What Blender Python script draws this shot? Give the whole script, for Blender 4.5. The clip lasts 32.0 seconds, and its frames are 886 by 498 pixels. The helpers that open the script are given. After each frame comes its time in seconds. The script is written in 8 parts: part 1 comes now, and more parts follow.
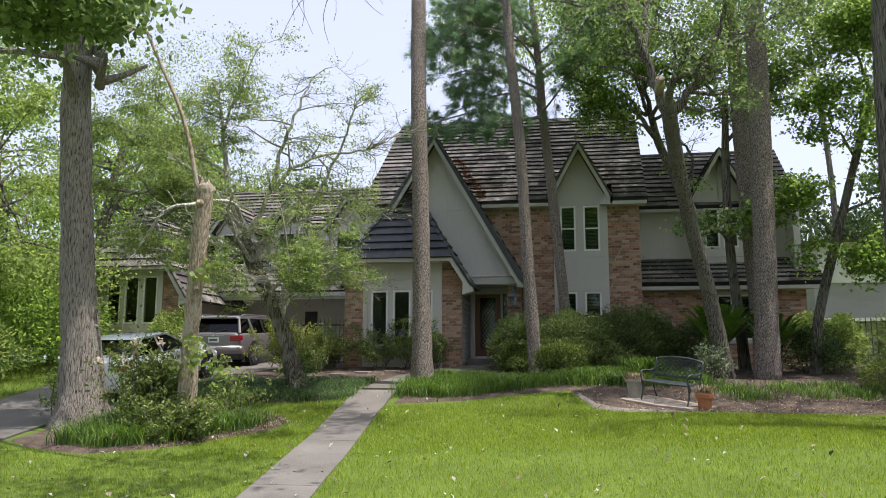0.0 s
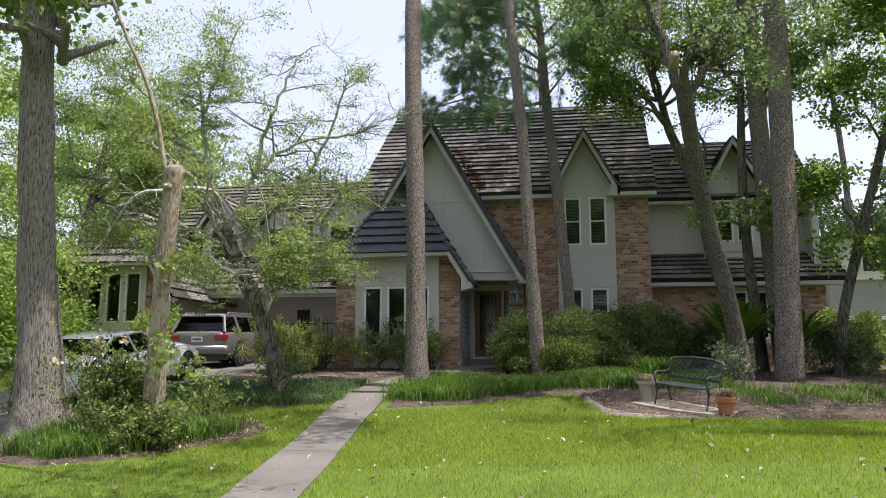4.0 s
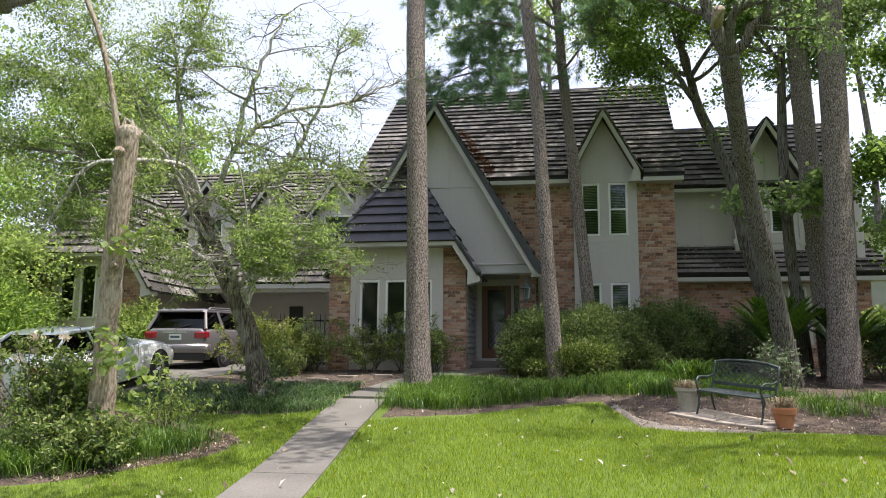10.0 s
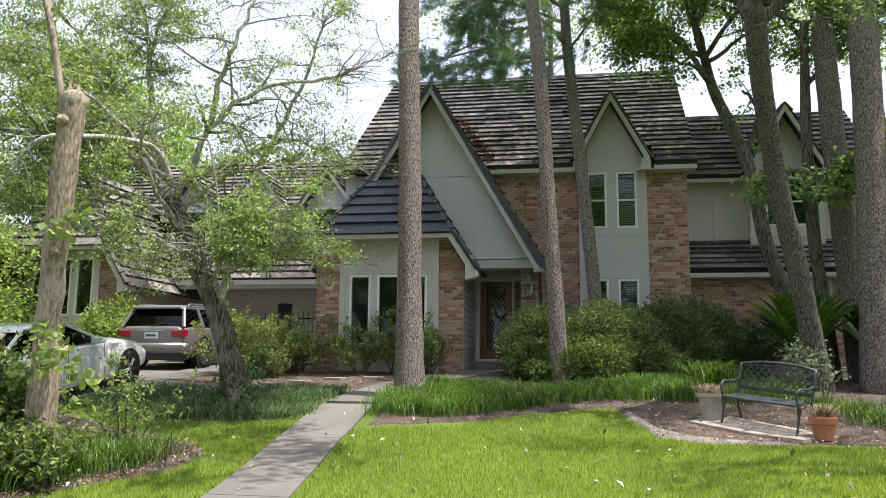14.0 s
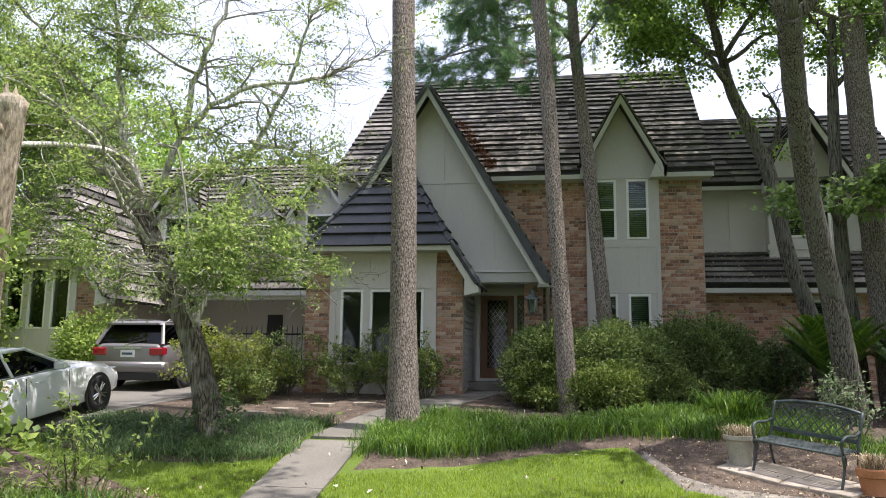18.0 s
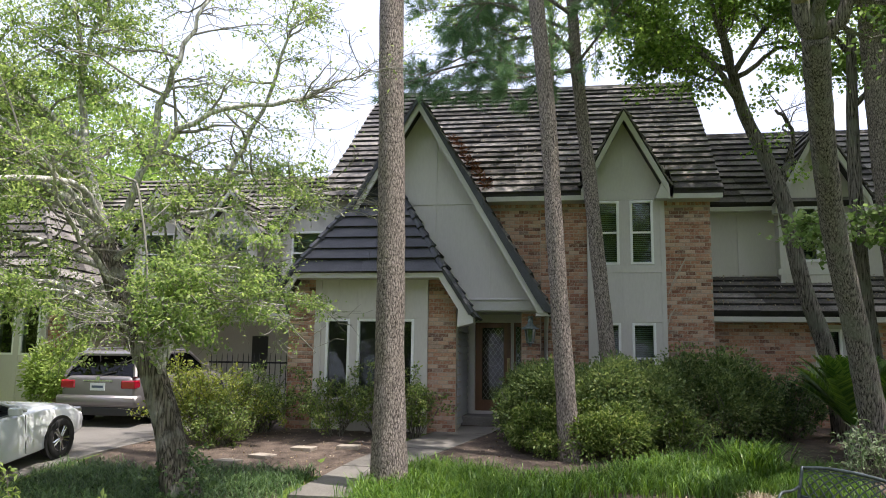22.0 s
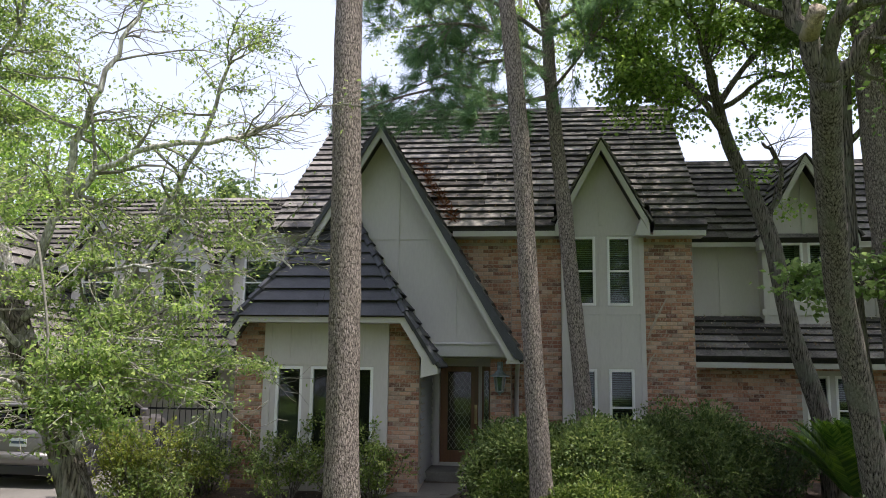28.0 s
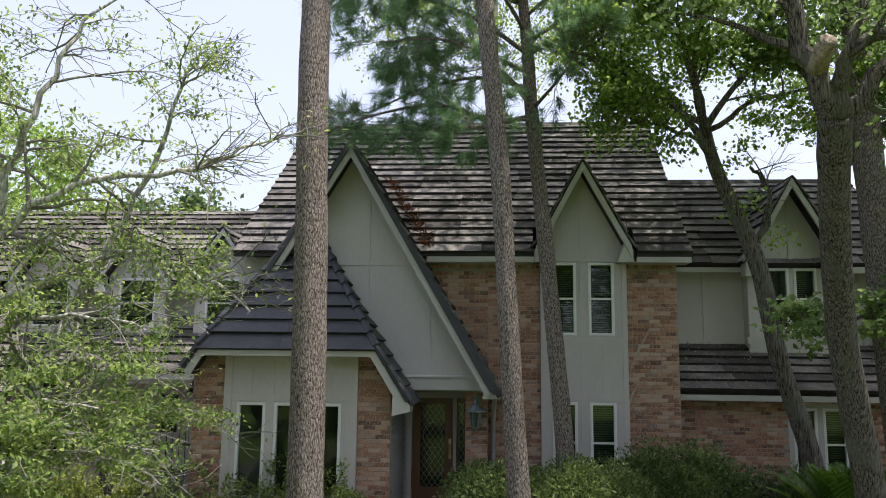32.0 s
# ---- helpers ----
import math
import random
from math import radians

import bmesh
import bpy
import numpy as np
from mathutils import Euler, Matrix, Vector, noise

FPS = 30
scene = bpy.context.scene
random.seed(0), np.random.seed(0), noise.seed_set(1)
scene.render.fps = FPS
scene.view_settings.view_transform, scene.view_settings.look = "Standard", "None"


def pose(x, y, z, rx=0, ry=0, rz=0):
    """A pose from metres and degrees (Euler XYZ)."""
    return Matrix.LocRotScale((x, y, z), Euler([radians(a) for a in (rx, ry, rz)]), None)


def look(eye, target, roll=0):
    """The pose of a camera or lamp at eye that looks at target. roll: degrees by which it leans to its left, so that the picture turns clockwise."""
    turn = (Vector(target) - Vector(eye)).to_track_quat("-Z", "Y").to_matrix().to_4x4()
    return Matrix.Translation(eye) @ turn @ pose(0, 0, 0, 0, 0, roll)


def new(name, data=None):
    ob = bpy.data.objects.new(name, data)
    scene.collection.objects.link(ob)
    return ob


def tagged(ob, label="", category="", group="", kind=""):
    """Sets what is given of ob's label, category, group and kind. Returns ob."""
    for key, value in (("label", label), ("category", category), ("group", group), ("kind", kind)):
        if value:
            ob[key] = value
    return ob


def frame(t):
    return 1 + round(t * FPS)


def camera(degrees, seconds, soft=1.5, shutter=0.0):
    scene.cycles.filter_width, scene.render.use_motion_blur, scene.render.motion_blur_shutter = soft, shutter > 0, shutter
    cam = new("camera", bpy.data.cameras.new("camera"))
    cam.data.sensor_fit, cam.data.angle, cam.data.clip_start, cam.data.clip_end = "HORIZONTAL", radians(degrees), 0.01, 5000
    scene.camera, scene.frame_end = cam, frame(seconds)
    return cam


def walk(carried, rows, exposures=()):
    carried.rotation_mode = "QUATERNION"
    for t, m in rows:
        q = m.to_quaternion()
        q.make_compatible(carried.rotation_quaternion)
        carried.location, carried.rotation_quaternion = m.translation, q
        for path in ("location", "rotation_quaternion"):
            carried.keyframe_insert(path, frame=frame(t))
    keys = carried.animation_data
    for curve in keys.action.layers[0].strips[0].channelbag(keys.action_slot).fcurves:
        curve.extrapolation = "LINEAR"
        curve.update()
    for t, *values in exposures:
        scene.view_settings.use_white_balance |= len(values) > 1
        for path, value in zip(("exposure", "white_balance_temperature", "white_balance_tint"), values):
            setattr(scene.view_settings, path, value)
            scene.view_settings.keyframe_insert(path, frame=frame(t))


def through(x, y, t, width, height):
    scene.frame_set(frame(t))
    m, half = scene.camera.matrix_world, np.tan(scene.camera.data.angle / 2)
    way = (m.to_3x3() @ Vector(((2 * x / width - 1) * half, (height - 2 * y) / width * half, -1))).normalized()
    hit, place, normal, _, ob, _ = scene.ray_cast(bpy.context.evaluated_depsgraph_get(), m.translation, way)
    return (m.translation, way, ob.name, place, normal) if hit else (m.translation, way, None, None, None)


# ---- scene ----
cam = camera(60.3, 32.0, 0.9)
METRES, EYE, TILT, LEAN, TURN = 10.0, 1.35, 0.0, 0.0, 9.0
ROWS = [
    (0.0, 0.0, 0.0, 0.0, -0.01, 8.33, -0.09),
    (0.5, 0.0019, 0.0139, 0.0003, 0.01, 8.33, -0.09),
    (1.0, 0.0038, 0.0293, 0.0003, 0.04, 8.33, -0.08),
    (1.5, 0.0046, 0.0458, 0.0001, 0.04, 8.34, -0.08),
    (2.0, 0.0058, 0.0631, -0.0004, 0.04, 8.35, -0.09),
    (2.5, 0.0076, 0.0806, -0.0004, 0.06, 8.36, -0.09),
    (3.0, 0.0093, 0.0984, -0.0, 0.07, 8.35, -0.08),
    (3.5, 0.0105, 0.117, 0.0001, 0.08, 8.36, -0.08),
    (5.5, 0.0153, 0.1935, -0.0005, 0.16, 8.41, -0.05),
    (6.0, 0.0143, 0.2121, -0.0007, 0.16, 8.43, -0.07),
    (6.5, 0.0126, 0.2302, -0.0007, 0.17, 8.44, -0.1),
    (7.0, 0.0106, 0.2477, -0.0003, 0.17, 8.44, -0.14),
    (7.5, 0.008, 0.2652, 0.0001, 0.17, 8.45, -0.2),
    (8.0, 0.0061, 0.2824, 0.0004, 0.17, 8.45, -0.23),
    (8.5, 0.0045, 0.2996, 0.0007, 0.16, 8.46, -0.29),
    (9.0, 0.0036, 0.3166, 0.0009, 0.16, 8.46, -0.33),
    (9.5, 0.0034, 0.3335, 0.0009, 0.16, 8.46, -0.37),
    (10.0, 0.0036, 0.3501, 0.0013, 0.16, 8.45, -0.42),
    (10.5, 0.0034, 0.3668, 0.0013, 0.14, 8.45, -0.46),
    (11.0, 0.0035, 0.3836, 0.0012, 0.14, 8.45, -0.49),
    (11.5, 0.0038, 0.401, 0.0008, 0.12, 8.46, -0.52),
    (12.0, 0.0056, 0.4183, 0.0008, 0.13, 8.45, -0.52),
    (12.5, 0.0068, 0.4361, 0.0009, 0.11, 8.44, -0.54),
    (13.0, 0.0081, 0.4539, 0.0009, 0.08, 8.45, -0.54),
    (13.5, 0.0096, 0.4713, 0.002, 0.07, 8.44, -0.55),
    (14.0, 0.0113, 0.4884, 0.0038, 0.08, 8.45, -0.55),
    (14.5, 0.0125, 0.505, 0.0069, 0.08, 8.46, -0.57),
    (16.5, 0.0122, 0.5664, 0.0297, 0.04, 8.38, -0.65),
    (17.0, 0.0133, 0.5805, 0.0369, 0.06, 8.39, -0.68),
    (17.5, 0.0141, 0.5948, 0.045, 0.05, 8.38, -0.7),
    (18.0, 0.0147, 0.6085, 0.0545, 0.03, 8.35, -0.72),
    (18.5, 0.0165, 0.6221, 0.0627, 0.05, 8.37, -0.73),
    (19.0, 0.0182, 0.6352, 0.0713, 0.06, 8.37, -0.74),
    (19.5, 0.0198, 0.6481, 0.0799, 0.07, 8.37, -0.73),
    (20.0, 0.021, 0.6605, 0.0886, 0.04, 8.37, -0.74),
    (20.5, 0.0212, 0.6726, 0.0976, -0.04, 8.38, -0.74),
    (21.0, 0.0218, 0.6845, 0.1074, -0.11, 8.35, -0.75),
    (21.5, 0.0208, 0.6962, 0.1173, -0.23, 8.34, -0.74),
    (22.0, 0.0213, 0.7068, 0.1264, -0.31, 8.35, -0.77),
    (22.5, 0.0209, 0.7173, 0.1359, -0.4, 8.34, -0.79),
    (23.0, 0.0209, 0.7274, 0.1444, -0.48, 8.36, -0.79),
    (23.5, 0.0212, 0.7376, 0.1536, -0.56, 8.35, -0.81),
    (24.0, 0.0213, 0.7479, 0.1623, -0.69, 8.36, -0.83),
    (24.5, 0.0217, 0.7587, 0.1704, -0.83, 8.38, -0.84),
    (25.0, 0.0223, 0.7693, 0.1783, -1.0, 8.4, -0.86),
    (25.5, 0.0229, 0.7799, 0.186, -1.22, 8.42, -0.87),
    (27.5, 0.0265, 0.8199, 0.2117, -2.51, 8.63, -0.78),
    (28.0, 0.0274, 0.8298, 0.2194, -2.87, 8.63, -0.77),
    (28.5, 0.0281, 0.8396, 0.2274, -3.19, 8.62, -0.76),
    (29.0, 0.0291, 0.8489, 0.2357, -3.45, 8.62, -0.75),
    (29.5, 0.0292, 0.8588, 0.244, -3.73, 8.61, -0.73),
    (30.0, 0.0294, 0.8684, 0.2523, -3.98, 8.61, -0.72),
    (30.5, 0.0299, 0.8779, 0.2606, -4.21, 8.61, -0.71),
    (31.0, 0.0297, 0.8873, 0.2688, -4.45, 8.61, -0.71),
    (31.5, 0.0291, 0.8971, 0.2769, -4.7, 8.61, -0.71),
    (32.0, 0.028, 0.9071, 0.2846, -4.98, 8.62, -0.71),
]
walk(cam, [(t, pose(0, 0, EYE, TILT, LEAN, TURN) @ pose(METRES * x, METRES * y, METRES * z, 90 + pitch, roll, yaw)) for t, x, y, z, yaw, pitch, roll in ROWS],
     exposures=((0.0, 0.38, 6500, 14), (10.0, 0.66, 6500, 14), (18.0, 0.82, 6500, 14), (25.0, 0.74, 6500, 14), (32.0, 0.44, 6500, 14)))

# ---------------------------------------------------------------- world and sun
SUN_EL, SUN_AZ = radians(71), radians(101)          # azimuth measured from +y towards +x
world = bpy.data.worlds.new("sky")
scene.world = world
world.use_nodes = True
wn = world.node_tree.nodes
wl = world.node_tree.links
sky = wn.new("ShaderNodeTexSky")
sky.sky_type = "NISHITA"
sky.sun_disc = False
sky.sun_elevation, sky.sun_rotation = SUN_EL, SUN_AZ
sky.dust_density, sky.air_density, sky.ozone_density = 4.0, 1.2, 1.0
haze = wn.new("ShaderNodeMixRGB")
haze.inputs["Fac"].default_value = 0.45
haze.inputs["Color2"].default_value = (6.8, 7.1, 9.2, 1)
wl.new(sky.outputs["Color"], haze.inputs["Color1"])
wl.new(haze.outputs["Color"], wn["Background"].inputs["Color"])
wn["Background"].inputs["Strength"].default_value = 0.15
sun_data = bpy.data.lights.new("sun", "SUN")
sun_data.energy, sun_data.angle, sun_data.color = 4.6, radians(0.6), (1.0, 0.95, 0.87)
sun = new("sun", sun_data)
sun_dir = Vector((math.cos(SUN_EL) * math.sin(SUN_AZ), math.cos(SUN_EL) * math.cos(SUN_AZ), math.sin(SUN_EL)))
sun.matrix_world = look(sun_dir * 60, (0, 0, 0))
tagged(sun, "the sun in a hazy summer sky", "sun", kind="structure")


# ---------------------------------------------------------------- materials
def nodes_of(name):
    m = bpy.data.materials.new(name)
    m.use_nodes = True
    return m, m.node_tree.nodes, m.node_tree.links, m.node_tree.nodes["Principled BSDF"]


def ramp(nt, stops):
    r = nt.new("ShaderNodeValToRGB")
    while len(r.color_ramp.elements) < len(stops):
        r.color_ramp.elements.new(0.5)
    for e, (p, c) in zip(r.color_ramp.elements, stops):
        e.position, e.color = p, (*c, 1)
    return r


def rough_mat(name, lo, hi, scale=6.0, fine=60.0, rough=0.8, bump=0.3, stretch=(1, 1, 1), metal=0.0, vary=0.0, spec=0.4, dist=0.02, detail=6):
    """Two scales of noise between two colours, with relief; vary: how much single pieces differ in brightness."""
    m, n, l, b = nodes_of(name)
    co = n.new("ShaderNodeTexCoord")
    mp = n.new("ShaderNodeMapping")
    mp.inputs["Scale"].default_value = stretch
    l.new(co.outputs["Object"], mp.inputs["Vector"])
    big, small = n.new("ShaderNodeTexNoise"), n.new("ShaderNodeTexNoise")
    big.inputs["Scale"].default_value, small.inputs["Scale"].default_value = scale, fine
    big.inputs["Detail"].default_value = small.inputs["Detail"].default_value = detail
    for t in (big, small):
        l.new(mp.outputs["Vector"], t.inputs["Vector"])
    mix = n.new("ShaderNodeMath")
    mix.operation = "MULTIPLY_ADD"
    l.new(small.outputs["Fac"], mix.inputs[0])
    mix.inputs[1].default_value = 0.45
    half = n.new("ShaderNodeMath")
    half.operation = "MULTIPLY"
    half.inputs[1].default_value = 0.55
    l.new(big.outputs["Fac"], half.inputs[0])
    l.new(half.outputs[0], mix.inputs[2])
    r = ramp(n, [(0.33, lo), (0.67, hi)])
    l.new(mix.outputs[0], r.inputs["Fac"])
    col = r.outputs["Color"]
    if vary:
        col = piece_tint(n, l, col, vary)
    l.new(col, b.inputs["Base Color"])
    b.inputs["Roughness"].default_value, b.inputs["Metallic"].default_value = rough, metal
    b.inputs["Specular IOR Level"].default_value = spec
    if bump:
        bp = n.new("ShaderNodeBump")
        bp.inputs["Strength"].default_value, bp.inputs["Distance"].default_value = bump, dist
        l.new(mix.outputs[0], bp.inputs["Height"])
        l.new(bp.outputs["Normal"], b.inputs["Normal"])
    return m


def piece_random(n, l):
    oi, ge = n.new("ShaderNodeObjectInfo"), n.new("ShaderNodeNewGeometry")
    add, fr = n.new("ShaderNodeMath"), n.new("ShaderNodeMath")
    fr.operation = "FRACT"
    l.new(oi.outputs["Random"], add.inputs[0])
    l.new(ge.outputs["Random Per Island"], add.inputs[1])
    l.new(add.outputs[0], fr.inputs[0])
    return fr.outputs[0]


def piece_tint(n, l, col, amount):
    hs, mr = n.new("ShaderNodeHueSaturation"), n.new("ShaderNodeMapRange")
    mr.inputs["To Min"].default_value, mr.inputs["To Max"].default_value = 1 - amount, 1 + amount
    l.new(piece_random(n, l), mr.inputs["Value"])
    l.new(mr.outputs["Result"], hs.inputs["Value"])
    l.new(col, hs.inputs["Color"])
    return hs.outputs["Color"]


def leaf_mat(name, stops, through=0.35, rough=0.5, spec=0.35):
    """Leaves: each its own shade, a waxy face and light shining through."""
    m, n, l, b = nodes_of(name)
    r = ramp(n, stops)
    l.new(piece_random(n, l), r.inputs["Fac"])
    l.new(r.outputs["Color"], b.inputs["Base Color"])
    b.inputs["Roughness"].default_value, b.inputs["Specular IOR Level"].default_value = rough, spec
    tr, mx, br = n.new("ShaderNodeBsdfTranslucent"), n.new("ShaderNodeMixShader"), n.new("ShaderNodeHueSaturation")
    br.inputs["Value"].default_value, br.inputs["Saturation"].default_value, br.inputs["Hue"].default_value = 1.5, 1.1, 0.485
    l.new(r.outputs["Color"], br.inputs["Color"])
    l.new(br.outputs["Color"], tr.inputs["Color"])
    mx.inputs["Fac"].default_value = through
    l.new(b.outputs["BSDF"], mx.inputs[1])
    l.new(tr.outputs["BSDF"], mx.inputs[2])
    l.new(mx.outputs["Shader"], n["Material Output"].inputs["Surface"])
    return m


def bark_mat(name, deep, plate, scale=9.0, squash=0.3, bump=0.9, moss=None, plates=0.35, low=0.22, mid=0.55):
    """Rough bark, long in the trunk's direction: torn noise with dark furrows, and flaky plates between."""
    m, n, l, b = nodes_of(name)
    co, mp = n.new("ShaderNodeTexCoord"), n.new("ShaderNodeMapping")
    mp.inputs["Scale"].default_value = (1, 1, squash)
    l.new(co.outputs["Object"], mp.inputs["Vector"])
    wob, add = n.new("ShaderNodeTexNoise"), n.new("ShaderNodeMixRGB")
    wob.inputs["Scale"].default_value, wob.inputs["Detail"].default_value = scale * 0.6, 6
    add.blend_type, add.inputs["Fac"].default_value = "ADD", 1.6 / scale
    l.new(mp.outputs["Vector"], wob.inputs["Vector"])
    l.new(mp.outputs["Vector"], add.inputs["Color1"])
    l.new(wob.outputs["Color"], add.inputs["Color2"])
    vo = n.new("ShaderNodeTexVoronoi")
    vo.feature = "DISTANCE_TO_EDGE"
    vo.inputs["Scale"].default_value = scale
    l.new(add.outputs["Color"], vo.inputs["Vector"])
    ht = n.new("ShaderNodeMapRange")
    ht.inputs["From Max"].default_value = 0.3
    l.new(vo.outputs["Distance"], ht.inputs["Value"])
    torn = n.new("ShaderNodeTexNoise")
    torn.inputs["Scale"].default_value, torn.inputs["Detail"].default_value, torn.inputs["Roughness"].default_value = scale * 1.7, 10, 0.72
    l.new(mp.outputs["Vector"], torn.inputs["Vector"])
    wide = n.new("ShaderNodeMapRange")
    wide.inputs["From Min"].default_value, wide.inputs["From Max"].default_value = 0.3, 0.7
    l.new(torn.outputs["Fac"], wide.inputs["Value"])
    hh, mul = n.new("ShaderNodeMath"), n.new("ShaderNodeMath")
    hh.operation, mul.operation = "MULTIPLY", "MULTIPLY_ADD"
    hh.inputs[1].default_value, mul.inputs[1].default_value = plates, 1 - plates
    l.new(ht.outputs["Result"], hh.inputs[0])
    l.new(wide.outputs["Result"], mul.inputs[0])
    l.new(hh.outputs[0], mul.inputs[2])
    r = ramp(n, [(low, deep), (mid, plate), (0.85, tuple(min(1, c * 1.55) for c in plate))])
    l.new(mul.outputs[0], r.inputs["Fac"])
    col = r.outputs["Color"]
    if moss:
        mo, mm, mr = n.new("ShaderNodeTexNoise"), n.new("ShaderNodeMixRGB"), ramp(n, [(0.52, (0, 0, 0)), (0.64, (0.75, 0.75, 0.75))])
        mo.inputs["Scale"].default_value, mo.inputs["Detail"].default_value = 2.6, 6
        l.new(co.outputs["Object"], mo.inputs["Vector"])
        l.new(mo.outputs["Fac"], mr.inputs["Fac"])
        l.new(mr.outputs["Color"], mm.inputs["Fac"])
        l.new(col, mm.inputs["Color1"])
        mm.inputs["Color2"].default_value = (*moss, 1)
        col = mm.outputs["Color"]
    l.new(col, b.inputs["Base Color"])
    b.inputs["Roughness"].default_value, b.inputs["Specular IOR Level"].default_value = 0.92, 0.2
    bp = n.new("ShaderNodeBump")
    bp.inputs["Strength"].default_value, bp.inputs["Distance"].default_value = bump, 0.04
    l.new(mul.outputs[0], bp.inputs["Height"])
    l.new(bp.outputs["Normal"], b.inputs["Normal"])
    return m


def brick_mat(name):
    m, n, l, b = nodes_of(name)
    r = ramp(n, [(0.0, (0.13, 0.064, 0.045)), (0.18, (0.27, 0.118, 0.073)), (0.45, (0.37, 0.178, 0.110)), (0.68, (0.44, 0.245, 0.158)), (0.86, (0.50, 0.345, 0.255)), (1.0, (0.20, 0.13, 0.105))])
    l.new(piece_random(n, l), r.inputs["Fac"])
    co, no, mx = n.new("ShaderNodeTexCoord"), n.new("ShaderNodeTexNoise"), n.new("ShaderNodeMixRGB")
    no.inputs["Scale"].default_value, no.inputs["Detail"].default_value = 26.0, 8
    l.new(co.outputs["Object"], no.inputs["Vector"])
    mr = ramp(n, [(0.45, (0, 0, 0)), (0.75, (0.55, 0.55, 0.55))])
    l.new(no.outputs["Fac"], mr.inputs["Fac"])
    l.new(mr.outputs["Color"], mx.inputs["Fac"])
    l.new(r.outputs["Color"], mx.inputs["Color1"])
    mx.inputs["Color2"].default_value = (0.55, 0.46, 0.38, 1)
    l.new(mx.outputs["Color"], b.inputs["Base Color"])
    b.inputs["Roughness"].default_value = 0.9
    bp = n.new("ShaderNodeBump")
    bp.inputs["Strength"].default_value, bp.inputs["Distance"].default_value = 0.5, 0.01
    l.new(no.outputs["Fac"], bp.inputs["Height"])
    l.new(bp.outputs["Normal"], b.inputs["Normal"])
    return m


def glass_mat(name, tint=(0.75, 0.8, 0.8), ior=1.4):
    m, n, l, b = nodes_of(name)
    tr, gl, mx, fr = n.new("ShaderNodeBsdfTransparent"), n.new("ShaderNodeBsdfGlossy"), n.new("ShaderNodeMixShader"), n.new("ShaderNodeFresnel")
    tr.inputs["Color"].default_value = (*tint, 1)
    gl.inputs["Roughness"].default_value = 0.02
    fr.inputs["IOR"].default_value = ior
    l.new(fr.outputs["Fac"], mx.inputs["Fac"])
    l.new(tr.outputs["BSDF"], mx.inputs[1])
    l.new(gl.outputs["BSDF"], mx.inputs[2])
    l.new(mx.outputs["Shader"], n["Material Output"].inputs["Surface"])
    return m


def plain(name, col, rough=0.5, metal=0.0, coat=0.0, spec=0.5):
    m, n, l, b = nodes_of(name)
    b.inputs["Base Color"].default_value = (*col, 1)
    b.inputs["Roughness"].default_value, b.inputs["Metallic"].default_value = rough, metal
    b.inputs["Coat Weight"].default_value, b.inputs["Specular IOR Level"].default_value = coat, spec
    return m


BRICK = brick_mat("red brick")
MORTAR = rough_mat("mortar", (0.30, 0.26, 0.21), (0.42, 0.37, 0.31), 8, 90, 0.95, 0.4)
PAINT = rough_mat("greige board paint", (0.485, 0.455, 0.425), (0.56, 0.53, 0.495), 1.2, 30, 0.6, 0.08, (1, 1, 0.3))
TRIM = rough_mat("pale trim paint", (0.44, 0.43, 0.395), (0.52, 0.51, 0.47), 1.5, 40, 0.55, 0.06)
VINYL = rough_mat("white window vinyl", (0.70, 0.70, 0.68), (0.78, 0.78, 0.76), 3, 40, 0.4, 0.03)
SIDING = rough_mat("grey lap siding", (0.27, 0.27, 0.26), (0.34, 0.34, 0.33), 2, 40, 0.6, 0.12, (0.4, 0.4, 2), vary=0.08)
ROOF = rough_mat("weathered roof tile", (0.046, 0.042, 0.040), (0.218, 0.203, 0.19), 2.2, 24, 0.85, 0.6, (1, 1, 1), vary=0.6, spec=0.12)
ROOF_DARK = rough_mat("roof edge and course shade", (0.02, 0.02, 0.02), (0.05, 0.047, 0.045), 4, 40, 0.8, 0.3)
# dark plaster: the dimness of the rooms is put into the colour
ROOM = rough_mat("darkened room plaster", (0.12, 0.115, 0.10), (0.16, 0.15, 0.14), 2, 20, 0.9, 0.05)
BLIND = plain("white blind slats", (0.33, 0.37, 0.34), 0.6)
GLASS = glass_mat("window glass", (0.68, 0.77, 0.73), 1.5)
DOORGLASS = glass_mat("bevelled door glass", (0.42, 0.5, 0.44), 1.5)
ROOF_BAY = rough_mat("charcoal bay tile", (0.027, 0.029, 0.034), (0.058, 0.061, 0.068), 2.5, 30, 0.6, 0.35, vary=0.16, spec=0.5)
CARGLASS = glass_mat("tinted car glass", (0.10, 0.12, 0.12))
WOOD = rough_mat("dark door wood", (0.09, 0.036, 0.018), (0.20, 0.085, 0.04), 4, 50, 0.4, 0.15, (4, 4, 0.3), spec=0.5)
LEAD = plain("lead came", (0.24, 0.27, 0.25), 0.4, 0.7)
BRASS = plain("dull brass", (0.45, 0.36, 0.2), 0.35, 1.0)
CONCRETE = rough_mat("worn concrete", (0.098, 0.091, 0.08), (0.212, 0.198, 0.178), 0.9, 45, 0.9, 0.25, vary=0.05)
DRIVE = rough_mat("driveway concrete", (0.085, 0.08, 0.073), (0.185, 0.173, 0.16), 0.8, 40, 0.9, 0.25, vary=0.05)
STONE = rough_mat("buff paver stone", (0.24, 0.205, 0.17), (0.40, 0.345, 0.29), 3, 40, 0.9, 0.4, vary=0.12)
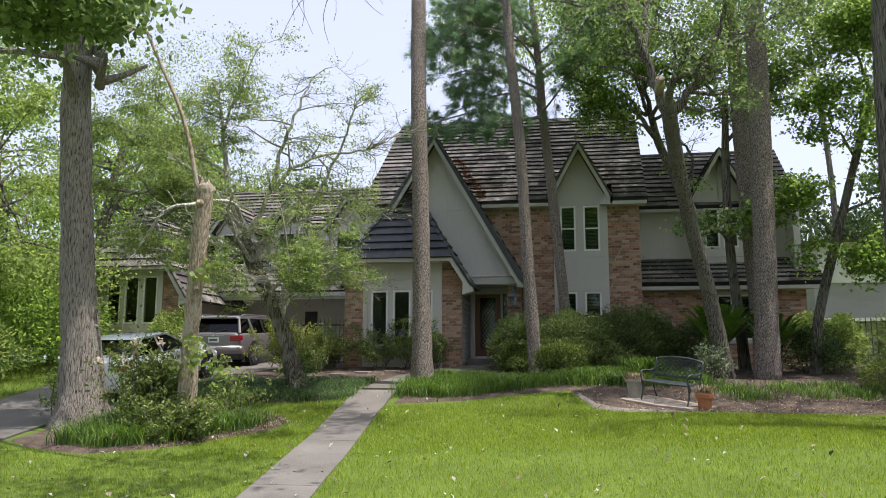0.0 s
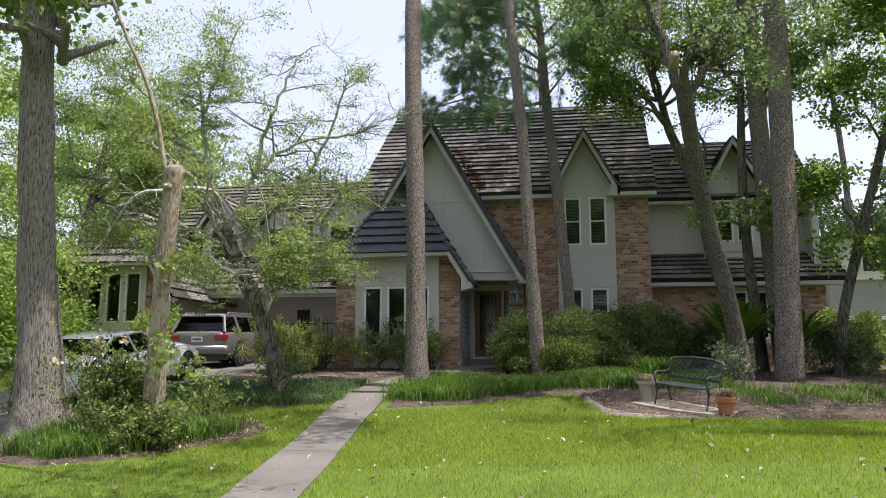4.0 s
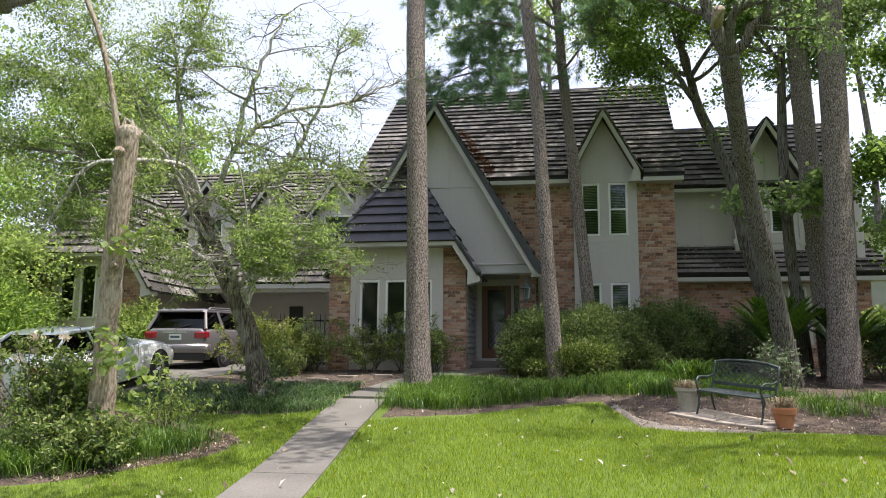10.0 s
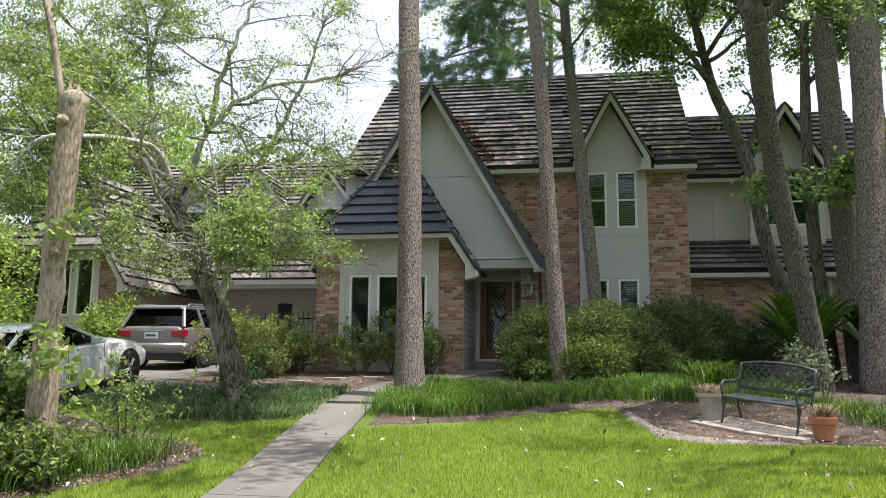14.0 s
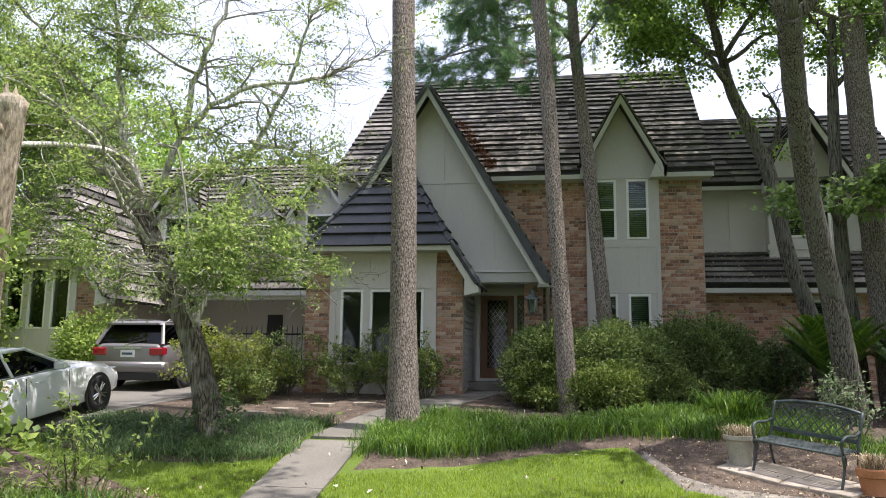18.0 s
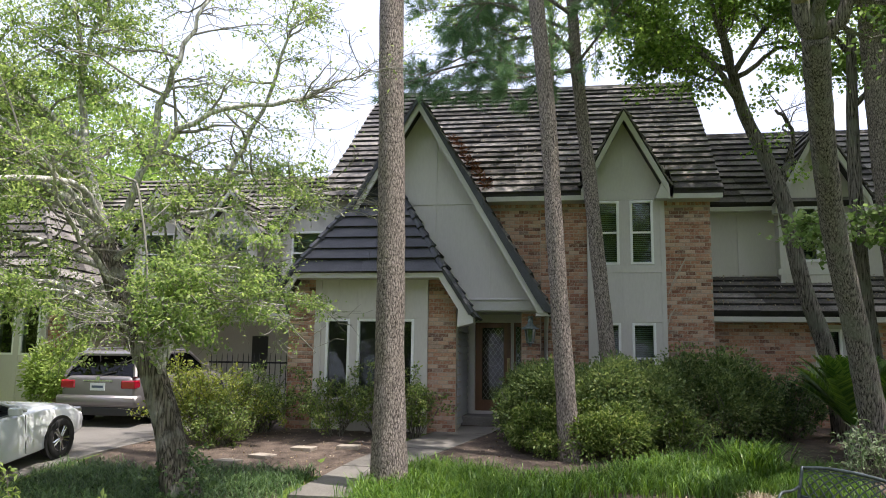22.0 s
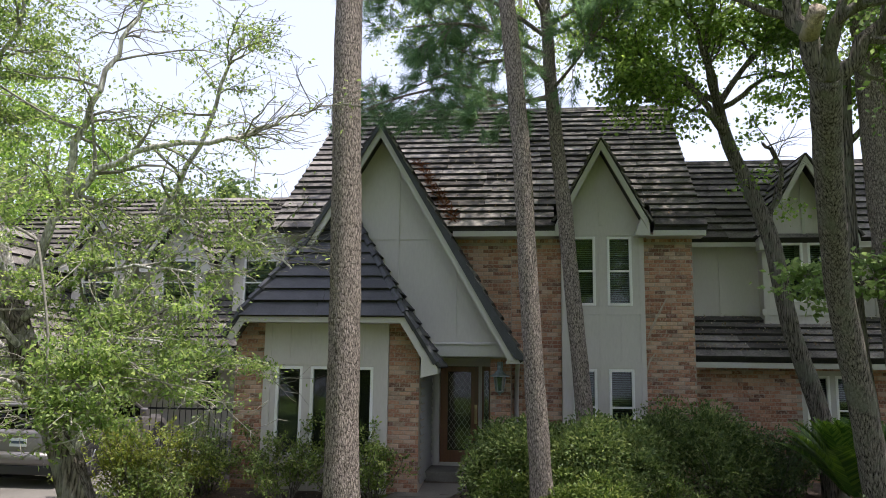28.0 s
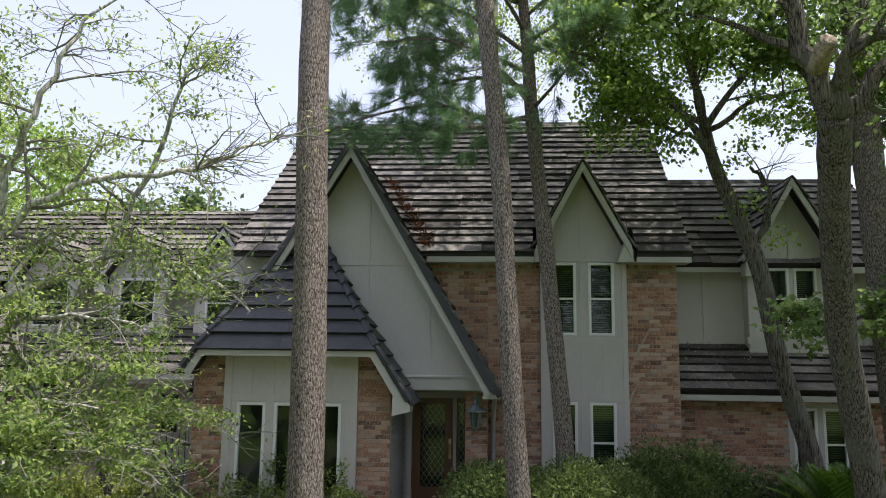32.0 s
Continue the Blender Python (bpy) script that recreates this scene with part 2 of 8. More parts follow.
SOIL = rough_mat("mulch and leaf litter", (0.032, 0.023, 0.018), (0.15, 0.112, 0.088), 3, 28, 1.0, 1.0, dist=0.06)
LAWN = rough_mat("lawn turf", (0.064, 0.108, 0.012), (0.135, 0.20, 0.024), 0.9, 50, 0.95, 1.0, dist=0.05)
STEEL = plain("galvanised metal", (0.42, 0.43, 0.43), 0.4, 0.9)
PATINA = rough_mat("verdigris lantern metal", (0.12, 0.145, 0.155), (0.29, 0.345, 0.355), 14, 60, 0.5, 0.2, metal=0.5)
PIPE = rough_mat("painted pipe", (0.36, 0.35, 0.32), (0.44, 0.43, 0.40), 3, 40, 0.5, 0.05)
IRON = plain("black iron", (0.02, 0.02, 0.022), 0.5, 0.6)
BENCH = rough_mat("verdigris cast metal", (0.035, 0.043, 0.046), (0.125, 0.148, 0.15), 9, 60, 0.5, 0.3, metal=0.55)
TERRA = rough_mat("terracotta", (0.36, 0.13, 0.06), (0.50, 0.22, 0.12), 5, 50, 0.85, 0.2)
URN = rough_mat("grey stone pot", (0.26, 0.245, 0.20), (0.44, 0.42, 0.36), 5, 50, 0.9, 0.35)
WHITECAR = plain("white car paint", (0.82, 0.84, 0.86), 0.25, 0.0, 0.8)
SUVPAINT = plain("silver grey car paint", (0.19, 0.178, 0.182), 0.35, 0.4, 0.5)
BLACKP = plain("black plastic", (0.018, 0.018, 0.02), 0.55)
RUBBER = rough_mat("tyre rubber", (0.012, 0.012, 0.012), (0.03, 0.03, 0.03), 10, 60, 0.85, 0.2)
ALLOY = plain("alloy rim", (0.55, 0.56, 0.57), 0.25, 0.95)
REDLENS = plain("red lens", (0.30, 0.004, 0.018), 0.2, 0.0, 0.4)
PLATEM = plain("pale plate", (0.62, 0.66, 0.66), 0.5)
BARS = plain("dark bar", (0.05, 0.08, 0.12), 0.6)

BARK_PINE = bark_mat("pine bark", (0.060, 0.048, 0.042), (0.36, 0.305, 0.275), 32.0, 0.38, 1.0, plates=0.32)
BARK_OAK = bark_mat("furrowed oak bark", (0.022, 0.018, 0.015), (0.31, 0.28, 0.25), 30.0, 0.10, 1.0, plates=0.3, low=0.2, mid=0.42)
BARK_DARK = bark_mat("dark rough bark", (0.014, 0.012, 0.010), (0.23, 0.205, 0.178), 30.0, 0.07, 1.0, moss=(0.21, 0.215, 0.17), plates=0.27)
BARK_PALE = bark_mat("pale grey bark", (0.035, 0.030, 0.024), (0.20, 0.175, 0.145), 20.0, 0.11, 1.0, moss=(0.36, 0.35, 0.31), plates=0.4)
PALE_LIMB = bark_mat("silvery limb bark", (0.26, 0.25, 0.225), (0.62, 0.60, 0.56), 14.0, 0.12, 0.8)
TWIG_PALE = rough_mat("weathered pale twigs", (0.12, 0.11, 0.095), (0.33, 0.315, 0.28), 5, 40, 0.9, 0.3)
BARK_DEAD = bark_mat("bare dead wood", (0.24, 0.18, 0.135), (0.52, 0.425, 0.335), 16.0, 0.28, 1.0, moss=(0.58, 0.51, 0.42), plates=0.18)
LEAF_LIME = leaf_mat("lime green leaves", [(0, (0.125, 0.195, 0.050)), (0.5, (0.205, 0.295, 0.085)), (1, (0.34, 0.42, 0.16))], 0.6)
LEAF_MAPLE = leaf_mat("fine maple leaves", [(0, (0.085, 0.148, 0.048)), (0.5, (0.175, 0.262, 0.082)), (1, (0.34, 0.42, 0.16))], 0.6)
LEAF_AZALEA = leaf_mat("azalea leaves", [(0, (0.052, 0.090, 0.030)), (0.55, (0.120, 0.175, 0.060)), (0.9, (0.20, 0.26, 0.098)), (1, (0.30, 0.35, 0.15))], 0.4)
PALE_STREAK = rough_mat("pale streak", (0.30, 0.22, 0.165), (0.50, 0.45, 0.385), 14, 60, 0.95, 0.2)
SAND = rough_mat("bare sandy soil", (0.10, 0.088, 0.074), (0.30, 0.27, 0.235), 3.5, 45, 1.0, 0.7, dist=0.03)
LEAF_MID = leaf_mat("mid green leaves", [(0, (0.085, 0.155, 0.040)), (0.5, (0.160, 0.265, 0.064)), (1, (0.30, 0.42, 0.12))], 0.66)
LEAF_OAK = leaf_mat("broad oak leaves", [(0, (0.085, 0.145, 0.045)), (0.5, (0.15, 0.235, 0.080)), (1, (0.27, 0.36, 0.16))], 0.5)
LEAF_DEEP = leaf_mat("deep green leaves", [(0, (0.050, 0.095, 0.038)), (0.6, (0.105, 0.165, 0.066)), (0.93, (0.18, 0.25, 0.10)), (1, (0.27, 0.33, 0.15))], 0.35)
LEAF_GOLD = leaf_mat("golden green leaves", [(0, (0.085, 0.130, 0.028)), (0.5, (0.185, 0.235, 0.050)), (1, (0.34, 0.37, 0.09))], 0.4)
LEAF_SAGE = leaf_mat("grey-green variegated leaves", [(0, (0.075, 0.12, 0.055)), (0.5, (0.14, 0.20, 0.10)), (1, (0.34, 0.39, 0.25))], 0.35)
MONDO = leaf_mat("blue-green grassy leaves", [(0, (0.036, 0.080, 0.026)), (0.6, (0.082, 0.152, 0.054)), (1, (0.17, 0.26, 0.095))], 0.35, 0.45, 0.4)
LEAF_SHRUB = leaf_mat("shrub leaves", [(0, (0.060, 0.105, 0.026)), (0.6, (0.155, 0.225, 0.060)), (0.92, (0.28, 0.345, 0.115)), (1, (0.40, 0.43, 0.18))], 0.4)
NEEDLE = leaf_mat("pine needles", [(0, (0.080, 0.155, 0.080)), (0.6, (0.155, 0.26, 0.13)), (1, (0.26, 0.38, 0.20))], 0.55)
BLADE = leaf_mat("grass blades", [(0, (0.094, 0.157, 0.013)), (0.5, (0.170, 0.257, 0.024)), (1, (0.29, 0.37, 0.052))], 0.42, 0.55, 0.25)
STRAP = leaf_mat("strap leaves", [(0, (0.035, 0.095, 0.014)), (0.6, (0.10, 0.19, 0.034)), (1, (0.18, 0.29, 0.05))], 0.3, 0.42, 0.45)
LITTER = leaf_mat("fallen leaves", [(0, (0.17, 0.11, 0.06)), (0.5, (0.34, 0.27, 0.17)), (0.88, (0.44, 0.38, 0.28)), (1, (0.56, 0.53, 0.45))], 0.1, 0.8, 0.2)
FALLEN = leaf_mat("pale dry leaves", [(0, (0.10, 0.08, 0.05)), (0.35, (0.28, 0.24, 0.17)), (0.75, (0.44, 0.41, 0.35)), (1, (0.62, 0.60, 0.56))], 0.1, 0.8, 0.2)
RUST = leaf_mat("fallen pine needles", [(0, (0.10, 0.042, 0.02)), (1, (0.24, 0.115, 0.06))], 0.05, 0.9, 0.1)
PETAL = leaf_mat("pale petals", [(0, (0.6, 0.5, 0.42)), (1, (0.75, 0.68, 0.58))], 0.3)


# ---------------------------------------------------------------- building helpers
class Mesh:
    """Vertices and faces, gathered in world metres."""

    def __init__(self):
        self.v, self.f, self.spans = [], [], []

    def add(self, verts, faces):
        k = len(self.v)
        self.spans.append((k, len(self.f)))
        self.v.extend(tuple(p) for p in verts)
        self.f.extend(tuple(k + i for i in fc) for fc in faces)
        return self

    def box(self, x0, x1, y0, y1, z0, z1, bevel=0.0):
        if bevel <= 0:
            p = [(x, y, z) for z in (z0, z1) for y in (y0, y1) for x in (x0, x1)]
            return self.add(p, [(0, 2, 3, 1), (4, 5, 7, 6), (0, 1, 5, 4), (2, 6, 7, 3), (0, 4, 6, 2), (1, 3, 7, 5)])
        bm = bmesh.new()
        bmesh.ops.create_cube(bm, size=1)
        for q in bm.verts:
            q.co = Vector(((x0 + x1) / 2 + q.co.x * (x1 - x0), (y0 + y1) / 2 + q.co.y * (y1 - y0), (z0 + z1) / 2 + q.co.z * (z1 - z0)))
        bmesh.ops.bevel(bm, geom=bm.edges[:], offset=bevel, segments=2, affect="EDGES", profile=0.5)
        bm.verts.index_update()
        self.add([q.co[:] for q in bm.verts], [[q.index for q in fc.verts] for fc in bm.faces])
        bm.free()
        return self

    def prism(self, poly, axis, a, b):
        """A polygon of two coordinates, pushed from a to b along an axis."""
        def at(p, s):
            return {"x": (s, p[0], p[1]), "y": (p[0], s, p[1]), "z": (p[0], p[1], s)}[axis]
        n = len(poly)
        return self.add([at(p, a) for p in poly] + [at(p, b) for p in poly],
                        [tuple(range(n)), tuple(range(2 * n - 1, n - 1, -1))] + [(i, i + n, (i + 1) % n + n, (i + 1) % n) for i in range(n)])

    def tube(self, pts, radii, sides=8, caps=True):
        pts = [Vector(p) for p in pts]
        if not hasattr(radii, "__len__"):
            radii = [radii] * len(pts)
        rings, ref = [], None
        for i, p in enumerate(pts):
            d = (pts[min(i + 1, len(pts) - 1)] - pts[max(i - 1, 0)]).normalized()
            if ref is None:
                ref = d.orthogonal().normalized()
            ref = (ref - d * ref.dot(d)).normalized()
            w = d.cross(ref)
            rings.append([p + (ref * math.cos(a) + w * math.sin(a)) * radii[i] for a in (2 * math.pi * k / sides for k in range(sides))])
        k = sides
        f = [(i * k + j, i * k + (j + 1) % k, (i + 1) * k + (j + 1) % k, (i + 1) * k + j) for i in range(len(pts) - 1) for j in range(k)]
        if caps:
            f += [tuple(range(k - 1, -1, -1)), tuple(range((len(pts) - 1) * k, len(pts) * k))]
        return self.add([q for ring in rings for q in ring], f)

    def lathe(self, prof, centre, sides=20, axis="z"):
        """A profile of (radius, height) turned about an axis through centre."""
        v = []
        for r, h in prof:
            for k in range(sides):
                a = 2 * math.pi * k / sides
                c, s = r * math.cos(a), r * math.sin(a)
                v.append(tuple(centre[i] + q for i, q in enumerate({"z": (c, s, h), "x": (h, c, s), "y": (c, h, s)}[axis])))
        f = [(i * sides + j, i * sides + (j + 1) % sides, (i + 1) * sides + (j + 1) % sides, (i + 1) * sides + j) for i in range(len(prof) - 1) for j in range(sides)]
        return self.add(v, f)

    def data(self, name, origin=(0, 0, 0), smooth=False):
        me = bpy.data.meshes.new(name)
        o = Vector(origin)
        me.from_pydata([tuple(Vector(p) - o) for p in self.v], [], self.f)
        if smooth:
            me.polygons.foreach_set("use_smooth", [True] * len(me.polygons))
        return me


ORIGIN = {}


def thing(name, at, label, category, group="", kind=""):
    ob = new(name)
    ob.empty_display_size = 0.1
    ob.location = at
    ORIGIN[ob.name] = Vector(at)
    return tagged(ob, label, category, group, kind)


def part(name, mb, material, parent, label="", smooth=False, kind=""):
    """Links one mesh, given in world metres, as a part of a thing or of a part."""
    o = ORIGIN[parent.name]
    me = mb if isinstance(mb, bpy.types.Mesh) else mb.data(name, o, smooth)
    me.materials.append(material)
    ob = new(name, me)
    ob.parent = parent
    ORIGIN[ob.name] = o
    return tagged(ob, label, kind=kind)


def pieces(name, mb, material, parent, label=""):
    """Links every solid of a mesh as a part of its own."""
    ends = mb.spans[1:] + [(len(mb.v), len(mb.f))]
    for (v0, f0), (v1, f1) in zip(mb.spans, ends):
        part(name, Mesh().add(mb.v[v0:v1], [tuple(i - v0 for i in fc) for fc in mb.f[f0:f1]]), material, parent, label)


def solo(name, mb, material, label, category, kind="", at=(0, 0, 0), smooth=False, group=""):
    """A thing that is one mesh."""
    me = mb if isinstance(mb, bpy.types.Mesh) else mb.data(name, at, smooth)
    me.materials.append(material)
    ob = new(name, me)
    ob.location = at
    ORIGIN[ob.name] = Vector(at)
    return tagged(ob, label, category, group, kind)


def array_mesh(name, V, F, origin=(0, 0, 0), smooth=False):
    """A mesh from arrays: V (n, 3), F (m, 3 or 4)."""
    me = bpy.data.meshes.new(name)
    V = (np.asarray(V, np.float32) - np.asarray(origin, np.float32)).ravel()
    F = np.asarray(F, np.int32)
    m, k = F.shape
    me.vertices.add(len(V) // 3)
    me.vertices.foreach_set("co", V)
    me.loops.add(m * k)
    me.loops.foreach_set("vertex_index", F.ravel())
    me.polygons.add(m)
    me.polygons.foreach_set("loop_start", np.arange(0, m * k, k, dtype=np.int32))
    if smooth:
        me.polygons.foreach_set("use_smooth", np.ones(m, bool))
    me.update(calc_edges=True)
    return me


def unit(a):
    return a / np.maximum(np.linalg.norm(a, axis=-1, keepdims=True), 1e-9)


def leaf_arrays(P, size, rng, up=0.5, slim=0.5, fold=0.25, dirs=None):
    """Folded four-cornered leaves at the points P."""
    n = len(P)
    s = (np.asarray(size) * rng.uniform(0.65, 1.3, n))[:, None]
    d = unit(rng.normal(size=(n, 3)) + np.array([0, 0, -0.25]) if dirs is None else dirs + rng.normal(size=(n, 3)) * 0.5)
    nrm = rng.normal(size=(n, 3)) + np.array([0, 0, up * 2])
    w = unit(np.cross(d, nrm))
    nn = unit(np.cross(w, d))
    mid = P + d * s * 0.5
    V = np.stack([P, mid + w * s * slim * 0.5 + nn * s * fold * 0.5, P + d * s, mid - w * s * slim * 0.5 + nn * s * fold * 0.5], 1).reshape(-1, 3)
    b = (np.arange(n) * 4)[:, None]
    F = np.concatenate([b + np.array([0, 1, 2]), b + np.array([0, 2, 3])], 1).reshape(-1, 3)
    return V, F


def leaf_mesh(name, P, size, rng, origin=(0, 0, 0), **k):
    V, F = leaf_arrays(P, size, rng, **k)
    return array_mesh(name, V, F, origin)


def blade_mesh(name, P, length, width, rng, lean=0.5, origin=(0, 0, 0), segs=2):
    """Upright blades of grass that bend over."""
    n = len(P)
    L = (np.asarray(length) * rng.uniform(0.6, 1.25, n))[:, None]
    a = rng.uniform(0, 2 * np.pi, n)
    out = np.stack([np.cos(a), np.sin(a), np.zeros(n)], 1)
    side = np.stack([-np.sin(a), np.cos(a), np.zeros(n)], 1) * width * 0.5
    ln = (np.asarray(lean) * rng.uniform(0.2, 1.4, n))[:, None]
    up = np.array([0, 0, 1.0])
    if segs == 1:
        V = np.stack([P - side, P + side, P + up * L + out * L * ln], 1).reshape(-1, 3)
        return array_mesh(name, V, np.arange(n * 3).reshape(-1, 3), origin)
    m1 = P + up * L * 0.55 + out * L * ln * 0.3
    m2 = P + up * L * 0.85 + out * L * ln * 0.8
    tip = P + up * L * (0.95 - 0.25 * ln) + out * L * ln * 1.35
    V = np.stack([P - side, P + side, m1 - side, m1 + side, m2 - side * 0.7, m2 + side * 0.7, tip], 1).reshape(-1, 3)
    b = (np.arange(n) * 7)[:, None]
    F = np.concatenate([b + np.array(t) for t in ((0, 1, 3), (0, 3, 2), (2, 3, 5), (2, 5, 4), (4, 5, 6))], 1).reshape(-1, 3)
    return array_mesh(name, V, F, origin)


# ---------------------------------------------------------------- the lie of the land
GY = [-60, -10, 0, 8, 10, 12, 14, 16, 18, 19.6, 21.6, 24.8, 40, 400]
GZ = [-0.6, -0.5, -0.42, -0.24, -0.1, 0.05, 0.2, 0.4, 0.72, 0.92, 1.05, 1.26, 1.4, 1.6]


def land(x, y):
    x, y = np.asarray(x, float), np.asarray(y, float)
    return np.interp(y, GY, GZ) + np.clip((16 - y) / 4, 0, 1) * 0.045 * np.clip(x + 3, -3, 5)


def land1(x, y):
    return float(land(x, y))


def sheet(name, xs, lo, hi, rows, lift, material, label, category, bumps=0.0):
    """A ground cover sheet between two lines y = lo(x) and y = hi(x), laid on the land."""
    xs = np.asarray(xs, float)
    n = len(xs)
    V = []
    for i, x in enumerate(xs):
        for j in range(rows + 1):
            y = lo(x) + (hi(x) - lo(x)) * j / rows
            e = min(j, rows - j, i, n - 1 - i)
            V.append((x, y, land1(x, y) + (lift if e > 0 else -0.03) + bumps * noise.noise(Vector((x * 2, y * 2, 0))) * (e > 0)))
    F = [(i * (rows + 1) + j, (i + 1) * (rows + 1) + j, (i + 1) * (rows + 1) + j + 1, i * (rows + 1) + j + 1) for i in range(n - 1) for j in range(rows)]
    return solo(name, array_mesh(name, V, F, smooth=True), material, label, category, kind="structure")


gx = np.concatenate([[-400, -200, -100, -60, -40], np.arange(-30, 30.1, 0.75), [40, 60, 100, 200, 400]])
gy = np.concatenate([[-60, -30, -15], np.arange(-8, 45.1, 0.75), [60, 90, 150, 250, 400]])
GXX, GYY = np.meshgrid(gx, gy)
GV = np.stack([GXX, GYY, land(GXX, GYY)], -1).reshape(-1, 3)
nx = len(gx)
GF = [(j * nx + i, j * nx + i + 1, (j + 1) * nx + i + 1, (j + 1) * nx + i) for j in range(len(gy) - 1) for i in range(nx - 1)]
solo("ground", array_mesh("ground", GV, GF, smooth=True), LAWN, "gently rising front garden of bright green turf", "lawn", kind="structure")


def bed_front(x):
    return np.interp(x, [-3.75, -2.3, -1.6, -0.8, 0.05, 0.35, 0.6, 1.15, 2.8, 6, 12], [16.0, 16.35, 16.8, 17.25, 17.7, 16.75, 15.8, 15.4, 15.35, 15.2, 15.0])


def maple_front(x):
    return np.interp(x, [-9.2, -8.5, -7.3, -6.3, -5.3, -4.95, -4.72], [17.2, 16.7, 16.2, 16.1, 16.25, 16.5, 16.9])


def oak_front(x):
    return np.interp(x, [-9.9, -9.05, -7.6, -6.6, -6.2, -5.8, -5.35, -5.14], [12.4, 11.75, 11.3, 11.85, 12.35, 12.85, 13.3, 13.95])


def oak_back(x):
    return np.interp(x, [-9.9, -9.05, -7.6, -6.6, -5.9, -5.4, -5.14], [17.2, 16.8, 16.0, 15.5, 15.0, 14.6, 14.05])


sheet("planting_bed_house", np.arange(-3.8, 12.1, 0.3), bed_front, lambda x: 25.2, 26, 0.025, SOIL, "mulched planting bed along the brick house front", "planting bed", 0.03)
sheet("bare_soil", np.arange(0.15, 2.45, 0.15), lambda x: bed_front(x) + 0.02, lambda x: bed_front(x) + np.interp(x, [0.1, 0.6, 1.0, 1.6, 2.4], [0.5, 0.75, 0.6, 0.32, 0.03]), 5, 0.033, SAND, "bare pale sandy soil along the lawn's edge", "soil", 0.012)
sheet("planting_bed_maple", np.arange(-9.0, -4.7, 0.25), maple_front, lambda x: 25.0, 24, 0.025, SOIL, "mulched bed under the pale maple", "planting bed", 0.03)
sheet("planting_bed_strip", np.arange(-5.0, -3.6, 0.2), lambda x: 18.6, lambda x: 24.6, 16, 0.02, SOIL, "bare mulch before the bay window", "planting bed", 0.02)
sheet("planting_bed_oak", np.arange(-9.75, -5.13, 0.2), oak_front, oak_back, 18, 0.03, SOIL, "mulched bed round the oak and the dead stump", "planting bed", 0.04)


def walk_edge(y):
    """Left and right edge of the front walk."""
    return np.interp(y, [3, 8.5, 10, 11.1, 12.8, 15, 16.5, 17.8], [-3.0, -3.71, -3.92, -4.08, -4.28, -4.60, -4.74, -4.74]), np.interp(y, [3, 8.5, 9.6, 11, 12.6, 15, 16.6, 17.8], [-2.15, -2.86, -3.02, -3.17, -3.40, -3.71, -3.82, -3.86])


def slab_between(y0, y1, edge, lift, thick, rows=4):
    mb = Mesh()
    ys = [y0 + (y1 - y0) * k / rows for k in range(rows + 1)]
    v = []
    for y in ys:
        a, b = edge(y)
        for x in (a, b):
            v += [(x, y, land1((a + b) / 2, y) + lift - thick), (x, y, land1((a + b) / 2, y) + lift)]
    f = []
    for i in range(rows):
        k = i * 4
        f += [(k + 1, k + 3, k + 7, k + 5), (k, k + 4, k + 6, k + 2), (k, k + 1, k + 5, k + 4), (k + 2, k + 6, k + 7, k + 3)]
    f += [(0, 2, 3, 1), (rows * 4, rows * 4 + 1, rows * 4 + 3, rows * 4 + 2)]
    return mb.add(v, f)


front_walk = thing("front_walk", (-4, 12, 0), "straight grey concrete garden walk in long worn slabs", "path", kind="structure")
yy = 3.2
for ln in (3.05, 2.9, 3.1, 3.0, 2.3):
    part("slab", slab_between(yy, yy + ln - 0.014, walk_edge, 0.035, 0.12), CONCRETE, front_walk)
    yy += ln


def porch_edge(y):
    return np.interp(y, [17.5, 18.6, 20, 22, 24.2], [-4.78, -4.55, -4.25, -3.72, -3.1]), np.interp(y, [17.5, 18.6, 20, 22, 24.2], [-3.92, -3.6, -3.2, -2.62, -1.9])


yy = 17.72
for ln in (1.6, 1.65, 1.6, 1.2):
    part("slab", slab_between(yy, yy + ln - 0.02, porch_edge, 0.04, 0.12), CONCRETE, front_walk)
    yy += ln
step_stones = [(-4.72, 20.85, 0.05), (-5.47, 20.55, -0.1), (-5.93, 19.75, -0.35), (-6.35, 19.3, -0.3), (-6.95, 18.75, -0.4)]
for sx, sy, sr in step_stones:
    mb = Mesh().box(-0.2, 0.2, -0.15, 0.15, -0.04, 0.05, 0.012)
    st = solo("stepping_stone", mb, STONE, "flat buff stepping stone in the mulch", "paving stone", group="stepping stones")
    st.matrix_basis = pose(sx, sy, land1(sx, sy) + 0.025, 0, 0, math.degrees(sr))


def drive_edge(y):
    return -12.9 + 0 * y, np.interp(y, [-10, 9, 11, 13.4, 17, 20, 23, 27], [-8.9, -9.4, -9.6, -9.9, -9.4, -8.85, -8.3, -7.6])


drive = thing("driveway", (-11, 15, 0), "stained grey concrete driveway beside the house", "driveway", kind="structure")
yy = -8.0
for ln in (5, 5, 5, 4, 4, 4, 4, 4, 5):
    part("slab", slab_between(yy, yy + ln - 0.02, drive_edge, 0.035, 0.15, 8), DRIVE, drive)
    yy += ln

# ---------------------------------------------------------------- the house
house = thing("house", (-3.0, 26.0, 1.2), "two-storey brick house with steep gables and dark tiled roofs", "house")
COURSE, BLEN, GAP = 0.081, 0.215, 0.011


